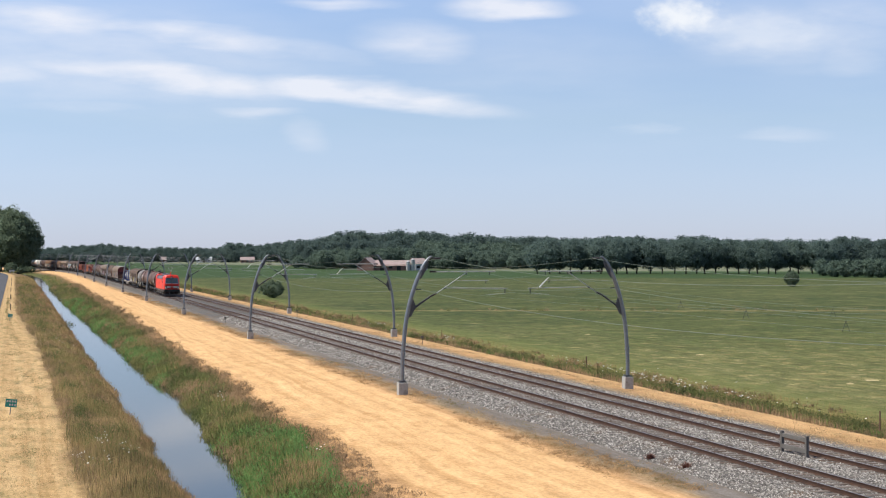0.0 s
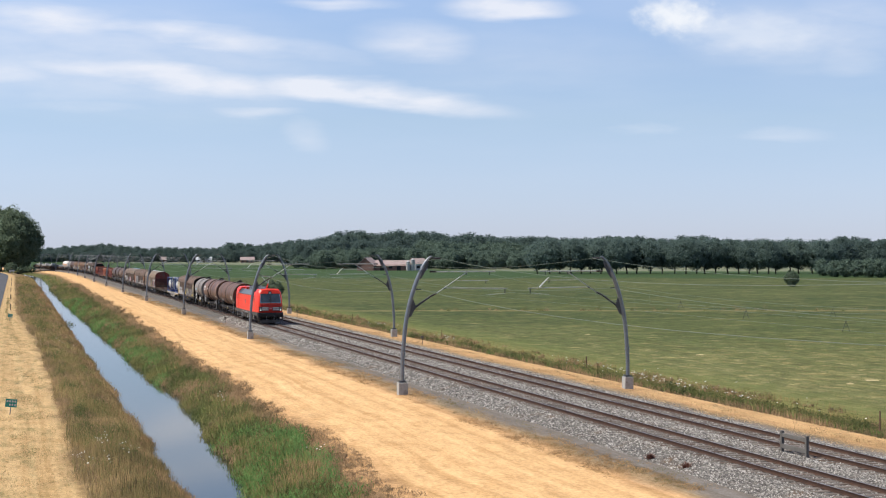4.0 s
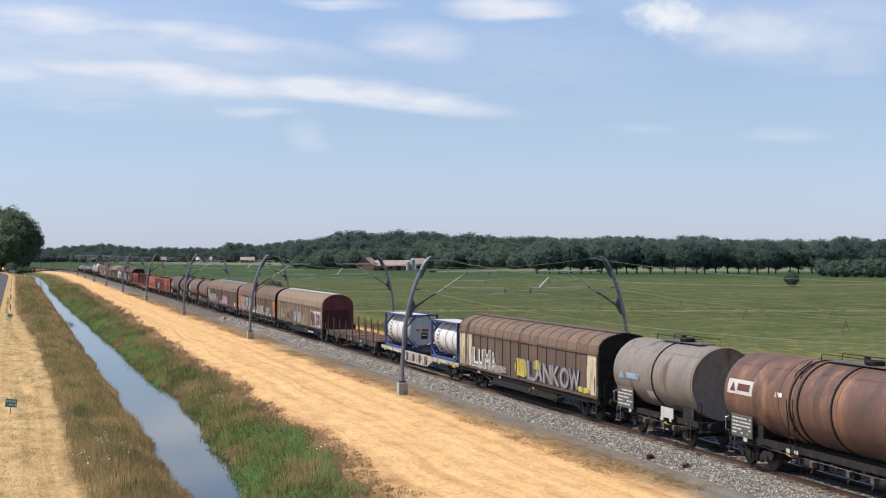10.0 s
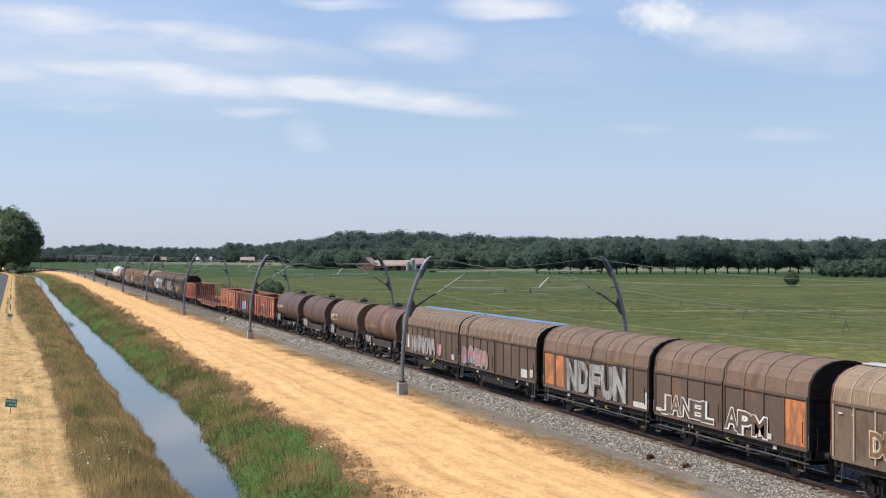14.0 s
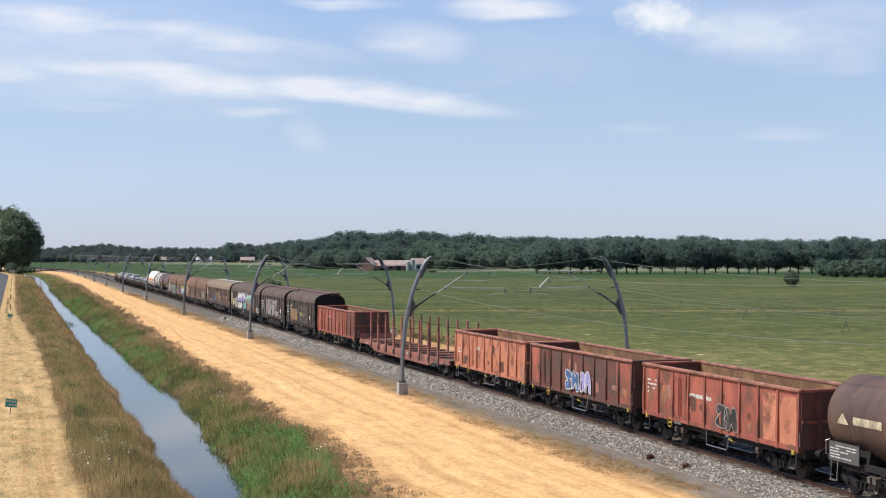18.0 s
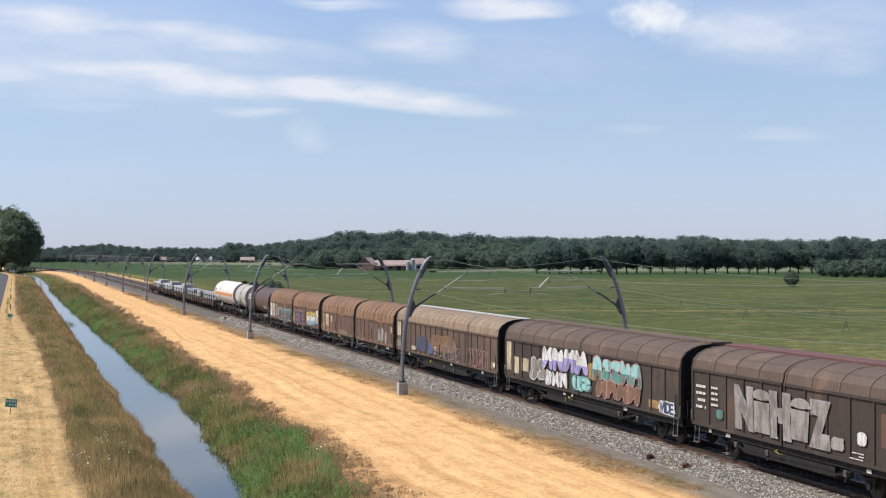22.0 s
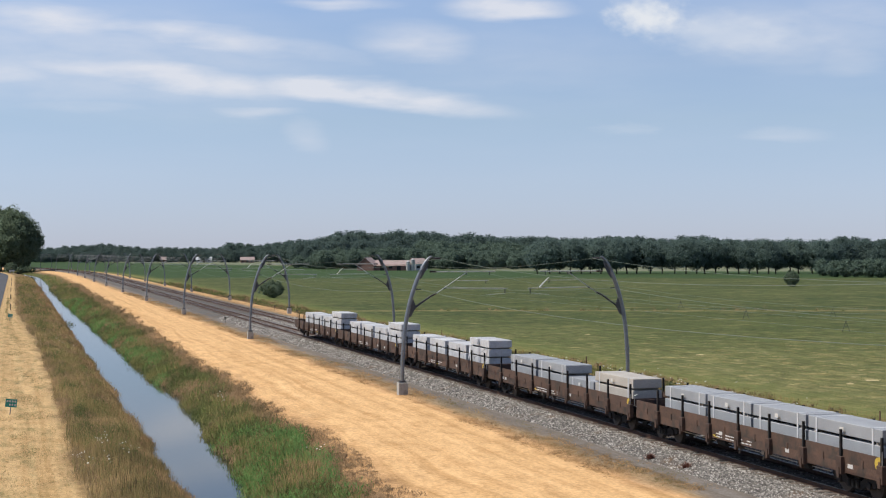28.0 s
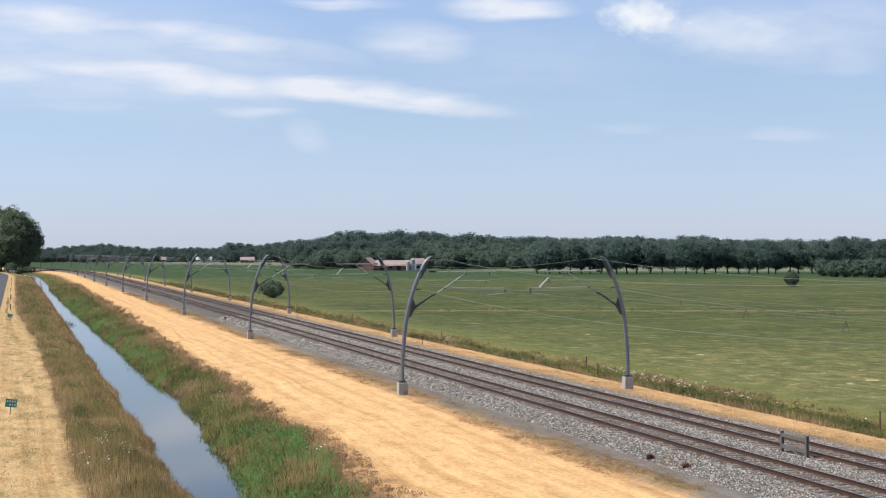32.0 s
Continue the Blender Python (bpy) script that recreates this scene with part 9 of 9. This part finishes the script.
hood_wagon(152.0, 164.75, "dark brown hooded wagon unit with white outline graffiti", side_cocoa, roof_cocoa, bogies=False, truss=False, roof_ribs=4, ribs=4, z_eave=3.05, z_top=4.35, art=(
    ("text", 0.06, 0.44, 1.35, 2.1, "JANEL", "side", "white", 0.015), ("text", 0.52, 0.78, 1.3, 2.1, "APM", "side", "white", 0.015), ("panel", 0.87, 0.985, 1.3, 2.9, "orange"), ("plate", 0.02, 0.06, 1.35, 1.5), ("plate", 0.72, 0.8, 1.3, 1.5)))
hood_wagon(165.35, 178.5, "dark brown hooded wagon unit with big grey graffiti letters", side_cocoa, roof_cocoa, bogies=False, truss=False, roof_ribs=4, ribs=4, z_eave=3.05, z_top=4.35, art=(
    ("panel", 0.015, 0.11, 1.35, 2.95, "orange"), ("panel", 0.12, 0.22, 1.35, 2.95, "orange"), ("text", 0.26, 0.82, 1.25, 2.85, "NDFUN", "grey", "black", 0.06), ("plate", 0.88, 0.97, 1.25, 1.5), ("plate", 0.97, 0.99, 1.25, 2.0)))
hood_wagon(179.6, 193.45, "brown sliding wall wagon with blue ridge and pastel graffiti", side_cocoa, roof_cocoa, ridge=ridge_blue, far_ridge=True, rib_paint=rib_pale, roof_ribs=7, ribs=5, bogies=False, z_eave=3.12, z_top=4.25, art=(
    ("blob", 0.12, 0.38, 1.4, 2.3, "skyblue", 22), ("bub", 0.04, 0.4, 1.4, 2.4, "pink", "skyblue", 4, 21), ("blob", 0.3, 0.42, 1.35, 2.4, "ochre", 23), ("blob", 0.05, 0.12, 1.4, 2.0, "ochre", 24), ("blob", 0.16, 0.22, 1.5, 2.2, "red", 27), ("plate", 0.83, 0.9, 1.35, 1.8), ("blob", 0.93, 0.97, 1.4, 1.9, "cream", 26)))
hood_wagon(193.75, 207.5, "brown sliding wall wagon with blue ridge and pale graffiti", side_cocoa, roof_cocoa, ridge=ridge_blue, far_ridge=True, rib_paint=rib_pale, roof_ribs=7, ribs=5, bogies=False, z_eave=3.12, z_top=4.25, art=(
    ("panel", 0.01, 0.06, 1.9, 3.0, "white"), ("panel", 0.09, 0.14, 1.5, 2.4, "white"), ("bub", 0.2, 0.62, 1.35, 2.45, "grey", "dirty_white", 6, 31), ("blob", 0.66, 0.74, 1.4, 2.2, "pink", 32), ("plate", 0.9, 0.94, 1.35, 1.7)))
tank_wagon(209.6, 219.3, "short brown tank wagon on a dusty sill", brown_b, 1.4, 2.58, skirt=True, sill=sill_brown, two_axle=False, plates=((0.02, 0.22, 1.1, 1.7, sill_brown),), logos=((0.06, 0.4, 2.3, 2.6, PAINT["ochre"]),), bands=(), rings=(0.5,))
tank_wagon(222.0, 232.2, "short ribbed tan-brown tank wagon with a pale mark", tan_b, 1.4, 2.58, skirt=True, sill=sill_brown, rings=(0.2, 0.35, 0.5, 0.65, 0.8), plates=((0.0, 0.14, 1.1, 1.9, grey_plate), (0.03, 0.26, 2.30, 2.8, PAINT["cream"])), logos=((0.04, 0.25, 2.36, 2.74, PAINT["rust_stain"]),), walkway=(0.45, 0.9))
tank_wagon(234.9, 244.8, "short dark brown tank wagon with a pale stain", brown_c, 1.4, 2.58, skirt=True, sill=sill_brown, plates=((0.0, 0.2, 1.15, 1.85, grey_plate),), rings=(0.42,), walkway=(0.4, 0.95))
tank_wagon(247.6, 259.2, "dark brown tank wagon with cream company mark", brown_c, 1.42, 2.56, rings=(0.5,), plates=((0.0, 0.16, 1.1, 1.75, grey_plate), (0.75, 0.9, 1.1, 1.3, sill_brown)), logos=((0.05, 0.28, 2.4, 2.75, PAINT["cream"]),), walkway=(0.4, 0.85))
gondola(261.0, 274.3, "rusty red open wagon with ribbed steel sides", gon_red, gon_inner, art=(("bars", 0.03, 0.11, 2.0, 2.7, 4), ("bars", 0.26, 0.5, 2.1, 2.5, 1), ("bub", 0.53, 0.66, 1.25, 2.2, "black", "dirty_white", 2, 41), ("panel", 0.8, 0.98, 1.25, 3.0, gon_orange)))
gondola(275.5, 288.9, "maroon open wagon with blue and white graffiti", gon_dark, gon_inner, art=(("bars", 0.03, 0.1, 2.0, 2.8, 5), ("panel", 0.0, 0.1, 1.25, 3.1, gon_red), ("panel", 0.86, 0.99, 1.25, 3.1, gon_red), ("bub", 0.40, 0.52, 1.4, 2.3, "blue", "white", 2, 43), ("bub", 0.54, 0.64, 1.4, 2.35, "lilac", "white", 2, 45)), doors=(1,))
gondola(289.7, 302.8, "faded orange open wagon with rusty streaks", gon_orange, gon_inner, art=(("bars", 0.28, 0.4, 2.2, 2.6, 1), ("bars", 0.04, 0.1, 1.9, 2.3, 2)), doors=(2,))
stake_flat(304.4, 329.6, "faded red flat wagon with tall twin stakes", stake_red, deck_wood, [-10.1 + 2.33 * i for i in range(9)], 3.5, sill=(0.55, 1.2), belly=True, end_boards=(1,), wires=True)
gondola(331.0, 346.0, "red open wagon with side doors and ribs", gon_red, gon_inner, bays=10, doors=(1, 7), art=(("bars", 0.3, 0.38, 2.4, 2.6, 1), ("panel", 0.8, 0.98, 1.25, 3.0, gon_dark)))
hood_wagon(347.5, 361.9, "dark umber sliding wall wagon with maroon ridge and colourful graffiti", side_dark, roof_dark, ridge=ridge_red, far_ridge=2, roof_ribs=4, ribs=5, bogies=False, z_eave=3.42, z_top=4.3, art=(
    ("bars", 0.03, 0.1, 1.8, 2.9, 4), ("bub", 0.2, 0.42, 1.4, 2.6, "ochre", "pink", 3, 51), ("bub", 0.47, 0.59, 1.5, 2.9, None, "grey", 3, 53), ("blob", 0.5, 0.58, 2.0, 2.35, "yellow", 57), ("bub", 0.6, 0.76, 1.5, 2.9, None, "dirty_white", 3, 55), ("blob", 0.63, 0.69, 2.0, 2.4, "ochre", 56), ("blob", 0.83, 0.86, 1.8, 2.2, "white", 58), ("bars", 0.16, 0.22, 1.5, 3.0, 5)))
hood_wagon(363.2, 377.9, "dark umber sliding wall wagon with pale block graffiti letters", side_dark, roof_dark, ridge=ridge_red, far_ridge=2, roof_ribs=4, ribs=5, bogies=False, z_eave=3.42, z_top=4.3, art=(
    ("bars", 0.03, 0.09, 1.8, 2.9, 4), ("text", 0.26, 0.72, 1.45, 2.95, "NiHiZ", "dirty_white", "grey", 0.03), ("blob", 0.83, 0.87, 1.8, 2.3, "white", 61), ("blob", 0.72, 0.78, 1.45, 1.95, "dirty_white", 62), ("blob", 0.15, 0.19, 1.6, 2.0, "teal", 63), ("panel", 0.92, 0.96, 1.9, 3.0, "plum"), ("bars", 0.12, 0.16, 2.0, 2.9, 4), ("bars", 0.8, 0.86, 1.3, 1.6, 3)))
hood_wagon(379.0, 401.5, "dark umber sliding wall wagon with large white and cyan graffiti", side_dark, roof_dark, ridge=roof_dark, far_ridge=2, roof_ribs=5, ribs=8, z_eave=3.3, z_top=4.3, art=(
    ("panel", 0.01, 0.045, 1.6, 3.2, "cream"), ("panel", 0.06, 0.1, 1.5, 2.4, "cream"), ("panel", 0.12, 0.17, 1.7, 2.4, "cream"), ("bars", 0.18, 0.22, 1.45, 1.7, 2), ("bub", 0.27, 0.55, 2.1, 3.3, "white", "black", 4, 71, "lilac"), ("bub", 0.19, 0.29, 1.35, 2.55, "dirty_white", "white", 2, 75), ("bub", 0.29, 0.43, 1.3, 2.1, "white", "black", 3, 76), ("blob", 0.45, 0.57, 1.35, 2.15, "cyan", 79), ("bub", 0.46, 0.57, 1.4, 2.1, None, "teal", 2, 72),
    ("bub", 0.58, 0.83, 2.15, 3.15, "cyan", "pink", 5, 77, "teal"), ("bub", 0.6, 0.82, 1.35, 2.15, "smear", "pink", 4, 73), ("blob", 0.55, 0.61, 2.0, 2.9, "ochre", 78), ("panel", 0.86, 0.905, 1.4, 1.75, "ochre"), ("blob", 0.905, 0.985, 1.25, 1.85, "white", 70), ("text", 0.915, 0.975, 1.32, 1.78, "WIDE", "deepblue", "white", 0.03)))
hood_wagon(402.8, 425.8, "brown sliding wall wagon with silver ridge and faded graffiti", side_cocoa, roof_tan, ridge=ridge_pale, far_ridge=True, roof_ribs=10, ribs=9, z_eave=3.3, z_top=4.3, art=(
    ("panel", 0.005, 0.05, 2.2, 3.2, "cream"), ("panel", 0.005, 0.05, 1.4, 1.9, "dirty_white"), ("blob", 0.18, 0.24, 1.4, 1.7, "cream", 80), ("blob", 0.23, 0.36, 1.4, 2.5, "deepblue", 81), ("blob", 0.37, 0.42, 1.35, 2.2, "blue", 82), ("blob", 0.38, 0.66, 1.6, 2.85, "smear", 83), ("bub", 0.42, 0.56, 2.15, 2.7, None, "ochre", 4, 89), ("bub", 0.43, 0.45, 1.5, 1.9, None, "white", 1, 87), ("bub", 0.5, 0.68, 1.35, 2.2, None, "grey", 5, 84), ("bub", 0.76, 0.92, 1.3, 2.3, None, "pink", 4, 86), ("panel", 0.935, 0.96, 1.4, 1.8, "ochre"), ("blob", 0.965, 0.985, 1.5, 1.8, "white", 85)))
def bays(first, last):
    """Plum repainted panels in the bays of a wall and a dusty foot."""
    return [("panel", i / 8 + 0.022, i / 8 + 0.105, 1.4, 2.78, "plum") for i in range(first, last)] + [("panel", 0.01, 0.99, 1.285, 1.385, "dust")]


rust_frame = mat("rusty_end_frame", (0.13, 0.085, 0.06), (0.075, 0.052, 0.042), 0.8, 2, 20, dirt=((0.24, 0.17, 0.12), 0.25, 2.0))
for ua, ub, lab, art in (
        (426.9, 439.05, "rusty hooded wagon unit with faded white graffiti", (*bays(0, 8), ("panel", 0.503, 0.525, 1.25, 2.8, "dirty_white"), ("bub", 0.08, 0.42, 1.4, 2.1, None, "dust", 5, 94), ("blob", 0.62, 0.7, 1.35, 2.4, "dirty_white", 91), ("blob", 0.7, 0.78, 1.35, 2.5, "dirty_white", 92), ("blob", 0.8, 0.86, 1.35, 2.3, "dirty_white", 93), ("panel", 0.94, 0.975, 2.2, 2.65, "cream"))),
        (439.9, 452.6, "rusty hooded wagon unit with orange and cream panels", (("panel", 0.02, 0.1, 1.5, 2.7, "ochre"), ("panel", 0.12, 0.24, 1.7, 2.7, "cream"), ("panel", 0.3, 0.35, 2.1, 2.6, "cream"), *bays(3, 8), ("panel", 0.475, 0.497, 1.25, 2.7, "dirty_white"), ("blob", 0.55, 0.85, 1.25, 1.65, "dust", 95))),
        (454.1, 466.7, "rusty hooded wagon unit covered in colourful graffiti", (("blob", 0.02, 0.16, 1.3, 2.4, "yellow", 101), *bays(0, 2), ("bub", 0.07, 0.49, 1.25, 2.5, None, "pink", 4, 109), ("text", 0.08, 0.49, 1.25, 2.45, "EGIO", "deepblue", "orange", 0.05), ("blob", 0.54, 0.62, 1.35, 2.4, "orange", 102), ("blob", 0.58, 0.8, 1.3, 2.2, "cyan", 103), ("bub", 0.58, 0.9, 1.35, 2.3, "white", "black", 4, 108, "skyblue"), ("blob", 0.55, 0.95, 2.0, 2.6, "yellow", 106), ("panel", 0.9, 0.98, 1.6, 2.8, "white"))),
        (467.4, 480.2, "rusty hooded wagon unit with teal and red graffiti", (("panel", 0.01, 0.1, 1.4, 2.75, "white"), ("panel", 0.13, 0.24, 1.4, 2.75, "cream"), ("panel", 0.26, 0.32, 1.5, 2.7, "dirty_white"), ("blob", 0.36, 0.48, 1.5, 2.5, "dirty_white", 104), ("bub", 0.47, 0.98, 1.25, 2.4, "teal", "cyan", 6, 105, "deepblue"), ("text", 0.5, 0.95, 1.25, 2.3, "BLIR", "dark_red", "cyan", 0.03)))):
    hood_wagon(ua, ub, lab, side_rust, roof_rust, bogies=False, truss=False, roof_ribs=5, ribs=4, z_eave=2.92, z_top=4.28, art=art, end_paint=rust_frame)
tank_wagon(481.4, 495.4, "dark brown tank wagon with straps and white plates", brown_c, 1.5, 2.7, bands=(0.32, 0.36), rings=(0.6,), plates=((0.03, 0.15, 2.75, 3.3, plate_mat), (0.02, 0.12, 1.1, 1.9, grey_plate), (0.75, 0.88, 1.9, 2.2, plate_mat), (0.76, 0.95, 1.0, 1.4, sill_brown)), logos=((0.045, 0.13, 2.9, 3.15, PAINT["dark_red"]),), walkway=(0.4, 0.75), ladder=0.36)
tank_wagon(497.9, 506.0, "pale silver-grey tank wagon with white placards", silver_b, 1.48, 2.7, bands=(0.5,), plates=((0.05, 0.4, 2.2, 2.9, plate_mat), (0.68, 0.98, 1.8, 2.4, plate_mat)), two_axle=True, walkway=(0.3, 0.8))
tank_wagon(507.6, 525.3, "long off-white gas tank wagon with an orange band", white_b, 1.54, 2.74, stripe=orange_stripe, dome=0.75, plates=((0.34, 0.38, 1.1, 1.5, plate_mat),), logos=((0.04, 0.12, 3.0, 3.35, PAINT["blue"]),), walkway=(0.97, 0.99))
loaded_flat(526.9, 546.2, ((0.12, 0.32, 2, 0), (0.33, 0.52, 2, 0), (0.53, 0.73, 2, 0), (0.74, 0.98, 2, 0)))
loaded_flat(546.7, 567.4, ((0.14, 0.34, 2, 0), (0.36, 0.56, 2, 0), (0.58, 0.74, 1, 0), (0.75, 0.97, 2, 2)))
loaded_flat(567.9, 588.1, ((0.11, 0.29, 2, 1), (0.33, 0.51, 2, 1), (0.55, 0.74, 2, 1), (0.78, 0.97, 3, 1)))
loaded_flat(588.5, 608.7, ((0.12, 0.31, 2, 1), (0.34, 0.53, 2, 1), (0.56, 0.75, 2, 1), (0.78, 0.97, 3, 1)))
loaded_flat(609.1, 628.6, ((0.14, 0.33, 2, 1), (0.36, 0.54, 2, 1), (0.57, 0.75, 2, 1), (0.77, 0.97, 3, 1)))


def motions():
    """The whole train runs at an even pace; wagons turn with the bend."""
    for v, back in TRAIN:
        rows = []
        for i in range(17):
            t = 2.0 * i
            y = 55.658 + (8 - t) * 27.1 + back
            rows.append((t, pose(shift(y), y, 0, 0, 0, heading(y))))
        walk(v, rows)
    for c, drift in CLOUDS:
        walk(c, [(0.0, pose(*EYE, 0, 0, -16.467)), (32.0, pose(*EYE, 0, 0, -16.467 + drift))])


motions()
